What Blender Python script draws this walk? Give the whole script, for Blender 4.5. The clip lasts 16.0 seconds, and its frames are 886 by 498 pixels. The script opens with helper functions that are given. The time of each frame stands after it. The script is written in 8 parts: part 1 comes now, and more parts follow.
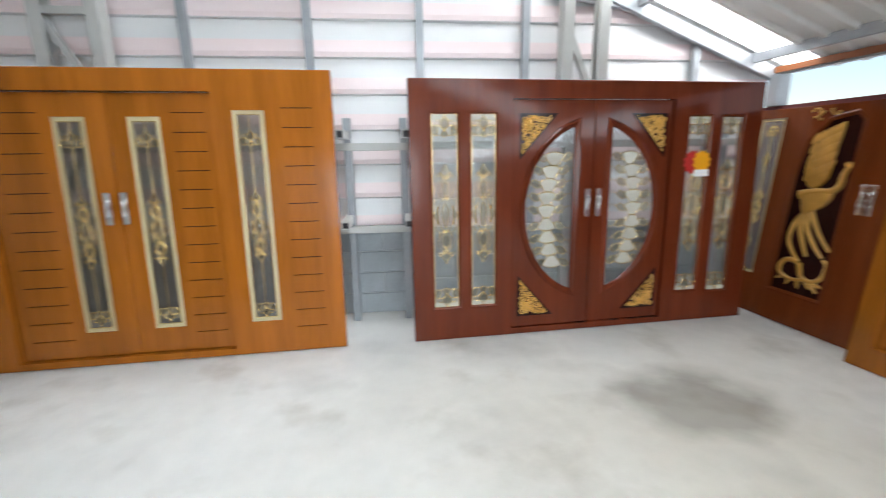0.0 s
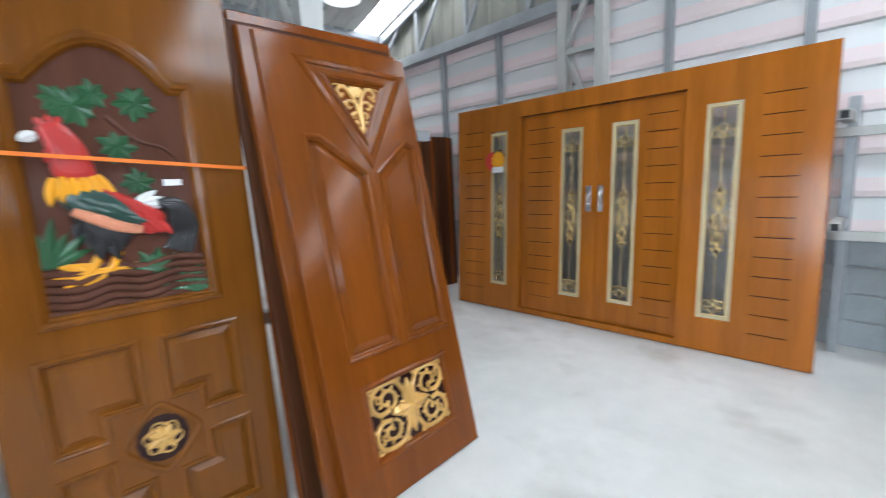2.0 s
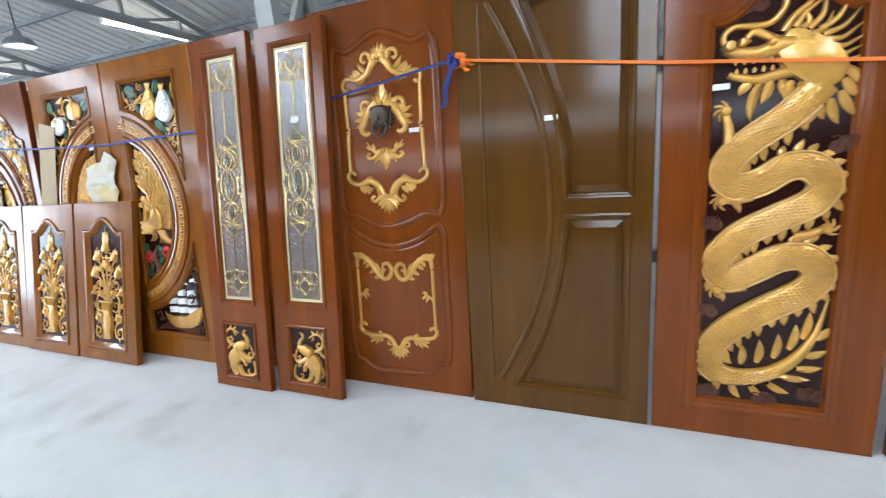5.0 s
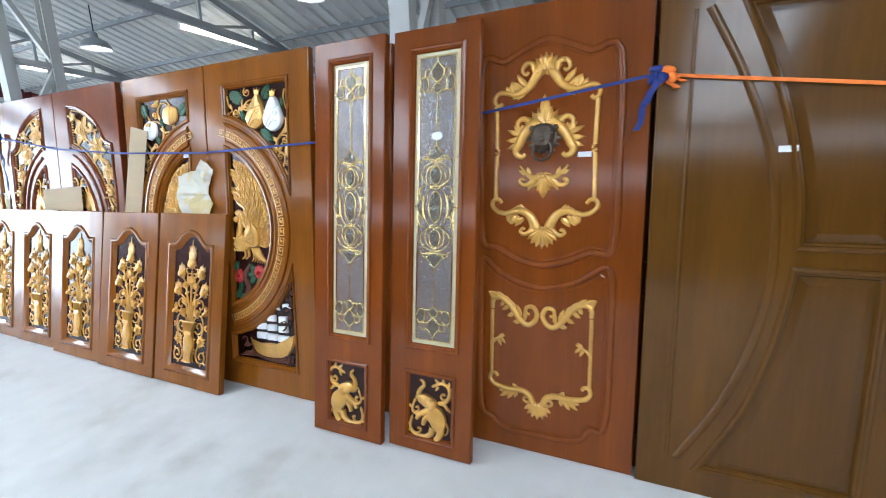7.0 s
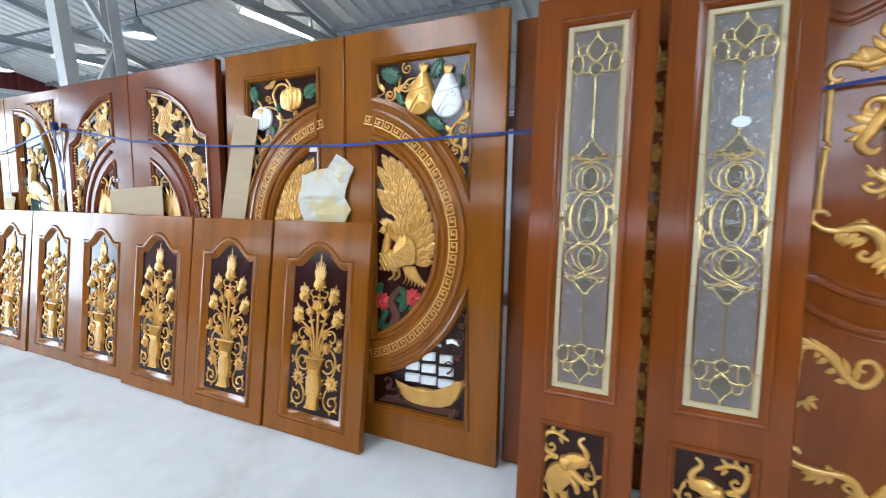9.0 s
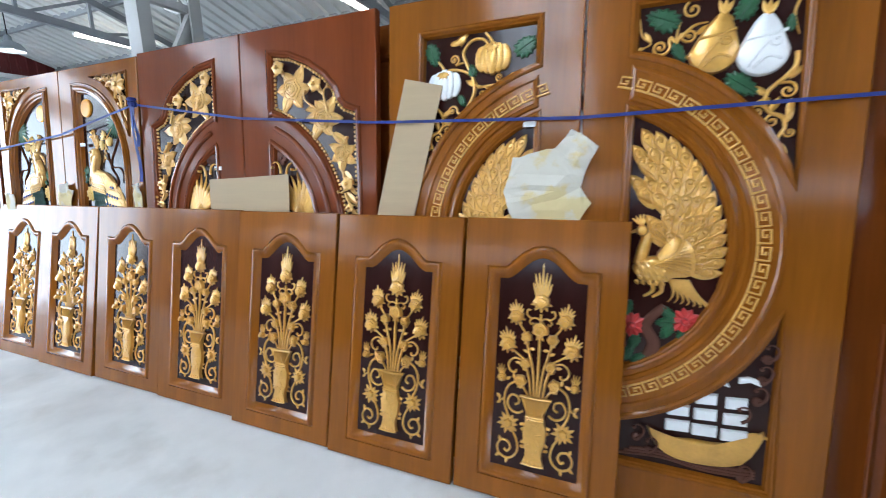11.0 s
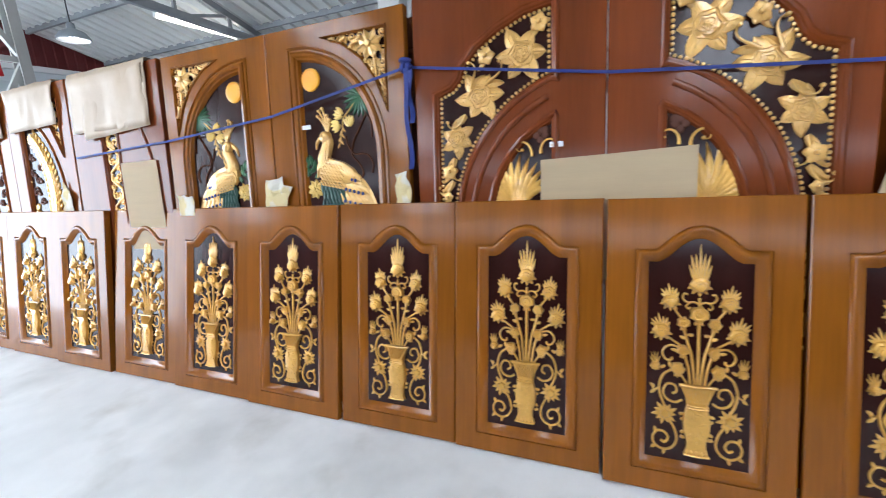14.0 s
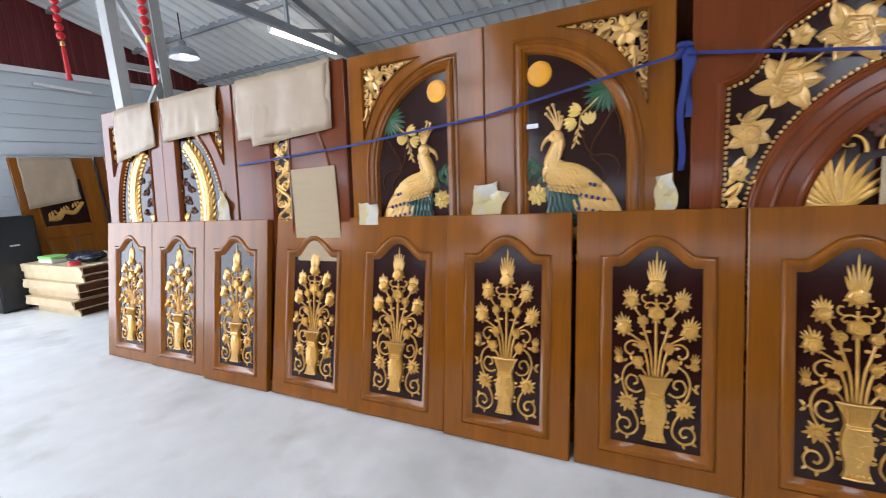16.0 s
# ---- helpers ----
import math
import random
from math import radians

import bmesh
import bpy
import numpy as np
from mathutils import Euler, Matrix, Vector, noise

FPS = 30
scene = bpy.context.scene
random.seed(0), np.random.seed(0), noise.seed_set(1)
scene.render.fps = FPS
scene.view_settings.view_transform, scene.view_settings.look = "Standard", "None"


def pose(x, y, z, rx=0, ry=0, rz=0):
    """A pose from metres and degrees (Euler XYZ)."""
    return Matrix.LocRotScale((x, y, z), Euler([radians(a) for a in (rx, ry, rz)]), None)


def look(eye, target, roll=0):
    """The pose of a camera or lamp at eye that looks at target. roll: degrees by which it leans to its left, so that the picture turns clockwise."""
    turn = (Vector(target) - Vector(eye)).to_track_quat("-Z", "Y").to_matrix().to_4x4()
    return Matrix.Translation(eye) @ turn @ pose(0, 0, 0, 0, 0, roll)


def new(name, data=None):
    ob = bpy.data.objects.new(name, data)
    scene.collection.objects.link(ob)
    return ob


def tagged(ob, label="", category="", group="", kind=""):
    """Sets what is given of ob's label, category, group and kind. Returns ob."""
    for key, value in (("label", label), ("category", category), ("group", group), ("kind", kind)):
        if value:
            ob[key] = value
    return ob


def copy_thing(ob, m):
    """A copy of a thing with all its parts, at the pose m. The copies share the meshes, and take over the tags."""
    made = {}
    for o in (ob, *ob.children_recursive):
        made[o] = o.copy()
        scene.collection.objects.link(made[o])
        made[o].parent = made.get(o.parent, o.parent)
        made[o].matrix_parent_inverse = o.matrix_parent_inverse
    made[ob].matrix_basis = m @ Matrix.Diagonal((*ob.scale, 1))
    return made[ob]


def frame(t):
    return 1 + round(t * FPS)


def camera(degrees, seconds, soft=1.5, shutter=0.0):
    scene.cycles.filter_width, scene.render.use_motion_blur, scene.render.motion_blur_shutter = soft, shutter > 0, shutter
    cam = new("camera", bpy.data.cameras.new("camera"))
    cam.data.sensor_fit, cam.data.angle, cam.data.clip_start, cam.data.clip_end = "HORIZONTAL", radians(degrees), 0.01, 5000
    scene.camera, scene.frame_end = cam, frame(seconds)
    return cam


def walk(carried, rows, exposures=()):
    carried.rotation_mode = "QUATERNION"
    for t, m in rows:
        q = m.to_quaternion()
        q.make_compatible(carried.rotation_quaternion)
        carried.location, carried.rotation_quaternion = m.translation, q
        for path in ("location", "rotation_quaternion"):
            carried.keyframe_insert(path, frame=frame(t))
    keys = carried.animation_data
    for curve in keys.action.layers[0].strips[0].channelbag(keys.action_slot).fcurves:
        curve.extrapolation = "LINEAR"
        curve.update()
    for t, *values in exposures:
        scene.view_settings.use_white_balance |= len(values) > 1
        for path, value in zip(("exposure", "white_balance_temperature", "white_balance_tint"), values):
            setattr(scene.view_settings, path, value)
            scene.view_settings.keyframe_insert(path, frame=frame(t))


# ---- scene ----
cam = camera(91.7, 16.0, soft=1.0, shutter=0.4)
PATH = [
    (0, (0.974, 0.684, 1.488), (1.185, 2.622, 1.039), -0.8),
    (0.5, (0.945, 0.687, 1.412), (0.659, 2.628, 1.024), -2.1),
    (1, (0.934, 0.664, 1.401), (0.251, 2.510, 1.045), -2.4),
    (1.5, (0.879, 0.570, 1.357), (-0.211, 2.214, 1.026), -2.0),
    (2, (0.865, 0.413, 1.331), (-0.583, 1.757, 1.020), -2.8),
    (2.5, (0.896, 0.232, 1.345), (-0.812, 1.222, 1.022), -3.9),
    (2.8, (0.918, 0.109, 1.347), (-0.876, 0.918, 0.989), -3.1),
    (3, (0.976, 0.055, 1.352), (-0.868, 0.714, 0.947), -2.5),
    (3.5, (1.038, -0.155, 1.346), (-0.889, 0.116, 0.886), -1.9),
    (4, (1.061, -0.427, 1.377), (-0.861, -0.640, 0.867), -5.2),
    (4.5, (1.096, -0.645, 1.351), (-0.764, -1.205, 0.874), -5.4),
    (5, (1.087, -0.776, 1.335), (-0.713, -1.515, 0.869), -4.8),
    (5.2, (1.064, -0.850, 1.354), (-0.722, -1.612, 0.877), -4.2),
    (7.3, (0.983, -1.640, 1.407), (-0.803, -2.461, 1.038), -1.6),
    (7.5, (0.957, -1.748, 1.409), (-0.833, -2.566, 1.055), -1.4),
    (8, (0.946, -2.055, 1.425), (-0.841, -2.885, 1.080), -1.5),
    (8.5, (0.943, -2.372, 1.401), (-0.846, -3.198, 1.059), -1.4),
    (8.7, (0.930, -2.495, 1.401), (-0.857, -3.320, 1.048), -1.4),
    (10.8, (0.810, -3.778, 1.393), (-0.984, -4.569, 0.999), -1.3),
    (11, (0.839, -3.899, 1.368), (-0.961, -4.679, 0.981), -1.4),
    (11.5, (0.810, -4.209, 1.352), (-0.989, -4.992, 0.962), -2.0),
    (12, (0.810, -4.524, 1.329), (-0.992, -5.291, 0.920), -1.9),
    (12.5, (0.857, -4.867, 1.340), (-0.951, -5.602, 0.904), -2.2),
    (13, (0.916, -5.183, 1.349), (-0.902, -5.888, 0.902), -2.9),
    (13.5, (0.912, -5.495, 1.339), (-0.890, -6.243, 0.901), -3.3),
    (14, (0.970, -5.796, 1.369), (-0.826, -6.563, 0.937), -4.1),
    (14.5, (1.005, -6.076, 1.355), (-0.792, -6.862, 0.965), -4.2),
    (15, (1.016, -6.328, 1.365), (-0.765, -7.172, 1.025), -4.5),
    (15.5, (1.064, -6.578, 1.348), (-0.707, -7.457, 1.040), -3.9),
    (16, (1.143, -6.839, 1.351), (-0.618, -7.727, 1.017), -4.0),
]
walk(cam, [(t, look(eye, target, roll)) for t, eye, target, roll in PATH],
     [(0, 0.58, 6650, 10), (0.8, 0.52, 6500, 10), (1.5, 0.42, 6400, 10), (2.2, 0.52, 6300, 10), (3, 0.66, 6250, 10), (5, 0.46, 6100, 10), (8, 0.42, 6000, 10), (11, 0.15, 6000, 11), (13, 0.10, 6100, 13), (14, 0.12, 6200, 14), (14.5, 0.14, 6250, 15), (15, -0.12, 6350, 16), (16, -0.26, 6450, 18)])

# ---- light ----
world = bpy.data.worlds.new("sky")
scene.world = world
world.use_nodes = True
wn = world.node_tree
sky = wn.nodes.new("ShaderNodeTexSky")
sky.sky_type = 'NISHITA'
sky.sun_disc = False
sky.sun_elevation, sky.sun_rotation = radians(50), radians(-35)
wn.links.new(sky.outputs[0], wn.nodes["Background"].inputs[0])
wn.nodes["Background"].inputs[1].default_value = 0.15
sun = new("sun", bpy.data.lights.new("sun", 'SUN'))
sun.data.energy, sun.data.angle, sun.data.color = 3.0, radians(0.6), (1.0, 0.95, 0.88)
sun.matrix_world = look((-15, 20, 30), (0, 0, 0))


def opening_light(x, y, z, w, h, power, target):
    """Sky light that enters by one of the open bays."""
    lamp = new("bay_daylight", bpy.data.lights.new("bay_daylight", 'AREA'))
    lamp.data.shape, lamp.data.size, lamp.data.size_y = 'RECTANGLE', w, h
    lamp.data.energy, lamp.data.color = power, (0.76, 0.89, 1.0)
    lamp.matrix_world = look((x, y, z), target)


opening_light(1.75, -14.55, 1.62, 4.1, 3.15, 345, (1.6, 0.0, 1.25))
opening_light(4.36, -4.5, 1.98, 13.0, 0.26, 45, (0.6, -4.5, 0.2))


# ---- materials ----
def material(name, color, rough=0.5, metal=0.0, grain=0.0, scale=(1, 1, 1), fine=40.0, bump=0.0, coat=0.0, spots=0.0, per_object=0.0, detail=6.0, coat_rough=0.12, coat_ior=1.45):
    """A surface with stains at two scales, fine relief and an optional lacquer."""
    m = bpy.data.materials.new(name)
    m.use_nodes = True
    nt, b = m.node_tree, m.node_tree.nodes["Principled BSDF"]
    N, K = nt.nodes.new, nt.links.new
    b.inputs["Roughness"].default_value, b.inputs["Metallic"].default_value = rough, metal
    b.inputs["Coat Weight"].default_value, b.inputs["Coat Roughness"].default_value = coat, coat_rough
    b.inputs["Coat IOR"].default_value = coat_ior
    tc, mp = N("ShaderNodeTexCoord"), N("ShaderNodeMapping")
    mp.inputs["Scale"].default_value = scale
    K(tc.outputs["Object"], mp.inputs["Vector"])
    n1, n2 = N("ShaderNodeTexNoise"), N("ShaderNodeTexNoise")
    n1.inputs["Scale"].default_value, n1.inputs["Detail"].default_value = fine, detail
    n2.inputs["Scale"].default_value, n2.inputs["Detail"].default_value = fine * 0.12, 3.0
    for n in (n1, n2):
        K(mp.outputs[0], n.inputs["Vector"])
    mix = N("ShaderNodeMix")
    mix.data_type, mix.blend_type = 'RGBA', 'MIX'
    lo = tuple(c * (1 - grain) for c in color)
    hi = tuple(min(1, c * (1 + grain)) for c in color)
    mix.inputs[6].default_value, mix.inputs[7].default_value = (*lo, 1), (*hi, 1)
    add = N("ShaderNodeMath")
    add.operation = 'MULTIPLY_ADD'
    K(n1.outputs[0], add.inputs[0])
    add.inputs[1].default_value = 0.55
    mul = N("ShaderNodeMath")
    mul.operation = 'MULTIPLY_ADD'
    K(n2.outputs[0], mul.inputs[0])
    mul.inputs[1].default_value = 1.5
    mul.inputs[2].default_value = -0.52
    K(mul.outputs[0], add.inputs[2])
    K(add.outputs[0], mix.inputs[0])
    out = mix.outputs[2]
    if per_object:
        info, hs, mr = N("ShaderNodeObjectInfo"), N("ShaderNodeHueSaturation"), N("ShaderNodeMapRange")
        mr.inputs[3].default_value, mr.inputs[4].default_value = 1 - per_object, 1 + per_object
        K(info.outputs["Random"], mr.inputs[0])
        K(mr.outputs[0], hs.inputs["Value"])
        K(out, hs.inputs["Color"])
        out = hs.outputs[0]
    if spots:
        n3, r3, m3 = N("ShaderNodeTexNoise"), N("ShaderNodeMapRange"), N("ShaderNodeMix")
        n3.inputs["Scale"].default_value, n3.inputs["Detail"].default_value = 0.85, 7.0
        K(tc.outputs["Object"], n3.inputs["Vector"])
        r3.inputs[1].default_value, r3.inputs[2].default_value = 0.52, 0.70
        r3.inputs[4].default_value = spots
        K(n3.outputs[0], r3.inputs[0])
        m3.data_type, m3.blend_type = 'RGBA', 'MULTIPLY'
        K(r3.outputs[0], m3.inputs[0])
        K(out, m3.inputs[6])
        m3.inputs[7].default_value = (0.42, 0.41, 0.40, 1)
        out = m3.outputs[2]
    K(out, b.inputs["Base Color"])
    mr2 = N("ShaderNodeMapRange")
    mr2.inputs[3].default_value, mr2.inputs[4].default_value = rough * 0.8, min(1, rough * 1.25)
    K(n2.outputs[0], mr2.inputs[0])
    K(mr2.outputs[0], b.inputs["Roughness"])
    if bump:
        bp = N("ShaderNodeBump")
        bp.inputs["Strength"].default_value, bp.inputs["Distance"].default_value = bump, 0.004
        K(n1.outputs[0], bp.inputs["Height"])
        K(bp.outputs[0], b.inputs["Normal"])
    return m


def wood(name, color, rough=0.50, coat=1.0, grain=0.30, shine=0.0):
    m = material(name, color, rough, 0, grain, (9, 9, 0.7), 7.0, 0.05, coat, per_object=0.06, coat_rough=0.13, coat_ior=1.36)
    m.node_tree.nodes["Principled BSDF"].inputs["Specular IOR Level"].default_value = shine
    return m


def glowing(name, color, strength):
    m = bpy.data.materials.new(name)
    m.use_nodes = True
    b = m.node_tree.nodes["Principled BSDF"]
    b.inputs["Base Color"].default_value = b.inputs["Emission Color"].default_value = (*color, 1)
    b.inputs["Emission Strength"].default_value = strength
    return m


def stain(m, at, size, lo, hi, tint, blot=None):
    """Tints a surface in blotches; with blot, in one ragged blot of that radius."""
    nt, b = m.node_tree, m.node_tree.nodes["Principled BSDF"]
    N, K = nt.nodes.new, nt.links.new
    tc, mp, no, mr, mx = N("ShaderNodeTexCoord"), N("ShaderNodeMapping"), N("ShaderNodeTexNoise"), N("ShaderNodeMapRange"), N("ShaderNodeMix")
    mp.vector_type = 'TEXTURE' if blot else 'POINT'
    mp.inputs["Location"].default_value, mp.inputs["Scale"].default_value = at, size
    K(tc.outputs["Object"], mp.inputs["Vector"])
    no.inputs["Scale"].default_value, no.inputs["Detail"].default_value = (1.3 if blot else 1.0), 6.0
    K(mp.outputs[0], no.inputs["Vector"])
    value = no.outputs[0]
    if blot:
        gr, ad = N("ShaderNodeTexGradient"), N("ShaderNodeMath")
        gr.gradient_type = 'SPHERICAL'
        K(mp.outputs[0], gr.inputs["Vector"])
        ad.operation = 'MULTIPLY'
        K(gr.outputs[1], ad.inputs[0])
        K(no.outputs[0], ad.inputs[1])
        value = ad.outputs[0]
    mr.inputs[1].default_value, mr.inputs[2].default_value = lo, hi
    K(value, mr.inputs[0])
    mx.data_type, mx.blend_type = 'RGBA', 'MULTIPLY'
    old = b.inputs["Base Color"].links[0].from_socket
    K(mr.outputs[0], mx.inputs[0])
    K(old, mx.inputs[6])
    mx.inputs[7].default_value = (*tint, 1)
    K(mx.outputs[2], b.inputs["Base Color"])


def glass(name, color, rough, bump, fine, clear=1.0, ior=1.45):
    m = material(name, color, rough, 0, 0.03, (1, 1, 1), fine, bump)
    b = m.node_tree.nodes["Principled BSDF"]
    b.inputs["Transmission Weight"].default_value = clear
    b.inputs["IOR"].default_value = ior
    return m


W_ORANGE = wood("lacquered orange teak", (0.36, 0.11, 0.012))
W_RED = wood("lacquered red brown teak", (0.13, 0.023, 0.008))
W_CHESTNUT = wood("lacquered chestnut teak", (0.180, 0.047, 0.006))
W_BROWN = wood("lacquered mid brown teak", (0.175, 0.058, 0.008))
W_OLIVE = wood("lacquered olive brown teak", (0.102, 0.042, 0.007))
W_RUSSET = wood("lacquered russet teak", (0.190, 0.046, 0.007))
W_HONEY = wood("lacquered honey teak", (0.235, 0.074, 0.007))
W_MAROON = wood("lacquered maroon teak", (0.160, 0.036, 0.009))
W_DARK = wood("dark stained teak field", (0.024, 0.007, 0.005), 0.5, 1.0, 0.3, 0.0)
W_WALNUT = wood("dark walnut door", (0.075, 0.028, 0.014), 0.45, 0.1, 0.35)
W_RAW = material("raw pale timber", (0.62, 0.47, 0.28), 0.7, 0, 0.18, (1, 9, 9), 5.0, 0.1, per_object=0.1)
GOLD = material("gold paint", (0.69, 0.372, 0.070), 0.33, 0.64, 0.22, (1, 1, 1), 85.0, 0.6, 1.0, coat_rough=0.11, coat_ior=1.5)
GOLD_PALE = material("pale gold paint", (0.71, 0.410, 0.110), 0.38, 0.50, 0.22, (1, 1, 1), 85.0, 0.6, 1.0, coat_rough=0.11, coat_ior=1.5)
SILVER = material("silver paint", (0.84, 0.84, 0.83), 0.38, 0.15, 0.06, (1, 1, 1), 90.0, 0.2)
GREEN = material("dark green paint", (0.012, 0.085, 0.028), 0.35, 0, 0.3, (1, 1, 1), 60.0, 0.3, 0.2)
TEAL = material("bottle green paint", (0.008, 0.05, 0.035), 0.35, 0, 0.3, (1, 1, 1), 60.0, 0.3, 0.2)
RED = material("red paint", (0.50, 0.020, 0.016), 0.38, 0, 0.2, (1, 1, 1), 60.0, 0.3, 0.2)
BLACK = material("black paint", (0.012, 0.012, 0.014), 0.35, 0, 0.3, (1, 1, 1), 60.0, 0.3, 0.2)
YELLOW = material("yellow paint", (0.86, 0.37, 0.006), 0.4, 0, 0.1, (1, 1, 1), 60.0, 0.2, 0.2)
ORANGE = material("orange paint", (0.80, 0.25, 0.03), 0.4, 0, 0.1, (1, 1, 1), 60.0, 0.2, 0.2)
SALMON = material("salmon paint", (0.65, 0.25, 0.14), 0.45, 0, 0.15, (1, 1, 1), 60.0, 0.2)
BLUE = material("blue paint", (0.012, 0.035, 0.16), 0.35, 0, 0.2, (1, 1, 1), 60.0, 0.2, 0.2)
CREAM = material("creamy yellow paint", (0.78, 0.52, 0.13), 0.4, 0, 0.15, (1, 1, 1), 60.0, 0.3, 0.3)
WHITE = material("white paint", (0.80, 0.80, 0.79), 0.4, 0, 0.04, (1, 1, 1), 60.0, 0.1)
PAPER = material("white paper tag", (0.80, 0.80, 0.80), 0.6, 0, 0.03)
BRONZE = material("aged bronze", (0.10, 0.075, 0.055), 0.38, 0.8, 0.35, (1, 1, 1), 90.0, 0.5)
BRASS = material("polished brass came", (0.82, 0.60, 0.27), 0.16, 1.0, 0.06)
CHROME = material("brushed chrome", (0.72, 0.70, 0.67), 0.22, 1.0, 0.05)
CARD = material("brown corrugated cardboard", (0.42, 0.31, 0.185), 0.75, 0, 0.07, (1, 1, 14), 18.0, 0.12)
FOAM = material("torn wrapping paper", (0.60, 0.56, 0.47), 0.8, 0, 0.10, (1, 1, 1), 22.0, 0.3)
stain(FOAM, (0.2, 0.2, 0.2), (7, 7, 7), 0.50, 0.56, (1.0, 0.86, 0.52))
PACK = material("beige packing paper", (0.42, 0.315, 0.215), 0.5, 0, 0.12, (1, 1, 1), 14.0, 0.35, 0.12)
STRAP_BLUE = material("blue woven strap", (0.008, 0.022, 0.15), 0.6, 0, 0.2, (1, 1, 1), 300.0, 0.3)
STRAP_ORANGE = material("orange woven strap", (0.90, 0.20, 0.02), 0.6, 0, 0.15, (1, 1, 1), 300.0, 0.3)
CONCRETE = material("polished pale concrete floor", (0.68, 0.67, 0.645), 0.55, 0, 0.17, (1, 1, 1), 7.0, 0.05, 0.0, spots=0.5)
stain(CONCRETE, (2.72, 2.85, 0), (0.75, 0.62, 1), 0.13, 0.30, (0.60, 0.585, 0.57), 1)
stain(CONCRETE, (2.9, 2.3, 0), (3.2, 2.6, 1), 0.05, 0.42, (0.72, 0.67, 0.60), 1)
stain(CONCRETE, (0.0, 0.0, 0.0), (1.9, 1.9, 1.9), 0.56, 0.72, (0.78, 0.76, 0.73))
stain(CONCRETE, (0.3, 1.7, 0), (0.7, 0.5, 1), 0.15, 0.34, (0.74, 0.73, 0.71), 1)
BLOCK = material("grey concrete block", (0.34, 0.37, 0.39), 0.85, 0, 0.14, (1, 1, 1), 40.0, 0.5, per_object=0.10)
MORTAR = material("pale mortar", (0.42, 0.44, 0.45), 0.9, 0, 0.1, (1, 1, 1), 60.0, 0.5)
SIDING = material("pale grey enamelled siding", (0.78, 0.78, 0.78), 0.42, 0.1, 0.05, (1, 1, 1), 4.0, 0.05)
SIDING_GREY = material("blue grey painted boards", (0.56, 0.61, 0.64), 0.5, 0.0, 0.06, (1, 1, 1), 4.0, 0.05)
SIDING_PINK_SHADING = material("pale pink shading on siding", (0.86, 0.73, 0.73), 0.42, 0.1, 0.04, (1, 1, 1), 4.0, 0.05)
STEEL = material("galvanised steel section", (0.34, 0.36, 0.38), 0.42, 0.3, 0.22, (1, 1, 1), 22.0, 0.15, per_object=0.12)
STEEL_WHITE = material("white primed steel section", (0.47, 0.47, 0.45), 0.5, 0.1, 0.12, (1, 1, 1), 14.0, 0.15, per_object=0.06)
ROOF = material("zinc aluminium roof sheet", (0.74, 0.76, 0.75), 0.42, 0.10, 0.16, (1, 1, 1), 5.0, 0.05)
ROOF_RED = material("dark red sheet", (0.13, 0.014, 0.014), 0.5, 0.1, 0.2, (1, 1, 1), 5.0, 0.05)
GABLE = material("olive grey sheet", (0.30, 0.30, 0.26), 0.5, 0.2, 0.12, (1, 1, 1), 5.0, 0.05)
FASCIA = material("rust orange fascia paint", (0.33, 0.11, 0.035), 0.5, 0, 0.12, (1, 1, 1), 9.0, 0.1)
PLASTIC_BLACK = material("black plastic", (0.012, 0.013, 0.016), 0.45, 0, 0.2, (1, 1, 1), 200.0, 0.2)
BAG = material("navy plastic bag", (0.008, 0.010, 0.025), 0.25, 0, 0.2, (1, 1, 1), 40.0, 0.6)
LIME = material("green plastic lid", (0.25, 0.62, 0.16), 0.4, 0, 0.05)
RED_PLASTIC = material("red tape roll", (0.62, 0.03, 0.03), 0.4, 0, 0.05)
LANTERN = material("red festive paper", (0.70, 0.012, 0.018), 0.4, 0, 0.15, (1, 1, 1), 60.0, 0.2)
GROUND = material("bright yard concrete", (0.50, 0.49, 0.46), 0.8, 0, 0.12, (1, 1, 1), 2.0, 0.1)
ENAMEL = material("white enamel reflector", (0.75, 0.76, 0.76), 0.3, 0, 0.03)
LAMP_SHELL = material("grey enamel lamp shell", (0.30, 0.33, 0.35), 0.35, 0.3, 0.05)
TUBE = glowing("warm white tube", (1.0, 0.90, 0.72), 14.0)
BULB = glowing("white bulb", (0.95, 0.98, 1.0), 9.0)
SKYLIGHT = glowing("translucent roof strip", (0.92, 0.96, 1.0), 5.0)
ROOF_FILL = glowing("fill glow for unseen roof", (0.80, 0.91, 1.0), 13.0)
G_CLEAR = glass("textured clear glass", (0.46, 0.45, 0.42), 0.06, 1.0, 55.0, 0.70, 1.8)
G_FROST = glass("frosted border glass", (0.74, 0.63, 0.38), 0.16, 1.0, 110.0, 0.30, 1.7)
G_SMOKE = glass("smoky textured glass", (0.20, 0.18, 0.15), 0.05, 0.8, 50.0, 0.90, 1.7)
G_PALE = glass("pale textured glass", (0.70, 0.74, 0.74), 0.03, 0.25, 22.0, 0.93, 1.7)
G_SHELL = glass("frosted shell glass", (0.66, 0.63, 0.54), 0.22, 0.8, 110.0, 0.35, 1.6)
G_BEVEL = glass("bevelled glass piece", (0.50, 0.44, 0.32), 0.05, 0.15, 14.0, 0.88)
G_WINDOW = glass("window glass", (0.95, 0.97, 0.97), 0.02, 0.0, 5.0)


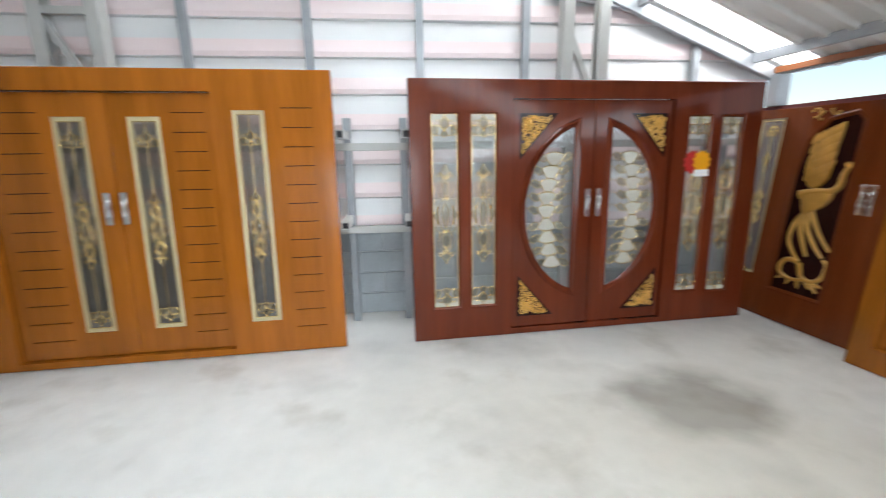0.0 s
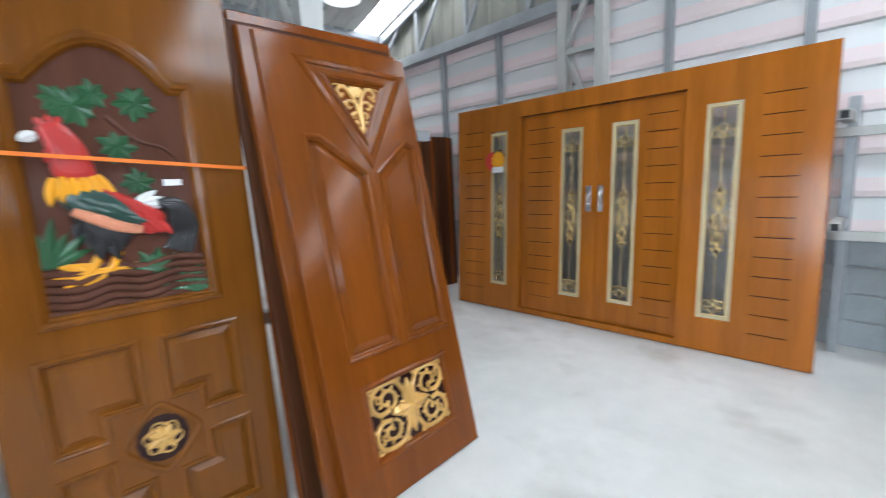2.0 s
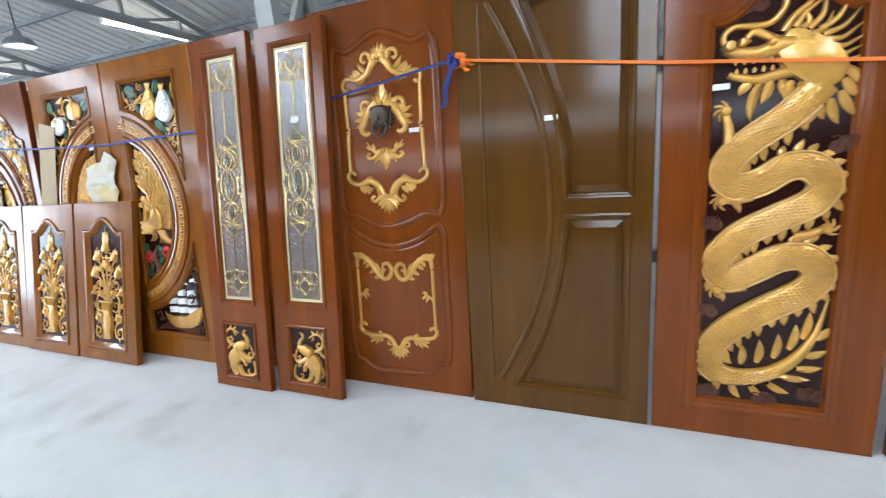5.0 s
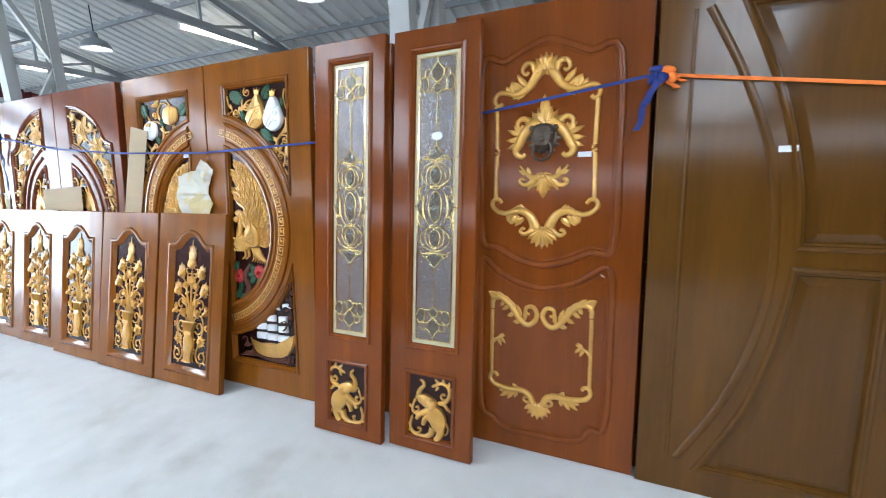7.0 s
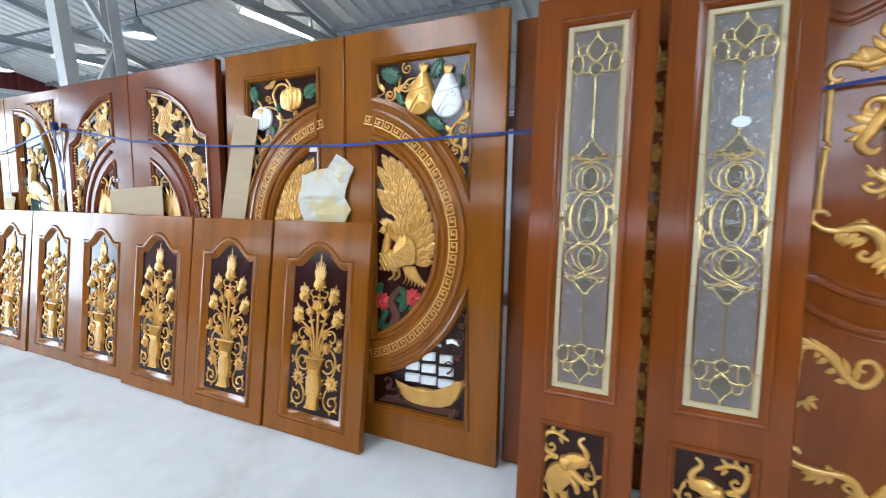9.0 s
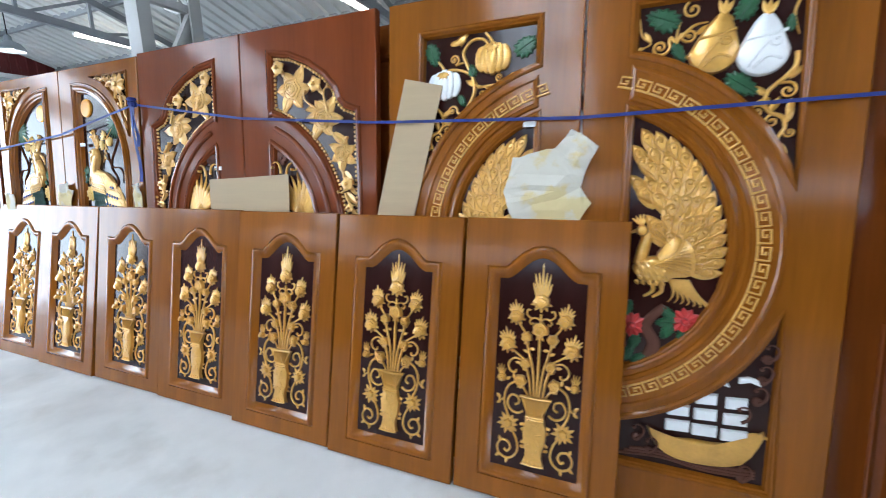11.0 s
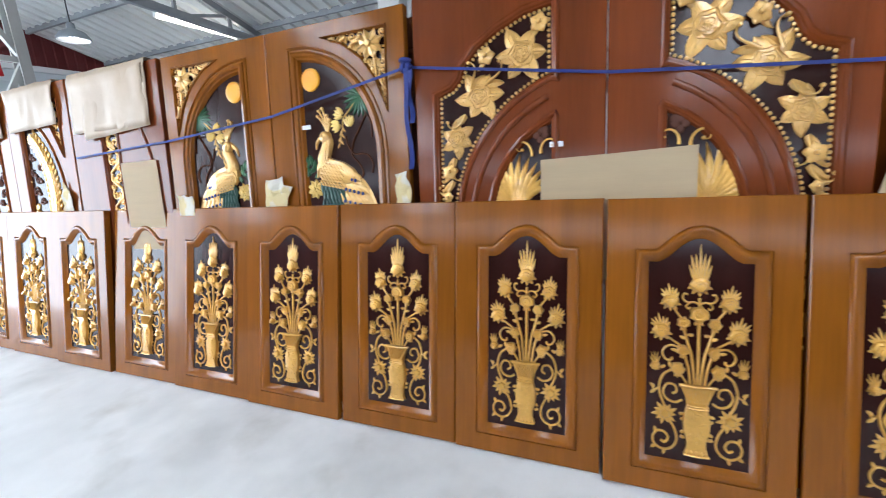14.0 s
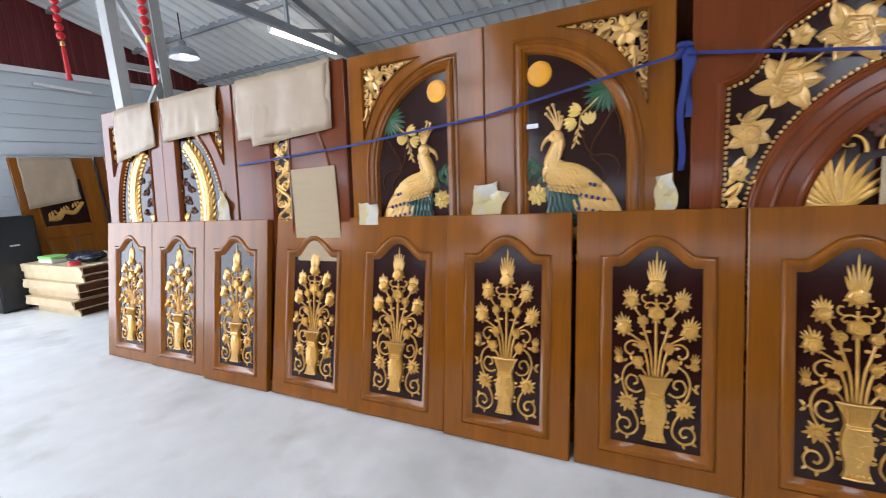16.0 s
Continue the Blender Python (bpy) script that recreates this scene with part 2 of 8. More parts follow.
# ---- mesh tools ----
def link(name, bm, mat, parent=None, label="", smooth=False):
    bmesh.ops.recalc_face_normals(bm, faces=bm.faces)
    me = bpy.data.meshes.new(name)
    bm.to_mesh(me)
    bm.free()
    me.materials.append(mat)
    carved = mat in (GOLD, GOLD_PALE, SILVER, BRASS)
    if smooth or carved:
        me.polygons.foreach_set("use_smooth", [True] * len(me.polygons))
    if carved:
        me.set_sharp_from_angle(angle=radians(46))
    ob = new(name, me)
    if parent is not None:
        ob.parent = parent
    if label:
        ob["label"] = label
    return ob


def part(name, bm, mat, parent, label="", smooth=False):
    return link(name, bm, mat, parent, label, smooth)


def pieces(name, bm, mat, parent, label="", shadow=True):
    """One part for each loose piece of bm."""
    left = set(bm.faces)
    while left:
        todo, island = [left.pop()], []
        while todo:
            f = todo.pop()
            island.append(f)
            for e in f.edges:
                for g in e.link_faces:
                    if g in left:
                        left.discard(g)
                        todo.append(g)
        one, seen = bmesh.new(), {}
        for f in island:
            for v in f.verts:
                if v not in seen:
                    seen[v] = one.verts.new(v.co)
            one.faces.new([seen[v] for v in f.verts])
        part(name, one, mat, parent, label, True).visible_shadow = shadow
    bm.free()


def thing(name, m, label, category, group="", kind=""):
    ob = new(name)
    ob.empty_display_size = 0.1
    ob.matrix_world = m
    return tagged(ob, label, category, group, kind)


def V(u, w, v):
    """Door space: u across, w out of the face, v up."""
    return Vector((u, -w, v))


def box(bm, lo, hi, bevel=0.0):
    c = [(a + b) / 2 for a, b in zip(lo, hi)]
    d = [b - a for a, b in zip(lo, hi)]
    r = bmesh.ops.create_cube(bm, size=1, matrix=Matrix.LocRotScale(c, None, d))
    if bevel:
        es = list({e for v in r["verts"] for e in v.link_edges})
        bmesh.ops.bevel(bm, geom=es, offset=bevel, segments=1, affect='EDGES')
    return bm


def boxed(lo, hi, bevel=0.0):
    return box(bmesh.new(), lo, hi, bevel)


def bar(bm, a, b, wx, wy, up=(0, 0, 1)):
    """A rectangular bar from a to b."""
    a, b = Vector(a), Vector(b)
    d = (b - a).normalized()
    s = d.cross(Vector(up))
    if s.length < 1e-4:
        s = d.cross(Vector((1, 0, 0)))
    s.normalize()
    t = s.cross(d)
    q = [(-1, -1), (1, -1), (1, 1), (-1, 1)]
    lo = [bm.verts.new(a + s * i * wx / 2 + t * j * wy / 2) for i, j in q]
    hi = [bm.verts.new(b + s * i * wx / 2 + t * j * wy / 2) for i, j in q]
    for k in range(4):
        bm.faces.new((lo[k], lo[(k + 1) % 4], hi[(k + 1) % 4], hi[k]))
    bm.faces.new(lo[::-1])
    bm.faces.new(hi)
    return bm


def area2(o):
    return sum(a[0] * b[1] - b[0] * a[1] for a, b in zip(o, o[1:] + o[:1]))


def offset(o, d):
    """Closed outline moved outwards by d."""
    if area2(o) < 0:
        o = o[::-1]
    out, n = [], len(o)
    for i in range(n):
        p, c, q = Vector(o[i - 1]), Vector(o[i]), Vector(o[(i + 1) % n])
        e1, e2 = (c - p).normalized(), (q - c).normalized()
        n1, n2 = Vector((e1.y, -e1.x)), Vector((e2.y, -e2.x))
        m = n1 + n2
        m = m / max(0.35, m.dot(n1)) if m.length > 1e-6 else n1
        out.append((c.x + m.x * d, c.y + m.y * d))
    return out


def rings(bm, o, prof, cap=False, closed_profile=False):
    """Skin over copies of the outline o: prof holds (offset, height)."""
    loops = []
    for d, w in prof:
        loops.append([bm.verts.new(V(u, w, v)) for u, v in offset(o, d)])
    if closed_profile:
        loops.append(loops[0])
    n = len(o)
    for a, b in zip(loops, loops[1:]):
        for i in range(n):
            bm.faces.new((a[i], a[(i + 1) % n], b[(i + 1) % n], b[i]))
    if cap:
        es = [bm.edges.get((loops[-1][i], loops[-1][(i + 1) % n])) for i in range(n)]
        bmesh.ops.triangle_fill(bm, edges=es, use_beauty=True)
    return bm


def plate(o, holes, t, c=0.004):
    """A slab with outline o, openings cut through it, thickness t and eased edges."""
    bm = bmesh.new()
    edges = []

    def loop(pts, w):
        vs = [bm.verts.new(V(u, w, v)) for u, v in pts]
        return vs

    def close(vs):
        return [bm.edges.new((vs[i], vs[(i + 1) % len(vs)])) for i in range(len(vs))]

    def skin(a, b):
        for i in range(len(a)):
            bm.faces.new((a[i], a[(i + 1) % len(a)], b[(i + 1) % len(b)], b[i]))

    fronts, backs, skins = [], [], []
    f, r, k = loop(offset(o, -c), 0), loop(offset(o, 0), -c), loop(offset(o, 0), -t)
    fronts += close(f)
    backs += close(k)
    skins += [(f, r), (r, k)]
    for h in holes:
        f, k = loop(offset(h, 0), 0), loop(offset(h, 0), -t)
        fronts += close(f)
        backs += close(k)
        skins.append((f, k))
    bmesh.ops.triangle_fill(bm, edges=fronts, use_beauty=True)
    bmesh.ops.triangle_fill(bm, edges=backs, use_beauty=True)
    for a, b in skins:
        skin(a, b)
    return bm


def inside(o, u, v):
    hit = False
    for (a, b), (c, d) in zip(o, o[1:] + o[:1]):
        if (b > v) != (d > v) and u < (c - a) * (v - b) / (d - b) + a:
            hit = not hit
    return hit


def clip(bm, o, d=-0.004):
    """Trims a relief to its field."""
    o = offset(o, d)
    out = [f for f in bm.faces if not inside(o, f.calc_center_median().x, f.calc_center_median().z)]
    bmesh.ops.delete(bm, geom=out, context='FACES')
    return bm


def rect(u0, v0, u1, v1):
    return [(u0, v0), (u1, v0), (u1, v1), (u0, v1)]


def arc(cu, cv, a, b, s, e, n):
    return [(cu + a * math.cos(radians(s + (e - s) * i / n)), cv + b * math.sin(radians(s + (e - s) * i / n))) for i in range(n + 1)]


def crown_top(u0, v0, u1, shoulder, apex, n=14, full=0.75):
    """A panel with flat shoulders and a swept arch between them."""
    o = [(u0, v0), (u1, v0)]
    s = (u1 - u0) * 0.10
    o.append((u1, shoulder))
    for i in range(n + 1):
        x = 1 - i / n
        u = u0 + s + (u1 - u0 - 2 * s) * x
        k = 0.5 - 0.5 * math.cos(2 * math.pi * x)
        o.append((u, shoulder + (apex - shoulder) * k ** full))
    o.append((u0, shoulder))
    return o


def moulding(o, width=0.03, high=0.010, deep=0.018):
    """A rounded bead round an opening, falling to the field."""
    bm = bmesh.new()
    w = width
    prof = [(w * 0.55, -0.001), (w * 0.50, high * 0.55), (w * 0.25, high), (0.0, high * 0.75), (-w * 0.12, high * 0.1), (-w * 0.30, -0.001), (-w * 0.48, -deep), (-w * 0.5, -deep - 0.006)]
    return rings(bm, o, prof)


def board(o, w, t=0.012):
    """A board of outline o with its face at height w."""
    bm = bmesh.new()
    return rings(bm, o, [(0, w - t), (0, w)], cap=True)


def raised(o, w0, w1, edge=0.03):
    bm = bmesh.new()
    return rings(bm, o, [(0, w0 - 0.008), (0, w0), (-edge * 0.3, w0), (-edge, w1)], cap=True)


# ---- structure ----
X0, X1, Y0, Y1 = -8.6, 4.42, -14.75, 4.57
RIDGE_X, RIDGE_Z, FALL_R, FALL_L = -1.35, 4.43, 0.39, 0.29


def roof_z(x):
    return RIDGE_Z - (FALL_R * (x - RIDGE_X) if x > RIDGE_X else FALL_L * (RIDGE_X - x))


tagged(link("ground", boxed((-400, -400, -0.5), (400, 400, -0.14)), GROUND), "bright concrete yard around the shed", "ground", kind="structure")
tagged(link("floor", boxed((X0, Y0, -0.14), (X1 + 0.3, Y1 + 0.1, 0.0)), CONCRETE), "pale polished concrete floor with grey stains", "floor", kind="structure")


def sheet(name, pts, mat, pitch, height, axis, label, category):
    """Ribbed metal sheet over a quad a, b, c, d: ribs run from a-b to d-c."""
    a, b, c, d = [Vector(p) for p in pts]
    nrm = (b - a).cross(d - a).normalized()
    n = int((b - a).length / pitch)
    bm = bmesh.new()
    prev = None
    for i in range(n):
        for f, h in ((0.0, 0), (0.62, 0), (0.70, height), (0.92, height)):
            s = (i + f) / n
            lo, hi = a.lerp(b, s) + nrm * h, d.lerp(c, s) + nrm * h
            cur = (bm.verts.new(lo), bm.verts.new(hi))
            if prev:
                bm.faces.new((prev[0], cur[0], cur[1], prev[1]))
            prev = cur
    ob = link(name, bm, mat)
    mod = ob.modifiers.new("gauge", 'SOLIDIFY')
    mod.thickness = 0.004
    return tagged(ob, label, category, kind="structure")


sheet("ceiling", [(RIDGE_X, Y0 - 0.2, RIDGE_Z), (RIDGE_X, Y1 - 0.55, RIDGE_Z), (X1 + 0.12, Y1 - 0.55, roof_z(X1 + 0.12)), (X1 + 0.12, Y0 - 0.2, roof_z(X1 + 0.12))], ROOF, 0.21, 0.03, 0,
      "ribbed bare metal roof sheets on steel purlins", "roof")
sheet("ceiling", [(RIDGE_X, Y1 - 0.55, RIDGE_Z), (RIDGE_X, Y0 - 0.2, RIDGE_Z), (X0 - 0.3, Y0 - 0.2, roof_z(X0 - 0.3)), (X0 - 0.3, Y1 - 0.55, roof_z(X0 - 0.3))], ROOF, 0.21, 0.03, 0,
      "ribbed bare metal roof sheets on steel purlins", "roof")
for xa, xb in ((RIDGE_X, X1 + 0.12), (X0 - 0.3, RIDGE_X)):
    bm = bmesh.new()
    bar(bm, (xa, Y1 - 0.36, roof_z(xa) + 0.02), (xb, Y1 - 0.36, roof_z(xb) + 0.02), 0.40, 0.006)
    tagged(link("skylight", bm, SKYLIGHT), "translucent daylight strip beside the gable", "skylight", kind="structure")
    bm = bmesh.new()
    bar(bm, (xa, Y1 + 0.02, roof_z(xa) + 0.02), (xb, Y1 + 0.02, roof_z(xb) + 0.02), 0.36, 0.006)
    tagged(link("ceiling", bm, ROOF), "ribbed bare metal roof sheets on steel purlins", "roof", kind="structure")

# purlins and rafters
bm = bmesh.new()
for i in range(13):
    x = X1 - 0.25 - i * 1.10
    if abs(x - RIDGE_X) > 0.2:
        bar(bm, (x, Y0, roof_z(x) - 0.04), (x, Y1, roof_z(x) - 0.04), 0.05, 0.075)
tagged(link("purlin", bm, STEEL), "galvanised steel purlins under the roof sheets", "purlin", kind="structure")
TRUSS_Y = (1.5, -2.7, -6.9, -11.05)
for y in TRUSS_Y:
    bm = bmesh.new()
    for xa, xb in ((RIDGE_X, X1), (RIDGE_X, X0)):
        bar(bm, (xa, y, roof_z(xa) - 0.12), (xb, y, roof_z(xb) - 0.12), 0.06, 0.09)
    bar(bm, (RIDGE_X, y, 3.42), (-5.0, y, 3.24), 0.06, 0.10)
    bar(bm, (RIDGE_X, y, 3.42), (2.0, y, 3.02), 0.06, 0.10)
    for xa, xb in ((-1.6, -2.45), (-2.45, -2.45), (-2.45, -3.3), (-3.3, -3.3), (-3.3, -4.15), (-4.15, -4.15), (-4.15, -4.85), (-1.0, -0.2), (-0.2, -0.2), (-0.2, 0.7), (0.7, 0.7), (0.7, 1.6)):
        k = (RIDGE_X - xa) * 0.05 if xa < RIDGE_X else (xa - RIDGE_X) * 0.12
        bar(bm, (xa, y, 3.40 - k), (xb, y, roof_z(xb) - 0.12), 0.04, 0.04)
    tagged(link("roof_truss", bm, STEEL), "grey welded steel roof truss with web members", "truss", kind="structure")


def lattice_post(x, y, top, mat, spread=0.19):
    th = thing("lattice_post", pose(x, y, 0), "pale primed steel lattice post carrying the roof", "post", "lattice posts")
    for s in (-1, 1):
        bm = bmesh.new()
        box(bm, (s * spread - 0.045, -0.06, 0), (s * spread + 0.045, -0.045, top), 0)
        box(bm, (s * spread - 0.045, 0.045, 0), (s * spread + 0.045, 0.06, top), 0)
        box(bm, (s * spread + s * 0.030, -0.045, 0), (s * spread + s * 0.045, 0.045, top), 0)
        part("channel", bm, mat, th)
    z, k = 0.25, 0
    while z < top - 0.6:
        bm = bmesh.new()
        bar(bm, (-spread, 0, z), (spread, 0, z), 0.05, 0.05)
        part("batten", bm, mat, th)
        bm = bmesh.new()
        s = 1 if k % 2 else -1
        bar(bm, (-spread * s, 0, z + 0.03), (spread * s, 0, z + 0.72), 0.045, 0.045)
        part("brace", bm, mat, th)
        z += 0.75
        k += 1
    return th


lattice_post(-1.32, 4.36, roof_z(-1.3) - 0.1, STEEL_WHITE)
lattice_post(2.56, 4.36, roof_z(2.56) - 0.1, STEEL_WHITE, 0.15)
for y in TRUSS_Y:
    lattice_post(-1.38, y, RIDGE_Z - 0.12, STEEL_WHITE)

# north end wall: block base, lapped siding, ribbed gable
tagged(link("wall_north", boxed((X0, Y1, 0), (X1, Y1 + 0.1, 2.95)), MORTAR), "end wall with block base and pale lapped siding", "wall", kind="structure")
wall_n = bpy.data.objects["wall_north"]
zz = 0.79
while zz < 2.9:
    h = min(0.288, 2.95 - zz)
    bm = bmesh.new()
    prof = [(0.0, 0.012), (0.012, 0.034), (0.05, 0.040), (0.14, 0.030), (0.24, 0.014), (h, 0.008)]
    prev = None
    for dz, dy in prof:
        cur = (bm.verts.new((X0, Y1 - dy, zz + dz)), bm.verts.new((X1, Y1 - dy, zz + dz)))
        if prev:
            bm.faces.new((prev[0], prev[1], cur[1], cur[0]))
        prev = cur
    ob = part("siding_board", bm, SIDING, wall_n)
    # pinkish shading along each board's lower curl, painted onto these two faces
    ob.data.materials.append(SIDING_PINK_SHADING)
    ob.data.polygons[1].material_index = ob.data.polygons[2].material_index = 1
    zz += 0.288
sheet("wall_gable", [(X0, Y1 - 0.01, 2.95), (X1, Y1 - 0.01, 2.95), (X1, Y1 - 0.01, 4.6), (X0, Y1 - 0.01, 4.6)], GABLE, 0.2, 0.02, 0, "olive grey ribbed gable sheets above the wall", "wall")
for x in (-4.3, -3.36, -2.43, -0.60, 0.33, 1.22, 2.11, 3.66):
    tagged(link("stud", boxed((x - 0.03, Y1 - 0.10, 0.79), (x + 0.03, Y1 - 0.042, min(2.95, roof_z(x)))), STEEL), "galvanised wall stud in front of the siding", "stud", kind="structure")
tagged(link("wall_beam", boxed((X0, Y1 - 0.16, 2.93), (2.6, Y1 - 0.03, 3.05)), STEEL), "grey steel tie beam across the end wall", "beam", kind="structure")
bm = bmesh.new()
for i in range(6):
    x = -5.6 + i * 0.9
    bar(bm, (x, Y1 - 0.10, 3.05), (x, Y1 - 0.10, roof_z(x) - 0.1), 0.05, 0.05)
    bar(bm, (x, Y1 - 0.10, 3.05), (x + 0.55, Y1 - 0.10, roof_z(x + 0.55) - 0.1), 0.04, 0.04)
for xa, xb in ((RIDGE_X, X1), (RIDGE_X, X0)):
    bar(bm, (xa, Y1 - 0.12, roof_z(xa) - 0.08), (xb, Y1 - 0.12, roof_z(xb) - 0.08), 0.06, 0.10)
bar(bm, (2.3, Y1 - 0.1, 2.75), (3.0, Y1 - 0.1, roof_z(3.0) - 0.1), 0.05, 0.05)
tagged(link("gable_truss", bm, STEEL), "grey steel gable truss with web members", "truss", kind="structure")

# east side: wall with a bright clerestory slot at the north, its unseen run beyond
# dark red chosen for the unseen run, to keep reflections in the doors dark
tagged(link("wall_east", boxed((X1, Y0, 0), (X1 + 0.1, Y1 + 0.1, 1.83)), ROOF_RED), "low dark red side wall below an open slot", "wall", kind="structure")
tagged(link("eave_beam", boxed((X1 - 0.02, Y0, 2.10), (X1 + 0.04, Y1 - 0.12, 2.15)), STEEL), "grey steel eave beam", "beam", kind="structure")
tagged(link("fascia_board", boxed((X1 - 0.045, Y0, 2.115), (X1 - 0.022, Y1 - 0.14, 2.165)), FASCIA), "orange painted fascia board under the eave", "fascia", kind="structure")
for y in (4.4, 0.2, -4.0, -8.2, -12.4):
    tagged(link("bay_post", boxed((X1 - 0.06, y - 0.06, 1.83), (X1 + 0.06, y + 0.06, 2.1), 0.006), STEEL), "short steel post in the open slot", "post", kind="structure")
# glowing sheets added in the unseen roof to brighten floor and doors
for y in (2.0, -0.6, -4.8, -9.0, -12.9):
    for xa, xb in (({-0.6: 1.2}.get(y, 0.2), {2.0: 2.4, -4.8: 3.3}.get(y, 4.2)),):
        bm = bmesh.new()
        bar(bm, (xa, y, roof_z(xa) - 0.012), (xb, y, roof_z(xb) - 0.012), 0.85, 0.008)
        tagged(link("skylight", bm, ROOF_FILL), "added glowing sheet in the unseen roof, brightening the hall", "skylight", kind="structure")
tagged(link("wall_west", boxed((X0 - 0.1, Y0, 0), (X0, Y1, 2.4)), SIDING), "pale metal side wall", "wall", kind="structure")

def plate_wall():
    """South wall with the big doorway."""
    bm = bmesh.new()
    for lo, hi in (((X0, Y0 - 0.1, 0), (-0.3, Y0, 3.17)), ((4.35, Y0 - 0.1, 0), (X1, Y0, 3.17))):
        box(bm, lo, hi)
    return bm


# south end wall: pale boards below, dark red sheets above
tagged(link("wall_south", plate_wall(), SIDING_GREY), "end wall of pale grey boards", "wall", kind="structure")
wall_s = bpy.data.objects["wall_south"]
board_bm = boxed((X0, Y0, 0.004), (-0.3, Y0 + 0.014, 0.176), 0.003)
first = part("wall_board", board_bm, SIDING_GREY, wall_s)
for i in range(1, 17):
    ob = new("wall_board", first.data)
    ob.parent, ob.location = wall_s, (0, 0, i * 0.185)
sheet("wall_gable", [(X1, Y0 - 0.02, 3.19), (X0, Y0 - 0.02, 3.19), (X0, Y0 - 0.02, 4.7), (X1, Y0 - 0.02, 4.7)], ROOF_RED, 0.15, 0.025, 0, "dark red ribbed gable sheets above the pale wall", "wall")
tagged(link("wall_trim", boxed((X0, Y0, 3.15), (X1, Y0 + 0.05, 3.23)), SIDING), "pale metal capping on the end wall", "trim", kind="structure")


# ---- lamps ----
def tube_lamp(x, y, z):
    th = thing("tube_lamp", pose(x, y, z), "lit fluorescent tube lamp on a white batten under the truss", "lamp", "tube lamps")
    part("batten", boxed((-0.64, -0.03, 0.02), (0.64, 0.03, 0.06), 0.005), WHITE, th)
    bm = bmesh.new()
    bmesh.ops.create_cone(bm, cap_ends=True, segments=14, radius1=0.027, radius2=0.027, depth=1.24, matrix=pose(0, 0, -0.01, 0, 90))
    part("tube", bm, TUBE, th, "glowing warm white tube", True)
    for s in (-1, 1):
        part("lamp_holder", boxed((s * 0.63 - 0.012, -0.02, -0.03), (s * 0.63 + 0.012, 0.02, 0.03), 0.003), WHITE, th)
        bm = bmesh.new()
        bar(bm, (s * 0.5, 0, 0.06), (s * 0.5, 0, 0.12), 0.01, 0.01)
        part("hanger", bm, STEEL, th)


tube_lamp(-3.76, -7.08, 3.30)
tube_lamp(-3.76, -11.20, 3.30)


def lathe(prof, n=28, caps=False):
    bm = bmesh.new()
    ringv = [[bm.verts.new((r * math.cos(2 * math.pi * i / n), r * math.sin(2 * math.pi * i / n), z)) for i in range(n)] for r, z in prof]
    for a, b in zip(ringv, ringv[1:]):
        for i in range(n):
            bm.faces.new((a[i], a[(i + 1) % n], b[(i + 1) % n], b[i]))
    if caps:
        bm.faces.new(ringv[0][::-1])
        bm.faces.new(ringv[-1])
    return bm


def pendant(x, y, z):
    th = thing("pendant_lamp", pose(x, y, z), "lit grey enamel warehouse pendant lamp on a cord", "lamp", "pendant lamps")
    part("shade", lathe([(0.20, 0.0), (0.205, 0.005), (0.19, 0.05), (0.145, 0.11), (0.07, 0.145), (0.05, 0.16), (0.045, 0.22), (0.02, 0.24)]), LAMP_SHELL, th, smooth=True)
    part("reflector", lathe([(0.196, 0.003), (0.18, 0.05), (0.135, 0.10), (0.06, 0.135), (0.002, 0.138)]), ENAMEL, th, "white inner reflector", smooth=True)
    bm = bmesh.new()
    bmesh.ops.create_uvsphere(bm, u_segments=16, v_segments=10, radius=0.06, matrix=Matrix.Translation((0, 0, 0.07)))
    part("bulb", bm, BULB, th, "glowing white bulb", True)
    bm = bmesh.new()
    bar(bm, (0, 0, 0.23), (0, 0, roof_z(x) - z - 0.05), 0.012, 0.012)
    part("cord", bm, PLASTIC_BLACK, th)


for x, y in ((-3.12, -4.92), (-3.12, -8.96), (-3.13, -12.90), (-3.35, 3.05)):
    pendant(x, y, 3.26)


# ---- doors ----
def door(name, m, w, h, mat, label, holes=(), t=0.04, category="door", group="doors leaning in the row"):
    th = thing(name, m, label, category, group)
    part("slab", plate(rect(0, 0, w, h), list(holes), t), mat, th)
    return th


def lean(x, y, deg, rz=90, t=0.04):
    return pose(x, y, t * math.sin(radians(deg)) + 0.001, -deg, 0, rz)


def flip(o, w, on):
    return [(w - u, v) for u, v in o][::-1] if on else list(o)


def carved_field(th, o, mat_frame, mat_field=None, width=0.032, deep=0.018):
    part("moulding", moulding(o, width, 0.010, deep), mat_frame, th, smooth=False)
    return part("panel", board(offset(o, 0.004), -deep, 0.010), mat_field or W_DARK, th, "dark recessed panel" if mat_field is None else "")


def wood_panel(th, o, mat, width=0.026):
    part("moulding", moulding(o, width, 0.008, 0.012), mat, th)
    part("panel", raised(offset(o, 0.004), -0.014, -0.003, 0.04), mat, th)


def bead_line(th, pts, mat, r=0.009, name="bead", closed=False):
    bm = bmesh.new()
    stroke(bm, pts, lambda s: r * 2, r, closed=closed, base=-0.001)
    part(name, bm, mat, th, smooth=True)


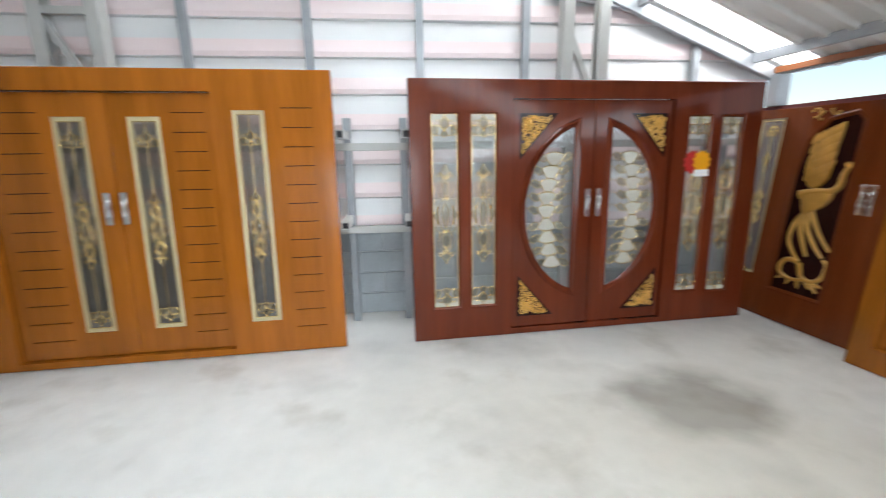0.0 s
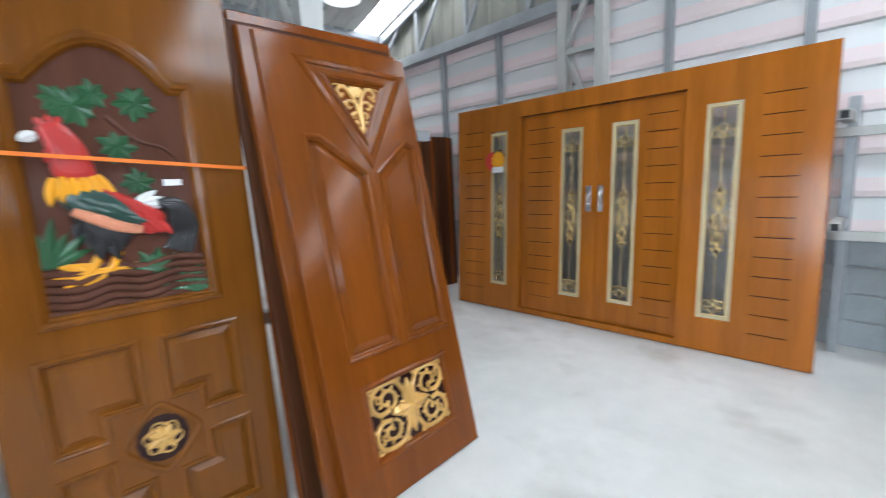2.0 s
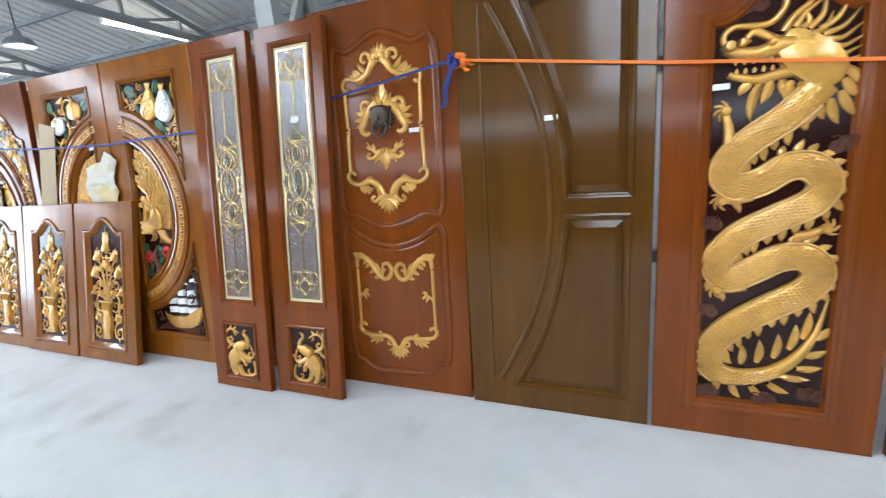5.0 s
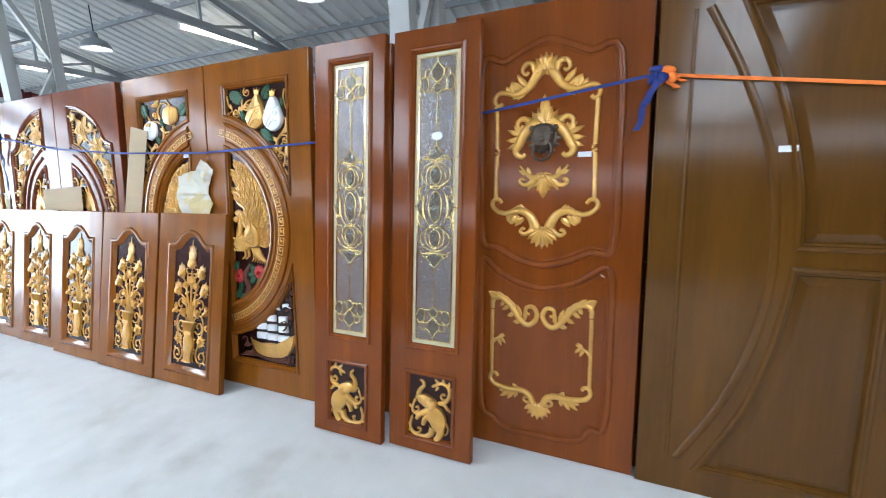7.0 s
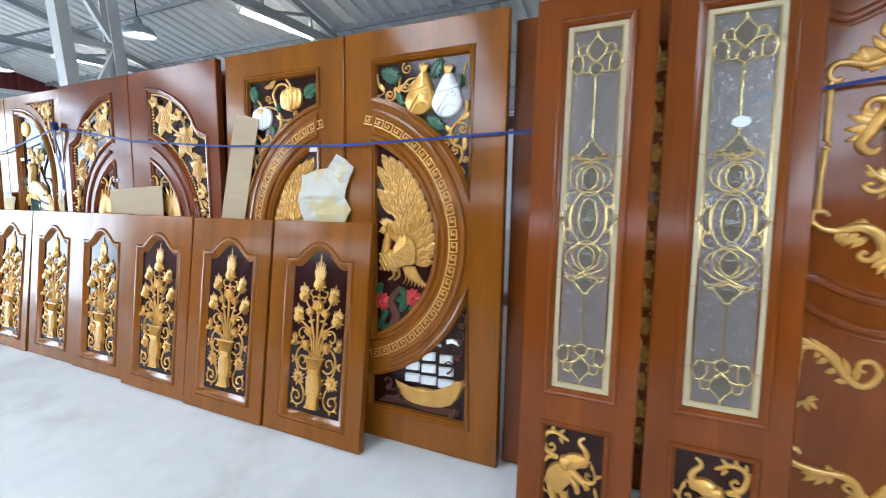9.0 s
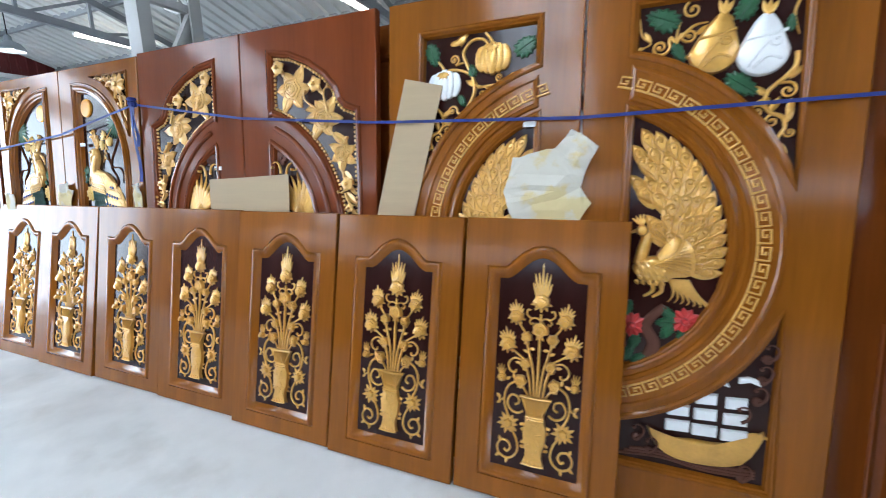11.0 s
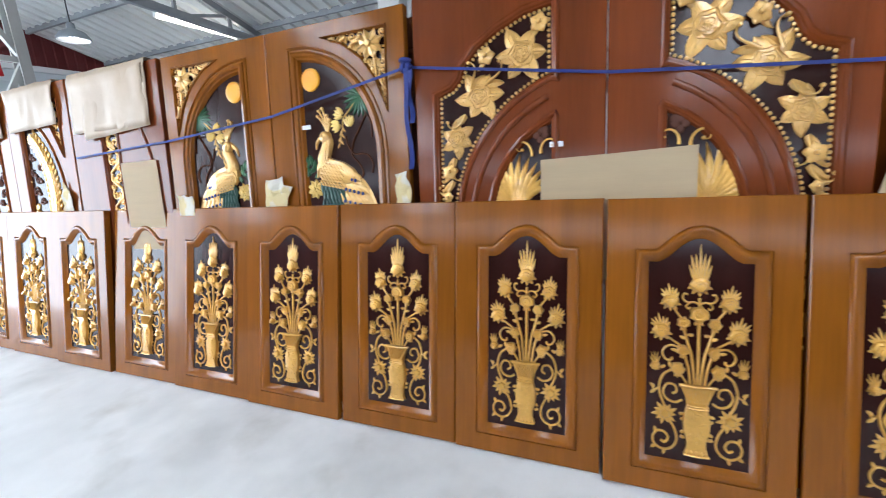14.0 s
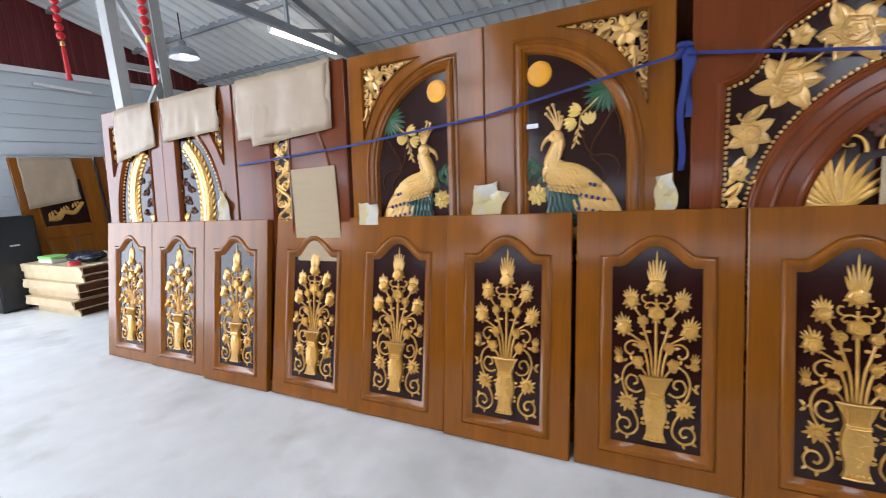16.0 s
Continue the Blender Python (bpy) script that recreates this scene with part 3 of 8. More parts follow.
# ---- relief tools ----
def smooth_path(pts, n=6, closed=False):
    """Points on a smooth curve through pts."""
    out, k = [], len(pts)
    rng = range(k if closed else k - 1)
    for i in rng:
        p0 = pts[i - 1] if (i > 0 or closed) else pts[0]
        p1, p2 = pts[i], pts[(i + 1) % k]
        p3 = pts[(i + 2) % k] if (i + 2 < k or closed) else pts[-1]
        for j in range(n):
            s = j / n
            out.append(tuple(0.5 * (2 * b + (c - a) * s + (2 * a - 5 * b + 4 * c - d) * s * s + (3 * b - a - 3 * c + d) * s ** 3) for a, b, c, d in zip(p0, p1, p2, p3)))
    if not closed:
        out.append(tuple(pts[-1]))
    return out


SECTION = ((-1, 0), (-0.93, 0.50), (-0.60, 0.87), (0, 1), (0.60, 0.87), (0.93, 0.50), (1, 0))


def stroke(bm, pts, width, h, n=6, closed=False, base=0.0, scale=None):
    """A domed band along a curve. width: metres, or a function of the place 0..1."""
    path = smooth_path(pts, n, closed)
    wf = width if callable(width) else (lambda s: width)
    k, rows = len(path), []
    for i, (u, v) in enumerate(path):
        a = path[i - 1] if (i > 0 or closed) else path[0]
        b = path[(i + 1) % k] if (i + 1 < k or closed) else path[-1]
        d = Vector((b[0] - a[0], b[1] - a[1]))
        d = d.normalized() if d.length > 1e-9 else Vector((1, 0))
        nx, ny = -d.y, d.x
        w = max(0.0015, wf(i / max(1, k - 1))) / 2
        hh = min(h, 0.9 * w + 0.004)
        if scale:
            hh *= 1 + 0.07 * (i % 2)
        rows.append([bm.verts.new(V(u + nx * w * q, base + hh * z, v + ny * w * q)) for q, z in SECTION])
    pairs = list(zip(rows, rows[1:])) + ([(rows[-1], rows[0])] if closed else [])
    for a, b in pairs:
        for j in range(len(SECTION) - 1):
            bm.faces.new((a[j], a[j + 1], b[j + 1], b[j]))
    return bm


def taper(w0, w1=0.25, mid=None):
    return lambda s: w0 * ((1 - s) + w1 * s) if mid is None else w0 * (w1 + (1 - w1) * math.sin(math.pi * min(1, s * 0.9 + 0.1)))


def scroll(bm, u, v, heading, length, k0, k1, w, h, n=16, end=0.35):
    """A tendril that curls: curvature runs from k0 to k1 (turns a metre)."""
    pts, a = [(u, v)], radians(heading)
    for i in range(n):
        s = (i + 0.5) / n
        a += 2 * math.pi * (k0 + (k1 - k0) * s * s) * length / n
        u, v = u + math.cos(a) * length / n, v + math.sin(a) * length / n
        pts.append((u, v))
    stroke(bm, pts, taper(w, end), h, 2)
    blob(bm, [(u + w * 0.6 * math.cos(q * 0.9), v + w * 0.6 * math.sin(q * 0.9)) for q in range(7)], h * 1.1)
    return pts


def curl(bm, u, v, r, start, turns, w, h, lead=None, base=0.0):
    """A spiral tendril; turns < 0 winds clockwise. lead: where its stem comes from."""
    n = 18
    pts = list(lead or [])
    for i in range(n + 1):
        s = i / n
        a = radians(start) + 2 * math.pi * turns * s
        rr = r * (1 - 0.82 * s)
        pts.append((u + rr * math.cos(a), v + rr * math.sin(a)))
    stroke(bm, pts, taper(w, 0.7), h, 3, base=base)
    disc(bm, pts[-1][0], pts[-1][1], w * 0.75, h * 1.1, 8, base)


def blob(bm, o, h, base=0.0, flat=0.72):
    """A domed piece with a star-shaped outline."""
    cu, cv = sum(p[0] for p in o) / len(o), sum(p[1] for p in o) / len(o)
    loops = []
    for f, z in ((1, 0), (0.95, 0.66), (flat, 0.92)):
        loops.append([bm.verts.new(V(cu + (u - cu) * f, base + h * z, cv + (v - cv) * f)) for u, v in o])
    top = bm.verts.new(V(cu, base + h, cv))
    n = len(o)
    for a, b in zip(loops, loops[1:]):
        for i in range(n):
            bm.faces.new((a[i], a[(i + 1) % n], b[(i + 1) % n], b[i]))
    for i in range(n):
        bm.faces.new((loops[-1][i], loops[-1][(i + 1) % n], top))


def leaf(bm, u, v, ang, length, wide, h, curve=0.0, base=0.0):
    """A pointed leaf or flame from its root, with a low ridge."""
    n, rows = 6, []
    a = radians(ang)
    for i in range(n + 1):
        s = i / n
        aa = a + radians(curve) * s
        w = wide * 0.5 * math.sin(math.pi * (0.14 + 0.86 * s)) ** 0.75 if i < n else 0.0006
        edge = min(h * 0.45, 0.008) * (1 - 0.5 * s)
        top = min(h, edge + wide * 0.24) * (1 - 0.25 * s)
        row = []
        for q, z in ((1, 0), (0.94, edge), (0, top), (-0.94, edge), (-1, 0)):
            row.append(bm.verts.new(V(u - math.sin(aa) * w * q, base + z, v + math.cos(aa) * w * q)))
        rows.append(row)
        u, v = u + math.cos(aa) * length / n, v + math.sin(aa) * length / n
    for p, q in zip(rows, rows[1:]):
        for k in range(4):
            bm.faces.new((p[k], q[k], q[k + 1], p[k + 1]))


def disc(bm, u, v, r, h, n=14, base=0.0, rv=None):
    blob(bm, [(u + r * math.cos(2 * math.pi * i / n), v + (rv or r) * math.sin(2 * math.pi * i / n)) for i in range(n)], h, base)


def flower(bm, u, v, r, n, h, turn=0.0, wide=0.75, core=0.26):
    for i in range(n):
        leaf(bm, u, v, turn + 360 * i / n, r, r * wide * 5.5 / n + r * 0.1, h, 0, 0.001)
    disc(bm, u, v, r * core, h * 1.5, 9)


def mirrored(bm, axis, flip_on=True):
    """Adds the mirror image about u = axis."""
    if not flip_on:
        return bm
    r = bmesh.ops.duplicate(bm, geom=bm.verts[:] + bm.edges[:] + bm.faces[:])
    for e in r["geom"]:
        if isinstance(e, bmesh.types.BMVert):
            e.co.x = 2 * axis - e.co.x
    return bm


def turned(bm, w, on):
    """Turns a relief left for right within a door of width w."""
    if on:
        for v in bm.verts:
            v.co.x = w - v.co.x
        bmesh.ops.reverse_faces(bm, faces=bm.faces)
    return bm


def price_tag(x, m, u, v):
    th = link("price_tag", boxed(V(u - 0.028, 0.0055, v - 0.011), V(u + 0.028, 0.0030, v + 0.011)), PAPER)
    th.matrix_world = m
    return tagged(th, "small white paper price tag stuck on the door", "tag", "price tags")

# ---- the row of leaning doors ----
H = 2.08


def rooster_door():
    m, w = lean(-0.852, 0.23, 3.0), 0.80
    field = crown_top(0.15, 0.955, 0.63, 1.70, 1.835, 18, 0.48)
    quads = [[(0.115, 0.53), (0.245, 0.53), (0.245, 0.615), (0.355, 0.615), (0.355, 0.83), (0.115, 0.83)],
             [(0.545, 0.53), (0.675, 0.53), (0.675, 0.83), (0.44, 0.83), (0.44, 0.615), (0.545, 0.615)],
             [(0.115, 0.12), (0.345, 0.12), (0.345, 0.33), (0.245, 0.33), (0.245, 0.44), (0.115, 0.44)],
             [(0.445, 0.12), (0.68, 0.12), (0.68, 0.44), (0.545, 0.44), (0.545, 0.33), (0.445, 0.33)]]
    th = door("carved_door", m, w, H, W_BROWN, "brown teak door with a painted rooster carved in its arched panel", [field] + quads)
    carved_field(th, field, W_BROWN, wood_field, 0.045)
    for q in quads:
        wood_panel(th, q, W_BROWN)
    b = -0.018

    def at(x, y):
        """The carved picture's own grid, a thousandth or so of a metre to a step."""
        return 0.15 + (x - 230 - (y - 280) * 0.081) * 0.001185, 0.935 + (985 - 0.135 * (x - 285) - y) * 0.001026

    def patch(pts, h):
        blob(bm, smooth_path([at(*p) for p in pts], 3, True), h, b, 0.7)

    def plumes(pts, a0, a1, ln, wd, h, up=0.0, bend=8):
        n = len(pts)
        for k, p in enumerate(pts):
            leaf(bm, *at(*p), a0 + (a1 - a0) * k / max(1, n - 1), ln, wd, h, bend, b + up)

    bm = bmesh.new()
    for x, y, n, rr in ((365, 305, 9, 0.062), (405, 260, 7, 0.045), (500, 268, 9, 0.056), (330, 290, 7, 0.042), (456, 415, 7, 0.052), (500, 525, 8, 0.046)):
        for k in range(n):
            leaf(bm, *at(x, y), k * 360 / n + x, rr * (1 + 0.15 * (k % 2)), rr * 0.62, 0.016, 10, b)
    for x, y, n, ln in ((300, 800, 8, 0.15), (535, 825, 8, 0.085), (640, 905, 8, 0.115)):
        for k in range(n):
            leaf(bm, *at(x, y), 25 + 130 * k / (n - 1), ln * (0.8 + 0.25 * (k % 2)), 0.030, 0.016, 10 * (k - n / 2) / n, b)
    clip(bm, field)
    part("foliage", bm, GREEN, th, "green painted foliage")
    bm = bmesh.new()
    stroke(bm, [at(430, 320), at(500, 385), at(570, 405), at(620, 470)], taper(0.018), 0.010, base=b)
    stroke(bm, [at(500, 385), at(470, 450), at(500, 520)], taper(0.010), 0.008, base=b)
    for k in range(6):
        v = 0.972 + k * 0.026
        stroke(bm, [(0.16, v + 0.006), (0.25, v - 0.008), (0.33, v + 0.010), (0.42, v - 0.008), (0.52, v + 0.008), (0.62, v - 0.004)], 0.024, 0.012, base=b)
    part("ground_relief", bm, wood_field, th, "rippled brown ground and branch")
    bm = bmesh.new()
    patch([(345, 610), (420, 640), (500, 680), (480, 705), (455, 750), (400, 755), (375, 710)], 0.026)
    plumes([(365, 660), (385, 690), (410, 715), (440, 715), (395, 730), (430, 735)], 250, 290, 0.055, 0.026, 0.012, 0.018)
    for k in range(8):
        x0, y0 = 545 + 6 * k, 590 + 4 * k
        stroke(bm, [at(x0, y0), at(600 + 6 * k - 9 * k, 585 + 10 * k), at(640 - 8 * k, 650 + 6 * k), at(640 - 10 * k, 700 + 4 * k), at(625 - 10 * k, 765 - 3 * k)], taper(0.034, 0.3), 0.024, 5, base=b)
    part("plumage", bm, BLACK, th, "black painted plumage and tail")
    bm = bmesh.new()
    patch([(328, 590), (385, 552), (440, 565), (490, 610), (508, 670), (470, 668), (400, 632), (345, 622)], 0.030)
    plumes([(350, 600), (375, 590), (400, 600), (425, 605), (450, 620), (390, 615), (470, 640)], -35, -25, 0.060, 0.024, 0.009, 0.026)
    part("wing", bm, TEAL, th, "bottle green wing")
    bm = bmesh.new()
    patch([(290, 385), (318, 362), (345, 366), (385, 420), (405, 500), (400, 530), (355, 540), (318, 520), (310, 450)], 0.030)
    for x, y, a in ((300, 375, 110), (318, 365, 95), (334, 366, 75)):
        leaf(bm, *at(x, y), a, 0.026, 0.020, 0.024, 0, b)
    leaf(bm, *at(312, 440), -100, 0.048, 0.024, 0.026, 0, b)
    patch([(405, 545), (460, 565), (520, 600), (560, 630), (548, 685), (510, 695), (498, 640), (450, 590)], 0.030)
    plumes([(480, 600), (505, 620), (530, 640), (545, 650), (515, 650)], -75, -55, 0.062, 0.024, 0.012, 0.022)
    part("comb_and_neck", bm, RED, th, "red painted comb, neck and saddle")
    bm = bmesh.new()
    plumes([(318, 530), (335, 525), (355, 525), (375, 522), (392, 518), (406, 512)], -105, -62, 0.090, 0.032, 0.022, 0.014)
    part("hackle", bm, YELLOW, th, "golden yellow hackle feathers")
    bm = bmesh.new()
    stroke(bm, [at(352, 628), at(400, 650), at(450, 672), at(503, 682)], lambda q: 0.026 + 0.014 * math.sin(3.1 * q), 0.014, 6, base=b + 0.022)
    part("wing_bar", bm, SALMON, th, "salmon wing bar")
    bm = bmesh.new()
    leaf(bm, *at(292, 405), 192, 0.050, 0.036, 0.024, 25, b)
    plumes([(490, 590), (500, 592), (510, 598)], 25, -8, 0.075, 0.026, 0.030, 0.006)
    part("beak", bm, WHITE, th, "white beak and feather tips")
    bm = bmesh.new()
    for x in (408, 448):
        stroke(bm, [at(x, 750), at(x - 10, 785), at(x - 25, 815)], 0.028, 0.020, base=b)
        for a in (158, 185, 212, 8):
            leaf(bm, *at(x - 25, 815), a, 0.095, 0.028, 0.018, 0, b)
    part("legs", bm, YELLOW, th, "yellow painted legs and feet")
    bm = bmesh.new()
    stroke(bm, [(0.395 + 0.10 * math.cos(k * 0.524) * (1.15 if k % 3 == 0 else 0.95), 0.475 + 0.105 * math.sin(k * 0.524) * (1.15 if k % 3 == 0 else 0.95)) for k in range(12)], 0.022, 0.012, closed=True)
    part("moulding", bm, W_BROWN, th, smooth=True)
    part("roundel", board([(0.395 + 0.082 * math.cos(k * 0.4488), 0.475 + 0.085 * math.sin(k * 0.4488)) for k in range(14)], 0.002, 0.004), W_DARK, th, "dark roundel")
    bm = bmesh.new()
    flower(bm, 0.395, 0.475, 0.05, 7, 0.014)
    for k in range(6):
        scroll(bm, 0.395 + 0.04 * math.cos(k * 1.047), 0.475 + 0.04 * math.sin(k * 1.047), k * 60 + 60, 0.07, 2, 14, 0.012, 0.010, 10)
    part("rosette", bm, GOLD_PALE, th, "gold rosette")
    price_tag(th, m, 0.545, 1.372)


wood_field = wood("umber stained field", (0.105, 0.044, 0.030), 0.4, 0.3, 0.3)
rooster_door()


def dragon_door():
    m, w = lean(-0.847, -0.605, 2.6), 0.785
    field = crown_top(0.155, 0.150, 0.636, 1.70, 1.83)
    th = door("carved_door", m, w, H, W_RUSSET, "russet teak door with a long gold dragon carved on dark ground", [field])
    carved_field(th, field, W_RUSSET, None, 0.055, 0.022)
    b = -0.022
    body = [(0.52, 1.445), (0.429, 1.344), (0.327, 1.270), (0.252, 1.200), (0.229, 1.132), (0.272, 1.083), (0.351, 1.098), (0.435, 1.150), (0.507, 1.147), (0.552, 1.087), (0.520, 1.016), (0.419, 0.960), (0.300, 0.892), (0.231, 0.812), (0.220, 0.750), (0.268, 0.709), (0.347, 0.748), (0.434, 0.799), (0.515, 0.803), (0.560, 0.742), (0.522, 0.668), (0.417, 0.598), (0.305, 0.518), (0.224, 0.425), (0.208, 0.350), (0.245, 0.292), (0.330, 0.280), (0.436, 0.312), (0.523, 0.396), (0.574, 0.503), (0.600, 0.640)]
    wide = lambda s: 0.112 * (1.0 if s < 0.80 else max(0.10, 1 - (s - 0.80) / 0.21))
    bm = bmesh.new()
    stroke(bm, body, wide, 0.026, 12, base=b)
    fine = smooth_path(body, 14)
    run, row = 0.0, 0
    for i in range(6, len(fine) - 40):
        (p, q), (r, t) = fine[i], fine[i + 1]
        run += math.hypot(r - p, t - q)
        if run < 0.0115:
            continue
        run, row = 0.0, row + 1
        g, hw = math.atan2(t - q, r - p), wide(i / len(fine)) * 0.5
        for k in range(-4, 5):
            z = (k + 0.5 * (row % 2)) * 0.0125
            if abs(z) < hw * 0.74:
                leaf(bm, p - math.sin(g) * z, q + math.cos(g) * z, math.degrees(g), 0.0175, 0.0135, 0.0075, 0, b + 0.0250 * (1 - 0.30 * (abs(z) / hw / 0.9) ** 1.5))
    part("dragon_body", bm, GOLD, th, "gold scaled dragon body")
    path = smooth_path(body, 8)
    count = len(path)
    for side in (1, -1):
        bm, edge = bmesh.new(), []
        for i in range(4, count - 40):
            (p, q), (r, t) = path[i], path[i + 1]
            ln, off = math.hypot(r - p, t - q), wide(i / count) * 0.45
            edge.append((p - side * (t - q) / ln * off, q + side * (r - p) / ln * off))
        stroke(bm, edge[::2], 0.011, 0.012, 2, base=b + 0.013)
        part("belly_line", bm, GOLD_PALE, th, "gold rim along the body")
    # flame fins: outside the bends and under the long slopes
    bm = bmesh.new()
    for i in range(4, count - 44, 3):
        (p, q), (r, t), (r2, t2) = path[i], path[i + 1], path[i + 4]
        g, g2 = math.atan2(t - q, r - p), math.atan2(t2 - t, r2 - r)
        bend = math.degrees((g2 - g + math.pi) % (2 * math.pi) - math.pi)
        side = -1 if bend > 14 else 1
        if side > 0 and bend > -10 and math.cos(g) > 0.2:
            continue
        off, d = wide(i / count) * 0.47, math.degrees(g)
        big = 0.062 if (i // 3) % 2 else 0.046
        if abs(bend) <= 14:
            big *= 0.85
        leaf(bm, p - side * math.sin(g) * off, q + side * math.cos(g) * off, d + side * 34, big, 0.026, 0.017, side * 42, b)
    for u, v, a, ln, cv in ((0.330, 0.340, 78, 0.085, 28), (0.385, 0.352, 74, 0.100, 30), (0.440, 0.378, 70, 0.105, 30), (0.490, 0.420, 68, 0.110, 30), (0.530, 0.470, 70, 0.115, 25), (0.545, 0.395, 10, 0.075, 35), (0.520, 0.340, -5, 0.085, 30), (0.470, 0.300, -12, 0.100, 22), (0.575, 0.470, 40, 0.070, 30), (0.255, 0.262, -110, 0.062, 40), (0.300, 0.245, -75, 0.075, 38), (0.370, 0.245, -60, 0.080, 38), (0.430, 0.262, -40, 0.085, 35), (0.205, 0.315, -130, 0.055, 40)):
        leaf(bm, u, v, a, ln, 0.030, 0.020, cv, b)
    for u, v in ((0.300, 1.115), (0.300, 0.745)):
        for k in range(3):
            leaf(bm, u + 0.032 * k, v - 0.010 + 0.016 * k, 18 + 10 * k, 0.095 - 0.012 * k, 0.026, 0.016, -26, b + 0.018)
    clip(bm, field)
    part("fins", bm, GOLD, th, "gold flame fins")
    # head: snout, jaws, brow, mane, horns and whisker
    bm = bmesh.new()
    blob(bm, smooth_path([(0.40, 1.640), (0.47, 1.620), (0.55, 1.560), (0.585, 1.490), (0.555, 1.430), (0.49, 1.430), (0.41, 1.490), (0.37, 1.560)], 3, True), 0.036, b, 0.6)
    stroke(bm, [(0.47, 1.580), (0.39, 1.590), (0.32, 1.570), (0.255, 1.578), (0.215, 1.600)], lambda s: 0.070 - 0.030 * s, 0.044, base=b)
    stroke(bm, [(0.48, 1.500), (0.40, 1.492), (0.32, 1.478), (0.26, 1.492), (0.225, 1.506)], lambda s: 0.050 - 0.028 * s, 0.036, base=b)
    disc(bm, 0.222, 1.604, 0.022, 0.046, 10, b)
    disc(bm, 0.262, 1.612, 0.017, 0.046, 9, b)
    stroke(bm, [(0.275, 1.628), (0.300, 1.645), (0.335, 1.630), (0.375, 1.610), (0.42, 1.615)], lambda s: 0.020 + 0.010 * math.sin(3.1 * s), 0.050, base=b)
    disc(bm, 0.352, 1.598, 0.014, 0.054, 10, b)
    for k in range(6):
        leaf(bm, 0.245 + 0.028 * k, 1.558, -88, 0.024, 0.012, 0.046, 0, b + 0.006)
        leaf(bm, 0.250 + 0.028 * k, 1.502, 88, 0.022, 0.012, 0.046, 0, b + 0.006)
    for k, (u, v, a, ln) in enumerate(((0.46, 1.630, 62, 0.125), (0.49, 1.622, 46, 0.140), (0.50, 1.606, 30, 0.130), (0.51, 1.588, 16, 0.115), (0.52, 1.570, 4, 0.105), (0.53, 1.550, -6, 0.085), (0.54, 1.528, -14, 0.075), (0.47, 1.612, 40, 0.085), (0.44, 1.632, 78, 0.070))):
        ca, sa, sw = math.cos(radians(a)), math.sin(radians(a)), 0.014
        stroke(bm, [(u, v), (u + ln * 0.4 * ca + sw * sa, v + ln * 0.4 * sa - sw * ca), (u + ln * 0.75 * ca, v + ln * 0.75 * sa), (u + ln * ca - sw * sa, v + ln * sa + sw * ca)], taper(0.026, 0.10), 0.026, 4, base=b + 0.002 * (k % 3))
    for u, v, a, ln, cv in ((0.575, 1.490, -40, 0.105, -30), (0.575, 1.450, -62, 0.090, 30), (0.570, 1.410, -70, 0.110, 25), (0.545, 1.385, -85, 0.095, 28), (0.500, 1.370, -95, 0.070, -25), (0.335, 1.470, -120, 0.150, 45), (0.360, 1.470, -95, 0.085, -30), (0.395, 1.468, -80, 0.075, 30), (0.425, 1.460, -110, 0.080, 35), (0.300, 1.472, -140, 0.060, 30), (0.45, 1.455, -60, 0.05, 0)):
        leaf(bm, u, v, a, ln, 0.034, 0.028, cv, b)
    stroke(bm, [(0.290, 1.618), (0.238, 1.592), (0.203, 1.630), (0.232, 1.670), (0.340, 1.668), (0.385, 1.711), (0.398, 1.768), (0.440, 1.785), (0.492, 1.757)], lambda s: 0.013 + 0.011 * math.sin(3.1 * s), 0.016, base=b)
    stroke(bm, [(0.388, 1.630), (0.416, 1.680), (0.462, 1.722), (0.455, 1.752), (0.437, 1.772)], taper(0.030, 0.25), 0.026, base=b)
    stroke(bm, [(0.421, 1.640), (0.458, 1.695), (0.524, 1.742)], taper(0.026, 0.25), 0.024, base=b)
    clip(bm, field)
    part("dragon_head", bm, GOLD, th, "gold dragon head with mane and whiskers")
    for pts in (((0.242, 1.255), (0.236, 1.310), (0.222, 1.365)), ((0.325, 1.045), (0.275, 1.030), (0.235, 1.030)), ((0.470, 0.880), (0.520, 0.892), (0.562, 0.912)), ((0.325, 0.680), (0.275, 0.664), (0.235, 0.662))):
        bm = bmesh.new()
        stroke(bm, pts, taper(0.044, 0.6), 0.028, base=b)
        part("limb", bm, GOLD, th, "gold dragon limb")
    for cu, cv, a in ((0.222, 1.375, 150), (0.228, 1.030, 190), (0.570, 0.914, 10), (0.228, 0.662, 190)):
        bm = bmesh.new()
        disc(bm, cu, cv, 0.020, 0.028, 9, b)
        for k in range(4):
            q = radians(a - 69 + 46 * k)
            stroke(bm, [(cu, cv), (cu + 0.024 * math.cos(q), cv + 0.024 * math.sin(q)), (cu + 0.042 * math.cos(q + 0.5), cv + 0.042 * math.sin(q + 0.5))], taper(0.018, 0.35), 0.024, 4, base=b)
        part("claw", bm, GOLD, th, "gold dragon claw")
    for cu, cv in ((0.295, 1.735), (0.60, 1.215), (0.190, 0.930), (0.190, 0.560), (0.575, 0.225), (0.215, 0.195), (0.42, 0.185)):
        bm = bmesh.new()
        for k in range(3):
            disc(bm, cu - 0.022 + 0.022 * k, cv + 0.012 * (k % 2), 0.026, 0.012, 10, b)
            scroll(bm, cu - 0.03 + 0.025 * k, cv, 40, 0.06, 4, 16, 0.007, 0.010, 8)
        part("cloud", bm, wood_field, th, "brown carved cloud")
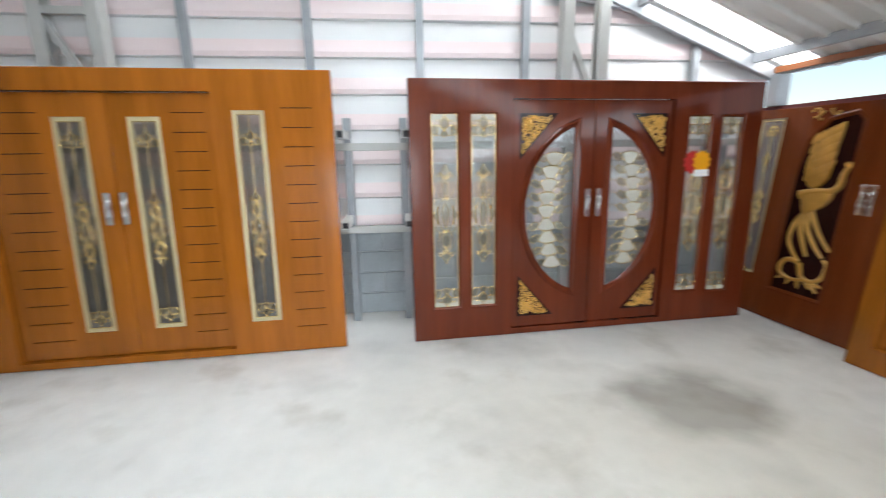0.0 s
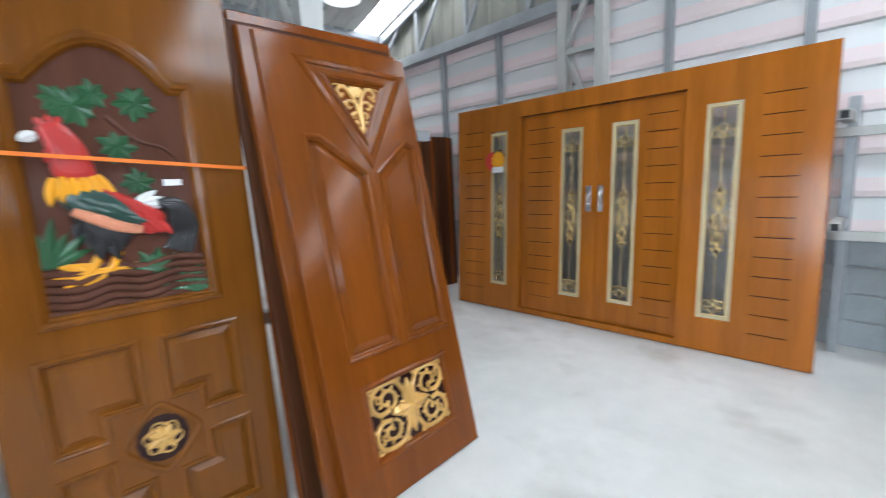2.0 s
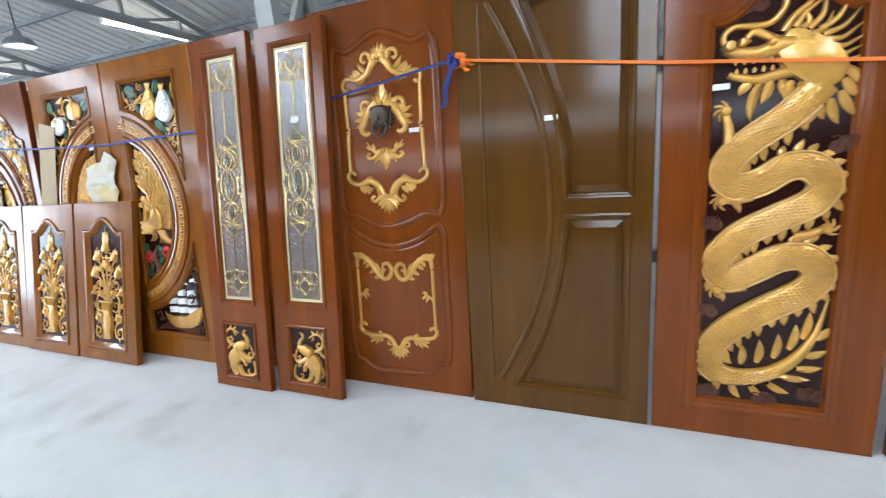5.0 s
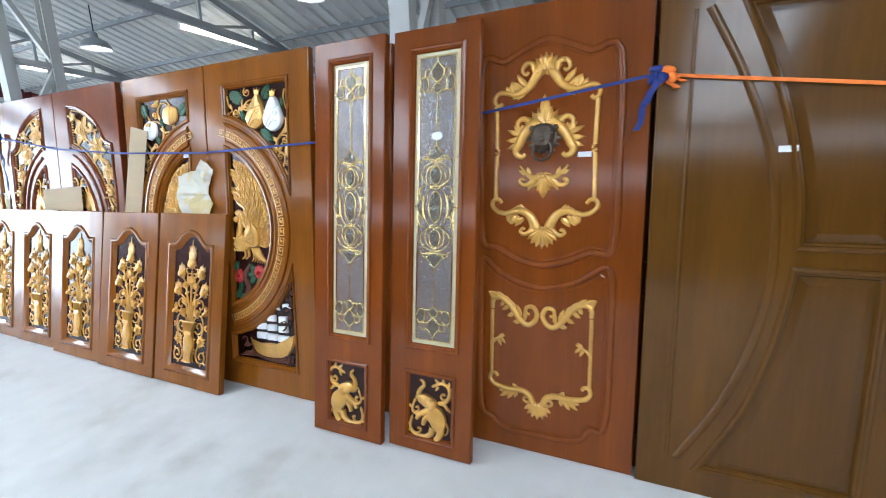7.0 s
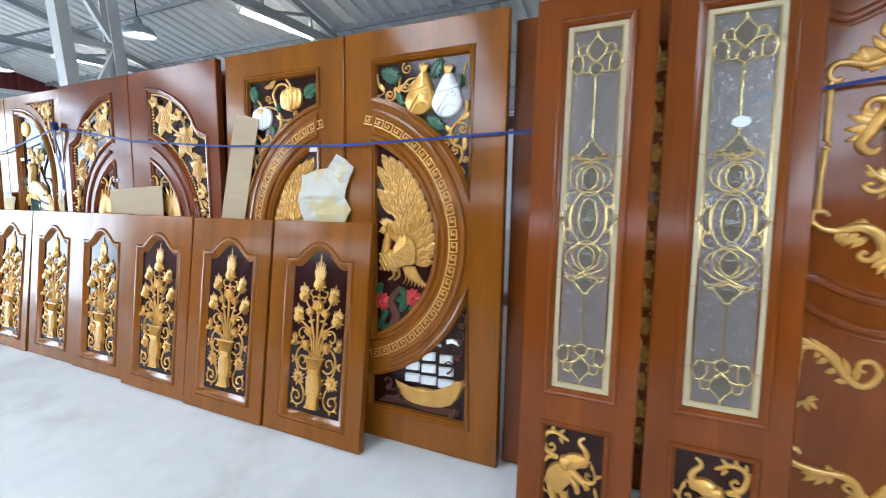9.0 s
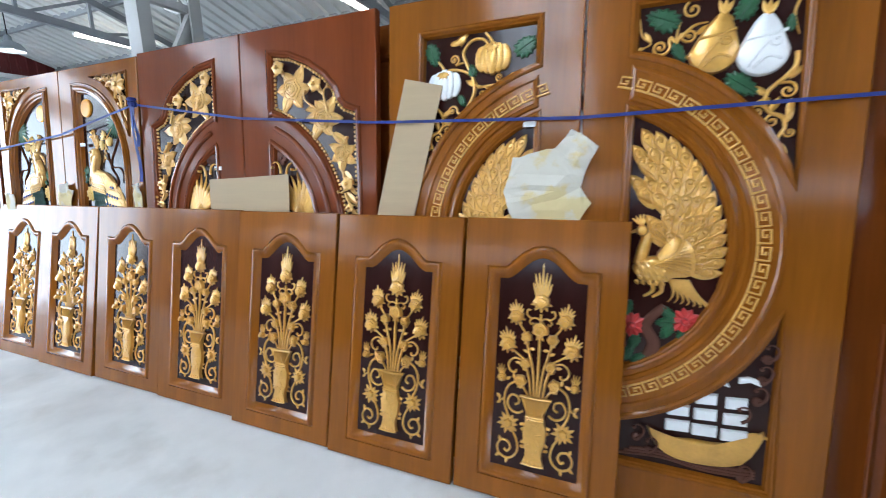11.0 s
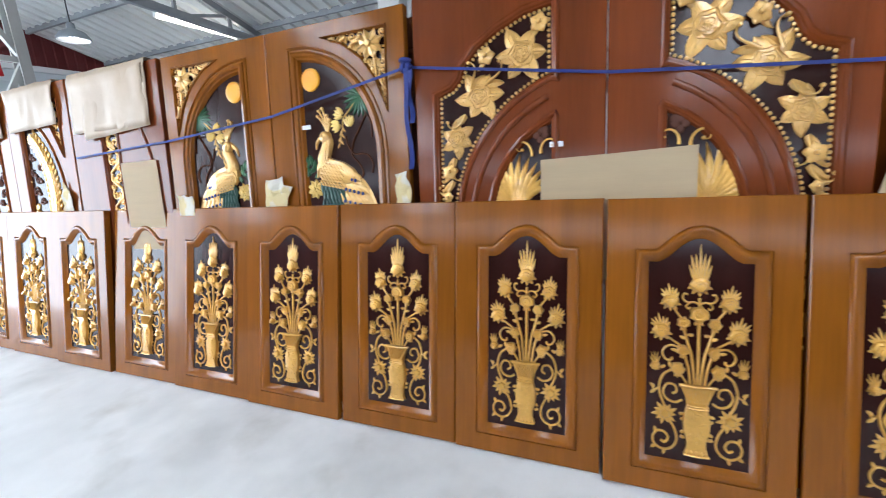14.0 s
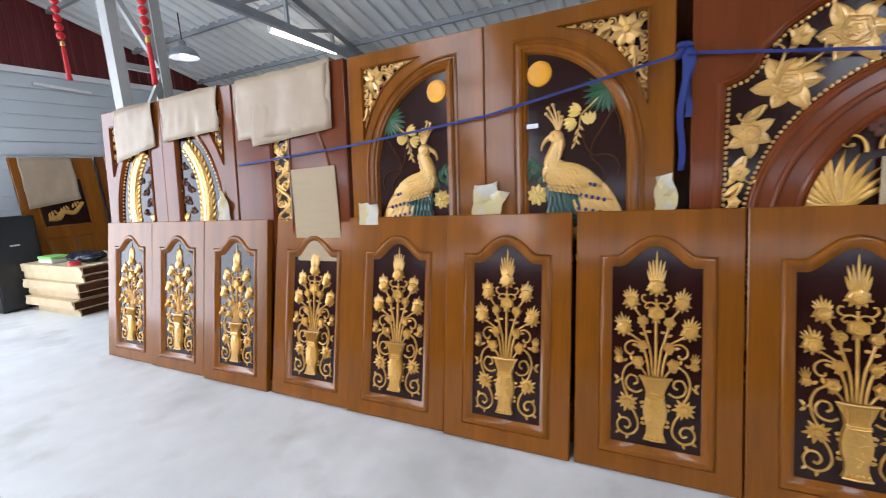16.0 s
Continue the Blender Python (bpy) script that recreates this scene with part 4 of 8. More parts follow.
    price_tag(th, m, 0.20, 1.463)


dragon_door()


def arc_door():
    m, w = lean(-0.845, -1.46, 2.2), 0.835
    low = smooth_path([(0.235, 0.125), (0.36, 0.38), (0.44, 0.66), (0.485, 0.975)], 5) + [(0.735, 0.975), (0.735, 0.125)]
    up = smooth_path([(0.49, 1.07), (0.47, 1.30), (0.40, 1.60), (0.275, 1.92)], 5) + [(0.745, 1.92), (0.745, 1.07)]
    left = smooth_path([(0.15, 0.155), (0.29, 0.42), (0.385, 0.72), (0.415, 1.03), (0.385, 1.36), (0.29, 1.65), (0.16, 1.92)], 4)
    th = door("panelled_door", m, w, H, W_OLIVE, "olive brown teak door with curved crescent panels", [low[::-1], up[::-1] if area2(up) < 0 else up])
    for o in (low, up):
        o = o if area2(o) > 0 else o[::-1]
        part("moulding", moulding(o, 0.034, 0.009, 0.012), W_OLIVE, th)
        part("panel", raised(offset(o, 0.004), -0.013, -0.003, 0.05), W_OLIVE, th)
    bm = bmesh.new()
    stroke(bm, left, 0.030, 0.012, 4)
    part("crescent_bead", bm, W_OLIVE, th, smooth=True)
    bm = bmesh.new()
    stroke(bm, [(0.115, 1.92), (0.115, 1.4), (0.115, 0.7), (0.115, 0.16)], 0.014, 0.005, 4)
    part("crescent_bead", bm, W_OLIVE, th, smooth=True)
    price_tag(th, m, 0.425, 1.413)


arc_door()


def shell(bm, u, v, ang, n, spread, long, wide, h):
    """A fan of petals, the middle one longest."""
    for k in range(n):
        f = k - (n - 1) / 2
        leaf(bm, u, v, ang + spread * f, long * (1 - 0.035 * abs(f)), wide, h - 0.0015 * abs(f), 0, 0.0)


def pearls(bm, pts, r, h=0.014):
    for u, v in pts:
        disc(bm, u, v, r, h, 9)


def lion_door():
    m, w = lean(-0.86, -2.33, 4.7), 0.855
    th = door("carved_door", m, w, H, W_RUSSET, "russet teak door with gold scroll frames and a bronze lion knocker")
    c = 0.43
    top = [(0.14, 1.04), (0.135, 1.40), (0.14, 1.845), (0.24, 1.853), (0.33, 1.892), (c, 1.925), (0.53, 1.892), (0.62, 1.853), (0.735, 1.842), (0.745, 1.40), (0.74, 1.025), (0.642, 1.0), (0.537, 0.953), (c, 0.931), (0.32, 0.952), (0.22, 1.0)]
    low = [(0.14, 0.20), (0.135, 0.60), (0.14, 0.93), (0.22, 0.892), (0.325, 0.842), (0.42, 0.826), (0.515, 0.836), (0.615, 0.874), (0.73, 0.925), (0.74, 0.60), (0.735, 0.21), (0.67, 0.175), (0.61, 0.108), (0.42, 0.095), (0.27, 0.095), (0.20, 0.14)]
    for o in (top, low):
        bm = bmesh.new()
        stroke(bm, o, 0.030, 0.010, 4, closed=True)
        part("moulding", bm, W_RUSSET, th, smooth=True)
        bm = bmesh.new()
        rings(bm, smooth_path(offset(o, -0.018), 3, True), [(0, -0.001), (-0.010, 0.0022)], cap=True)
        part("raised_field", bm, W_RUSSET, th)

    def side(pts, wd, h=0.016, n=6):
        stroke(bm, [(c + x, y) for x, y in pts], wd, h, n)

    # upper gold frame, one half mirrored
    bm = bmesh.new()
    side([(0.012, 1.812), (0.042, 1.770), (0.068, 1.732), (0.105, 1.708), (0.142, 1.700)], lambda q: 0.050 - 0.026 * q, 0.022)
    side([(0.030, 1.765), (0.046, 1.790), (0.056, 1.822), (0.080, 1.830), (0.098, 1.818), (0.102, 1.796), (0.088, 1.784), (0.078, 1.794)], lambda q: 0.030 - 0.016 * q, 0.020)
    side([(0.140, 1.700), (0.178, 1.712), (0.210, 1.712), (0.228, 1.692), (0.225, 1.668), (0.206, 1.657), (0.193, 1.668)], lambda q: 0.024 - 0.006 * q)
    for x, y, a, ln in ((0.080, 1.735, 38, 0.075), (0.100, 1.725, 25, 0.062), (0.135, 1.708, 60, 0.058), (0.150, 1.708, 40, 0.045), (0.088, 1.712, -35, 0.052), (0.110, 1.704, -20, 0.045), (0.118, 1.712, 50, 0.050)):
        leaf(bm, c + x, y, a, ln, 0.026, 0.020, 25 if a > 0 else -25)
    side([(0.222, 1.655), (0.219, 1.55), (0.217, 1.465)], 0.021, 0.012)
    side([(0.217, 1.465), (0.207, 1.458), (0.210, 1.448)], 0.012, 0.012)
    side([(0.218, 1.432), (0.207, 1.438), (0.226, 1.446)], 0.012, 0.012)
    side([(0.218, 1.432), (0.221, 1.33), (0.222, 1.232)], 0.021, 0.012)
    side([(0.190, 1.212), (0.206, 1.230), (0.231, 1.226), (0.236, 1.198), (0.205, 1.171), (0.165, 1.164)], lambda q: 0.017 + 0.008 * q)
    side([(0.170, 1.165), (0.138, 1.172), (0.105, 1.180), (0.070, 1.166), (0.045, 1.138), (0.030, 1.100)], lambda q: 0.024 + 0.026 * q, 0.021)
    side([(0.040, 1.110), (0.058, 1.082), (0.082, 1.070), (0.100, 1.082), (0.090, 1.098), (0.080, 1.090)], lambda q: 0.026 - 0.013 * q, 0.018)
    for x, y, a, ln in ((0.120, 1.170, 110, 0.038), (0.090, 1.168, 80, 0.045), (0.140, 1.168, 130, 0.035), (0.135, 1.160, -65, 0.048), (0.110, 1.158, -45, 0.055), (0.085, 1.145, -35, 0.055), (0.155, 1.162, -80, 0.040)):
        leaf(bm, c + x, y, a, ln, 0.026, 0.019, -22)
    mirrored(bm, c)
    shell(bm, c, 1.782, 90, 9, 17, 0.088, 0.036, 0.028)
    shell(bm, c, 1.100, 270, 9, 17, 0.096, 0.036, 0.028)
    pearls(bm, [(c + 0.017 * k, 1.796 - 0.0022 * k * k) for k in range(-2, 3)], 0.0095, 0.026)
    pearls(bm, [(c + 0.015 * k, 1.102) for k in range(-2, 3)], 0.0085, 0.026)
    part("upper_scroll", bm, GOLD, th, "gold acanthus frame")
    # cartouche round the knocker
    bm = bmesh.new()
    side([(0.030, 1.572), (0.066, 1.548), (0.094, 1.515), (0.112, 1.480), (0.128, 1.455), (0.120, 1.432), (0.096, 1.424), (0.082, 1.436)], lambda q: 0.056 - 0.036 * q, 0.026)
    side([(0.060, 1.552), (0.074, 1.582), (0.100, 1.592), (0.122, 1.576), (0.118, 1.554), (0.102, 1.552), (0.098, 1.564)], lambda q: 0.030 - 0.016 * q, 0.020)
    for x, y, a, ln in ((0.090, 1.520, 10, 0.085), (0.098, 1.508, -15, 0.080), (0.105, 1.490, -32, 0.072), (0.092, 1.530, 28, 0.060)):
        leaf(bm, c + x, y, a, ln, 0.026, 0.021, 22)
    side([(0.022, 1.328), (0.050, 1.330), (0.080, 1.350), (0.108, 1.384)], lambda q: 0.036 - 0.028 * q, 0.021)
    side([(0.040, 1.322), (0.066, 1.300), (0.090, 1.298), (0.106, 1.312), (0.096, 1.324), (0.086, 1.318)], lambda q: 0.028 - 0.014 * q, 0.019)
    for x, y, a, ln in ((0.060, 1.340, 65, 0.040), (0.075, 1.345, 20, 0.042), (0.050, 1.310, -70, 0.045)):
        leaf(bm, c + x, y, a, ln, 0.020, 0.017, 15)
    mirrored(bm, c)
    shell(bm, c, 1.535, 90, 9, 17, 0.112, 0.040, 0.030)
    leaf(bm, c, 1.580, 90, 0.112, 0.050, 0.034)
    shell(bm, c, 1.345, 270, 7, 20, 0.086, 0.036, 0.026)
    leaf(bm, c, 1.325, 270, 0.090, 0.048, 0.030)
    pearls(bm, [(c + 0.078 * math.cos(radians(a)), 1.492 + 0.078 * math.sin(radians(a))) for a in range(42, 140, 16)], 0.0105, 0.026)
    pearls(bm, [(c + 0.019 * k, 1.334) for k in range(-1, 2)], 0.010, 0.026)
    part("cartouche", bm, GOLD, th, "gold leaf cartouche")
    # lower gold frame
    bm = bmesh.new()
    side([(0.230, 0.704), (0.226, 0.748), (0.188, 0.757), (0.142, 0.724), (0.097, 0.664), (0.060, 0.639), (0.027, 0.655), (0.013, 0.694), (0.032, 0.727), (0.062, 0.722), (0.066, 0.697), (0.047, 0.690)], lambda q: 0.021 + 0.009 * math.sin(math.pi * q) - 0.008 * q, 0.017)
    for x, y, a, ln in ((0.195, 0.757, 40, 0.060), (0.165, 0.745, 55, 0.062), (0.140, 0.725, 65, 0.058), (0.118, 0.697, 75, 0.062), (0.092, 0.665, 85, 0.072), (0.072, 0.660, 100, 0.050), (0.220, 0.735, 70, 0.060), (0.150, 0.725, -50, 0.042), (0.122, 0.690, -40, 0.040), (0.092, 0.652, -20, 0.036), (0.175, 0.745, -70, 0.034)):
        leaf(bm, c + x, y, a, ln, 0.022, 0.017, -28 if a > 0 else 28)
    side([(0.231, 0.700), (0.232, 0.53), (0.233, 0.362)], 0.019, 0.011)
    side([(0.230, 0.528), (0.212, 0.548), (0.190, 0.560), (0.166, 0.572)], lambda q: 0.018 - 0.010 * q, 0.013)
    for x, y, a, ln in ((0.205, 0.552, 230, 0.040), (0.192, 0.560, 215, 0.040), (0.196, 0.560, 130, 0.032)):
        leaf(bm, c + x, y, a, ln, 0.017, 0.013, 25)
    side([(0.200, 0.360), (0.212, 0.375), (0.233, 0.370), (0.238, 0.344), (0.212, 0.318), (0.145, 0.306), (0.080, 0.308), (0.042, 0.290), (0.022, 0.250)], lambda q: 0.017 + 0.016 * q, 0.017)
    side([(0.030, 0.262), (0.052, 0.252), (0.068, 0.266), (0.058, 0.282), (0.047, 0.276)], 0.014, 0.016)
    for x, y, a, ln in ((0.135, 0.304, -50, 0.068), (0.122, 0.304, -70, 0.060), (0.150, 0.304, -30, 0.045), (0.110, 0.304, -95, 0.040), (0.100, 0.310, 40, 0.035)):
        leaf(bm, c + x, y, a, ln, 0.024, 0.017, 20)
    mirrored(bm, c)
    shell(bm, c, 0.252, 270, 7, 21, 0.080, 0.032, 0.024)
    part("lower_scroll", bm, GOLD, th, "gold acanthus frame")
    kn = new("knocker")
    kn.parent = th
    kn["label"] = "aged bronze lion head knocker"
    bm = bmesh.new()
    disc(bm, c, 1.50, 0.062, 0.020, 18, 0.002)
    blob(bm, smooth_path([(c - 0.05, 1.53), (c - 0.03, 1.56), (c + 0.03, 1.56), (c + 0.05, 1.53), (c + 0.04, 1.47), (c, 1.445), (c - 0.04, 1.47)], 3, True), 0.05, 0.01)
    for s in (-1, 1):
        stroke(bm, [(c + s * 0.008, 1.515), (c + s * 0.025, 1.525), (c + s * 0.045, 1.515)], 0.012, 0.010, base=0.045)
        disc(bm, c + s * 0.022, 1.505, 0.009, 0.010, 8, 0.046)
        disc(bm, c + s * 0.016, 1.476, 0.014, 0.010, 8, 0.05)
        disc(bm, c + s * 0.052, 1.545, 0.014, 0.02, 8, 0.012)
    disc(bm, c, 1.492, 0.012, 0.014, 8, 0.054)
    for k in range(14):
        leaf(bm, c + 0.05 * math.cos(k * 0.449), 1.50 + 0.05 * math.sin(k * 0.449), k * 25.7, 0.028, 0.016, 0.012, 0, 0.01)
    part("lion_head", bm, BRONZE, kn)
    bm = bmesh.new()
    stroke(bm, [(c + 0.042 * math.cos(k * 0.628), 1.445 + 0.042 * math.sin(k * 0.628)) for k in range(10)], 0.012, 0.014, 4, True, 0.045)
    part("ring", bm, BRONZE, kn, smooth=True)
    price_tag(th, m, 0.605, 1.425)


lion_door()


def leaded(th, u0, v0, u1, v1, border, motifs, deep=-0.012, vert=True, clear=None):
    """A leaded light: frosted border, clear middle, brass cames."""
    frame_o, inner = rect(u0, v0, u1, v1), rect(u0 + border, v0 + border, u1 - border, v1 - border)
    bm = bmesh.new()
    rings(bm, inner, [(border, deep - 0.006), (border, deep), (0, deep), (0, deep - 0.006)], closed_profile=True)
    gb = part("glass_border", bm, G_FROST, th, "frosted glass border")
    pane = part("pane", board(inner, deep - 0.0015, 0.004), clear or G_CLEAR, th, "clear textured glass pane")
    gb.visible_shadow = pane.visible_shadow = False
    bm = bmesh.new()
    c = (u0 + u1) / 2
    rings(bm, inner, [(0.003, deep), (0.003, deep + 0.003), (-0.003, deep + 0.003), (-0.003, deep)], closed_profile=True)
    if vert:
        stroke(bm, [(c, v0 + border), (c, (v0 + v1) / 2), (c, v1 - border)], 0.006, 0.004, 3, base=deep)
    hw = (u1 - u0) / 2 - border - 0.008
    bev = bmesh.new()
    for kind, v, s in motifs:
        a = hw * s
        if kind == "oval":
            for f in (1.0, 0.84, 0.50):
                stroke(bm, [(c + a * f * math.cos(k * 0.6283), v + a * 1.25 * f * math.sin(k * 0.6283)) for k in range(10)], 0.0065, 0.006, 3, True, deep)
            disc(bev, c, v, a * 0.55, 0.006, 14, deep, a * 0.70)
            for q in (1, -1):
                for t in (45, 0, -45):
                    leaf(bev, c + q * a * math.cos(radians(t)), v + a * 1.25 * math.sin(radians(t)), (t if q > 0 else 180 - t), a * 0.30, a * 0.22, 0.006, 0, deep)
        elif kind == "drop":
            stroke(bm, smooth_path([(c, v + a * 1.6), (c - a * 0.75, v + a * 0.3), (c - a * 0.55, v - a * 0.7), (c, v - a * 1.7), (c + a * 0.55, v - a * 0.7), (c + a * 0.75, v + a * 0.3)], 2, True), 0.0065, 0.006, 1, True, deep)
            stroke(bm, [(c, v + a), (c - a * 0.4, v), (c, v - a), (c + a * 0.4, v)], 0.006, 0.006, 4, True, deep)
            blob(bev, smooth_path([(c, v + a * 0.9), (c - a * 0.35, v), (c, v - a * 0.9), (c + a * 0.35, v)], 2, True), 0.006, deep)
        else:
            q = -1 if kind == "fleur_down" else 1
            for t in (-70, -35, 0, 35, 70):
                ang = 90 * q + t * q
                r = a * (1.0 - abs(t) * 0.003)
                cu, cv = c + r * 0.55 * math.cos(radians(ang)), v + r * 0.55 * math.sin(radians(ang))
                loopp = [(cu + r * 0.45 * math.cos(k * 1.047) * (1.0 if k % 3 == 0 else 0.62), cv + r * 0.45 * math.sin(k * 1.047)) for k in range(6)]
                stroke(bm, loopp, 0.0055, 0.006, 2, True, deep)
                leaf(bev, c + r * 0.2 * math.cos(radians(ang)), v + r * 0.2 * math.sin(radians(ang)), ang, r * 0.75, r * 0.4, 0.007, 0, deep)
    part("came", bm, BRASS, th, "polished brass cames")
    pieces("bevel", bev, G_BEVEL, th, "bevelled glass piece", False)


def came_loop(bm, pts, base, closed=True, wd=0.0058, n=4):
    stroke(bm, pts, wd, 0.0055, n, closed, base)


def leaded_fleur(bm, bev, c, v, k, sgn, base):
    """A fleuron of leaded pieces: a bead, two ears, a kite and lobes. sgn -1 hangs down."""
    def at(x, y):
        return c + k * x, v + sgn * k * y
    came_loop(bm, [at(0.31 * math.cos(q * 0.7854), 0.31 * math.sin(q * 0.7854)) for q in range(8)], base)
    came_loop(bm, [at(0, -0.36), at(0.48, -1.0), at(0.10, -1.55), at(0, -1.75), at(-0.10, -1.55), at(-0.48, -1.0)], base)
    blob(bev, smooth_path([at(0, -0.40), at(0.44, -1.0), at(0, -1.65), at(-0.44, -1.0)], 3, True), 0.006, base)
    disc(bev, *at(0, 0), 0.28 * k, 0.007, 12, base)
    for s in (-1, 1):
        ear = [at(s * x, y) for x, y in ((0.70, -0.60), (0.64, -0.20), (0.72, 0.12), (0.98, 0.16), (1.20, -0.12), (1.22, -0.50), (1.00, -0.80))]
        came_loop(bm, ear, base)
        blob(bev, smooth_path(ear, 2, True), 0.006, base)
        came_loop(bm, [at(s * 0.28, 0.05), at(s * 0.48, 0.16), at(s * 0.72, 0.08)], base, False)
        came_loop(bm, [at(0, -0.36), at(s * 0.28, -0.64), at(s * 0.62, -0.78), at(s * 0.95, -0.74)], base, False)
        came_loop(bm, [at(s * 0.90, -0.80), at(s * 0.86, -1.14), at(s * 0.62, -1.26), at(s * 0.42, -1.10)], base, False)


def leaded_knot(bm, bev, c, v, k, base, ky=0):
    """The long interlaced ornament of leaded loops, k metres to a half width (ky upwards), symmetric about v."""
    ky = ky or k
    def lens(rx, y0, y1, fill=0.0, n=12):
        o = []
        for q in range(n):
            a = 2 * math.pi * q / n
            o.append((c + k * rx * math.sin(a) * (1.0 if abs(math.cos(a)) < 0.6 else 0.94), v + ky * ((y0 + y1) / 2 + (y1 - y0) / 2 * math.cos(a))))
        came_loop(bm, o, base, True, 0.0058, 3)
        if fill:
            blob(bev, [(c + (p - c) * 0.94, (v + ky * (y0 + y1) / 2) + (q2 - v - ky * (y0 + y1) / 2) * 0.94) for p, q2 in o], fill, base)
    lens(0.42, -0.94, 0.94, 0.005)
    lens(0.80, -1.30, 1.30)
    for s in (-1, 1):
        y = (lambda p: p * s)
        lens(0.36, *sorted((y(1.36), y(2.42))), 0.005)
        lens(0.64, *sorted((y(1.08), y(2.50))))
        lens(0.96, *sorted((y(1.22), y(2.68))))
        cap = [(c + k * a, v + ky * y(b)) for a, b in ((0.0, 2.78), (0.36, 2.86), (0.60, 2.98), (0.38, 3.24), (0.20, 3.44), (0.10, 3.62), (-0.10, 3.62), (-0.20, 3.44), (-0.38, 3.24), (-0.60, 2.98), (-0.36, 2.86))]
        came_loop(bm, cap, base, True, 0.0058, 2)
        blob(bev, smooth_path(cap, 2, True), 0.006, base)
        for q in (-1, 1):
            came_loop(bm, [(c + q * k * a, v + ky * y(b)) for a, b in ((0.0, 2.56), (0.40, 2.78), (0.80, 2.84), (0.96, 2.66))], base, False)
            came_loop(bm, [(c + q * k * a, v + ky * y(b)) for a, b in ((0.0, 2.72), (0.36, 2.98), (0.70, 3.04), (0.92, 2.84))], base, False)
            came_loop(bm, [(c + q * k * a, v + ky * y(b)) for a, b in ((0.66, 1.22), (0.96, 1.18), (1.10, 0.86), (0.98, 0.58), (0.80, 0.42))], base, False)
    for q in (-1, 1):
        wing = [(c + q * k * a, v + ky * b) for a, b in ((0.80, 0.66), (1.06, 0.46), (1.18, 0.22), (1.42, 0.0), (1.18, -0.22), (1.06, -0.46), (0.80, -0.66), (0.86, 0.0))]
        came_loop(bm, wing, base, True, 0.0058, 2)
        blob(bev, smooth_path(wing, 2, True), 0.006, base)


def elephant(bm, b):
    """A trumpeting elephant among scrolls, in the base panel of a narrow door."""
    def at(x, y):
        return 0.106 + (x - 640) * 0.00080, 0.381 - (y - 225 - 0.2 * (x - 650)) * 0.00086

    def go(pts, wd, h=0.018, n=5):
        stroke(bm, [at(*p) for p in pts], wd, h, n, base=b)
    blob(bm, smooth_path([at(*p) for p in ((775, 415), (820, 415), (868, 440), (898, 490), (898, 540), (868, 572), (825, 560), (800, 520), (775, 480))], 3, True), 0.026, b, 0.6)
    blob(bm, smooth_path([at(*p) for p in ((718, 352), (755, 345), (800, 365), (820, 395), (800, 425), (765, 420), (735, 395))], 3, True), 0.030, b, 0.6)
    blob(bm, smooth_path([at(*p) for p in ((782, 372), (830, 385), (836, 420), (805, 440), (785, 420))], 3, True), 0.035, b, 0.6)
    go([(735, 375), (712, 345), (722, 318), (745, 300), (742, 278), (722, 262)], taper(0.030, 0.35), 0.026)
    go([(790, 440), (750, 455), (715, 470), (702, 492)], taper(0.036, 0.6), 0.024)
    go([(800, 475), (768, 485), (752, 505), (745, 528)], taper(0.034, 0.6), 0.020)
    go([(815, 540), (806, 572), (790, 590), (768, 598)], taper(0.040, 0.6), 0.022)
    go([(868, 545), (862, 580), (850, 605), (832, 618)], taper(0.044, 0.6), 0.026)
    go([(898, 520), (912, 555), (905, 585), (880, 588), (872, 572)], 0.009, 0.014)
    leaf(bm, *at(738, 388), 165, 0.045, 0.012, 0.024, -25, b)
    leaf(bm, *at(745, 402), 175, 0.035, 0.011, 0.024, -25, b)
    go([(910, 445), (885, 415), (850, 405), (900, 395), (920, 350), (905, 312), (865, 292), (825, 300)], lambda q: 0.020 - 0.010 * abs(q - 0.45), 0.016)
    go([(905, 385), (875, 385), (862, 365), (878, 352), (888, 365)], 0.011, 0.015)
    go([(765, 600), (715, 592), (675, 570), (655, 535), (662, 490)], taper(0.022, 0.5), 0.016)
    go([(690, 578), (722, 572), (728, 552), (708, 548)], 0.011, 0.014)
    go([(715, 462), (685, 455), (668, 430), (680, 385)], taper(0.020, 0.4), 0.016)
    go([(690, 452), (712, 440), (706, 420), (692, 426)], 0.010, 0.014)
    for x, y, a in ((920, 345, 60), (912, 318, 80), (880, 296, 100), (845, 292, 130), (830, 300, 200), (845, 308, 230), (905, 430, -60), (660, 500, 70), (655, 530, 130), (670, 562, 170), (668, 425, 140), (676, 395, 60), (700, 590, 200), (745, 598, 20)):
        leaf(bm, *at(x, y), a, 0.030, 0.014, 0.014, 18, b)


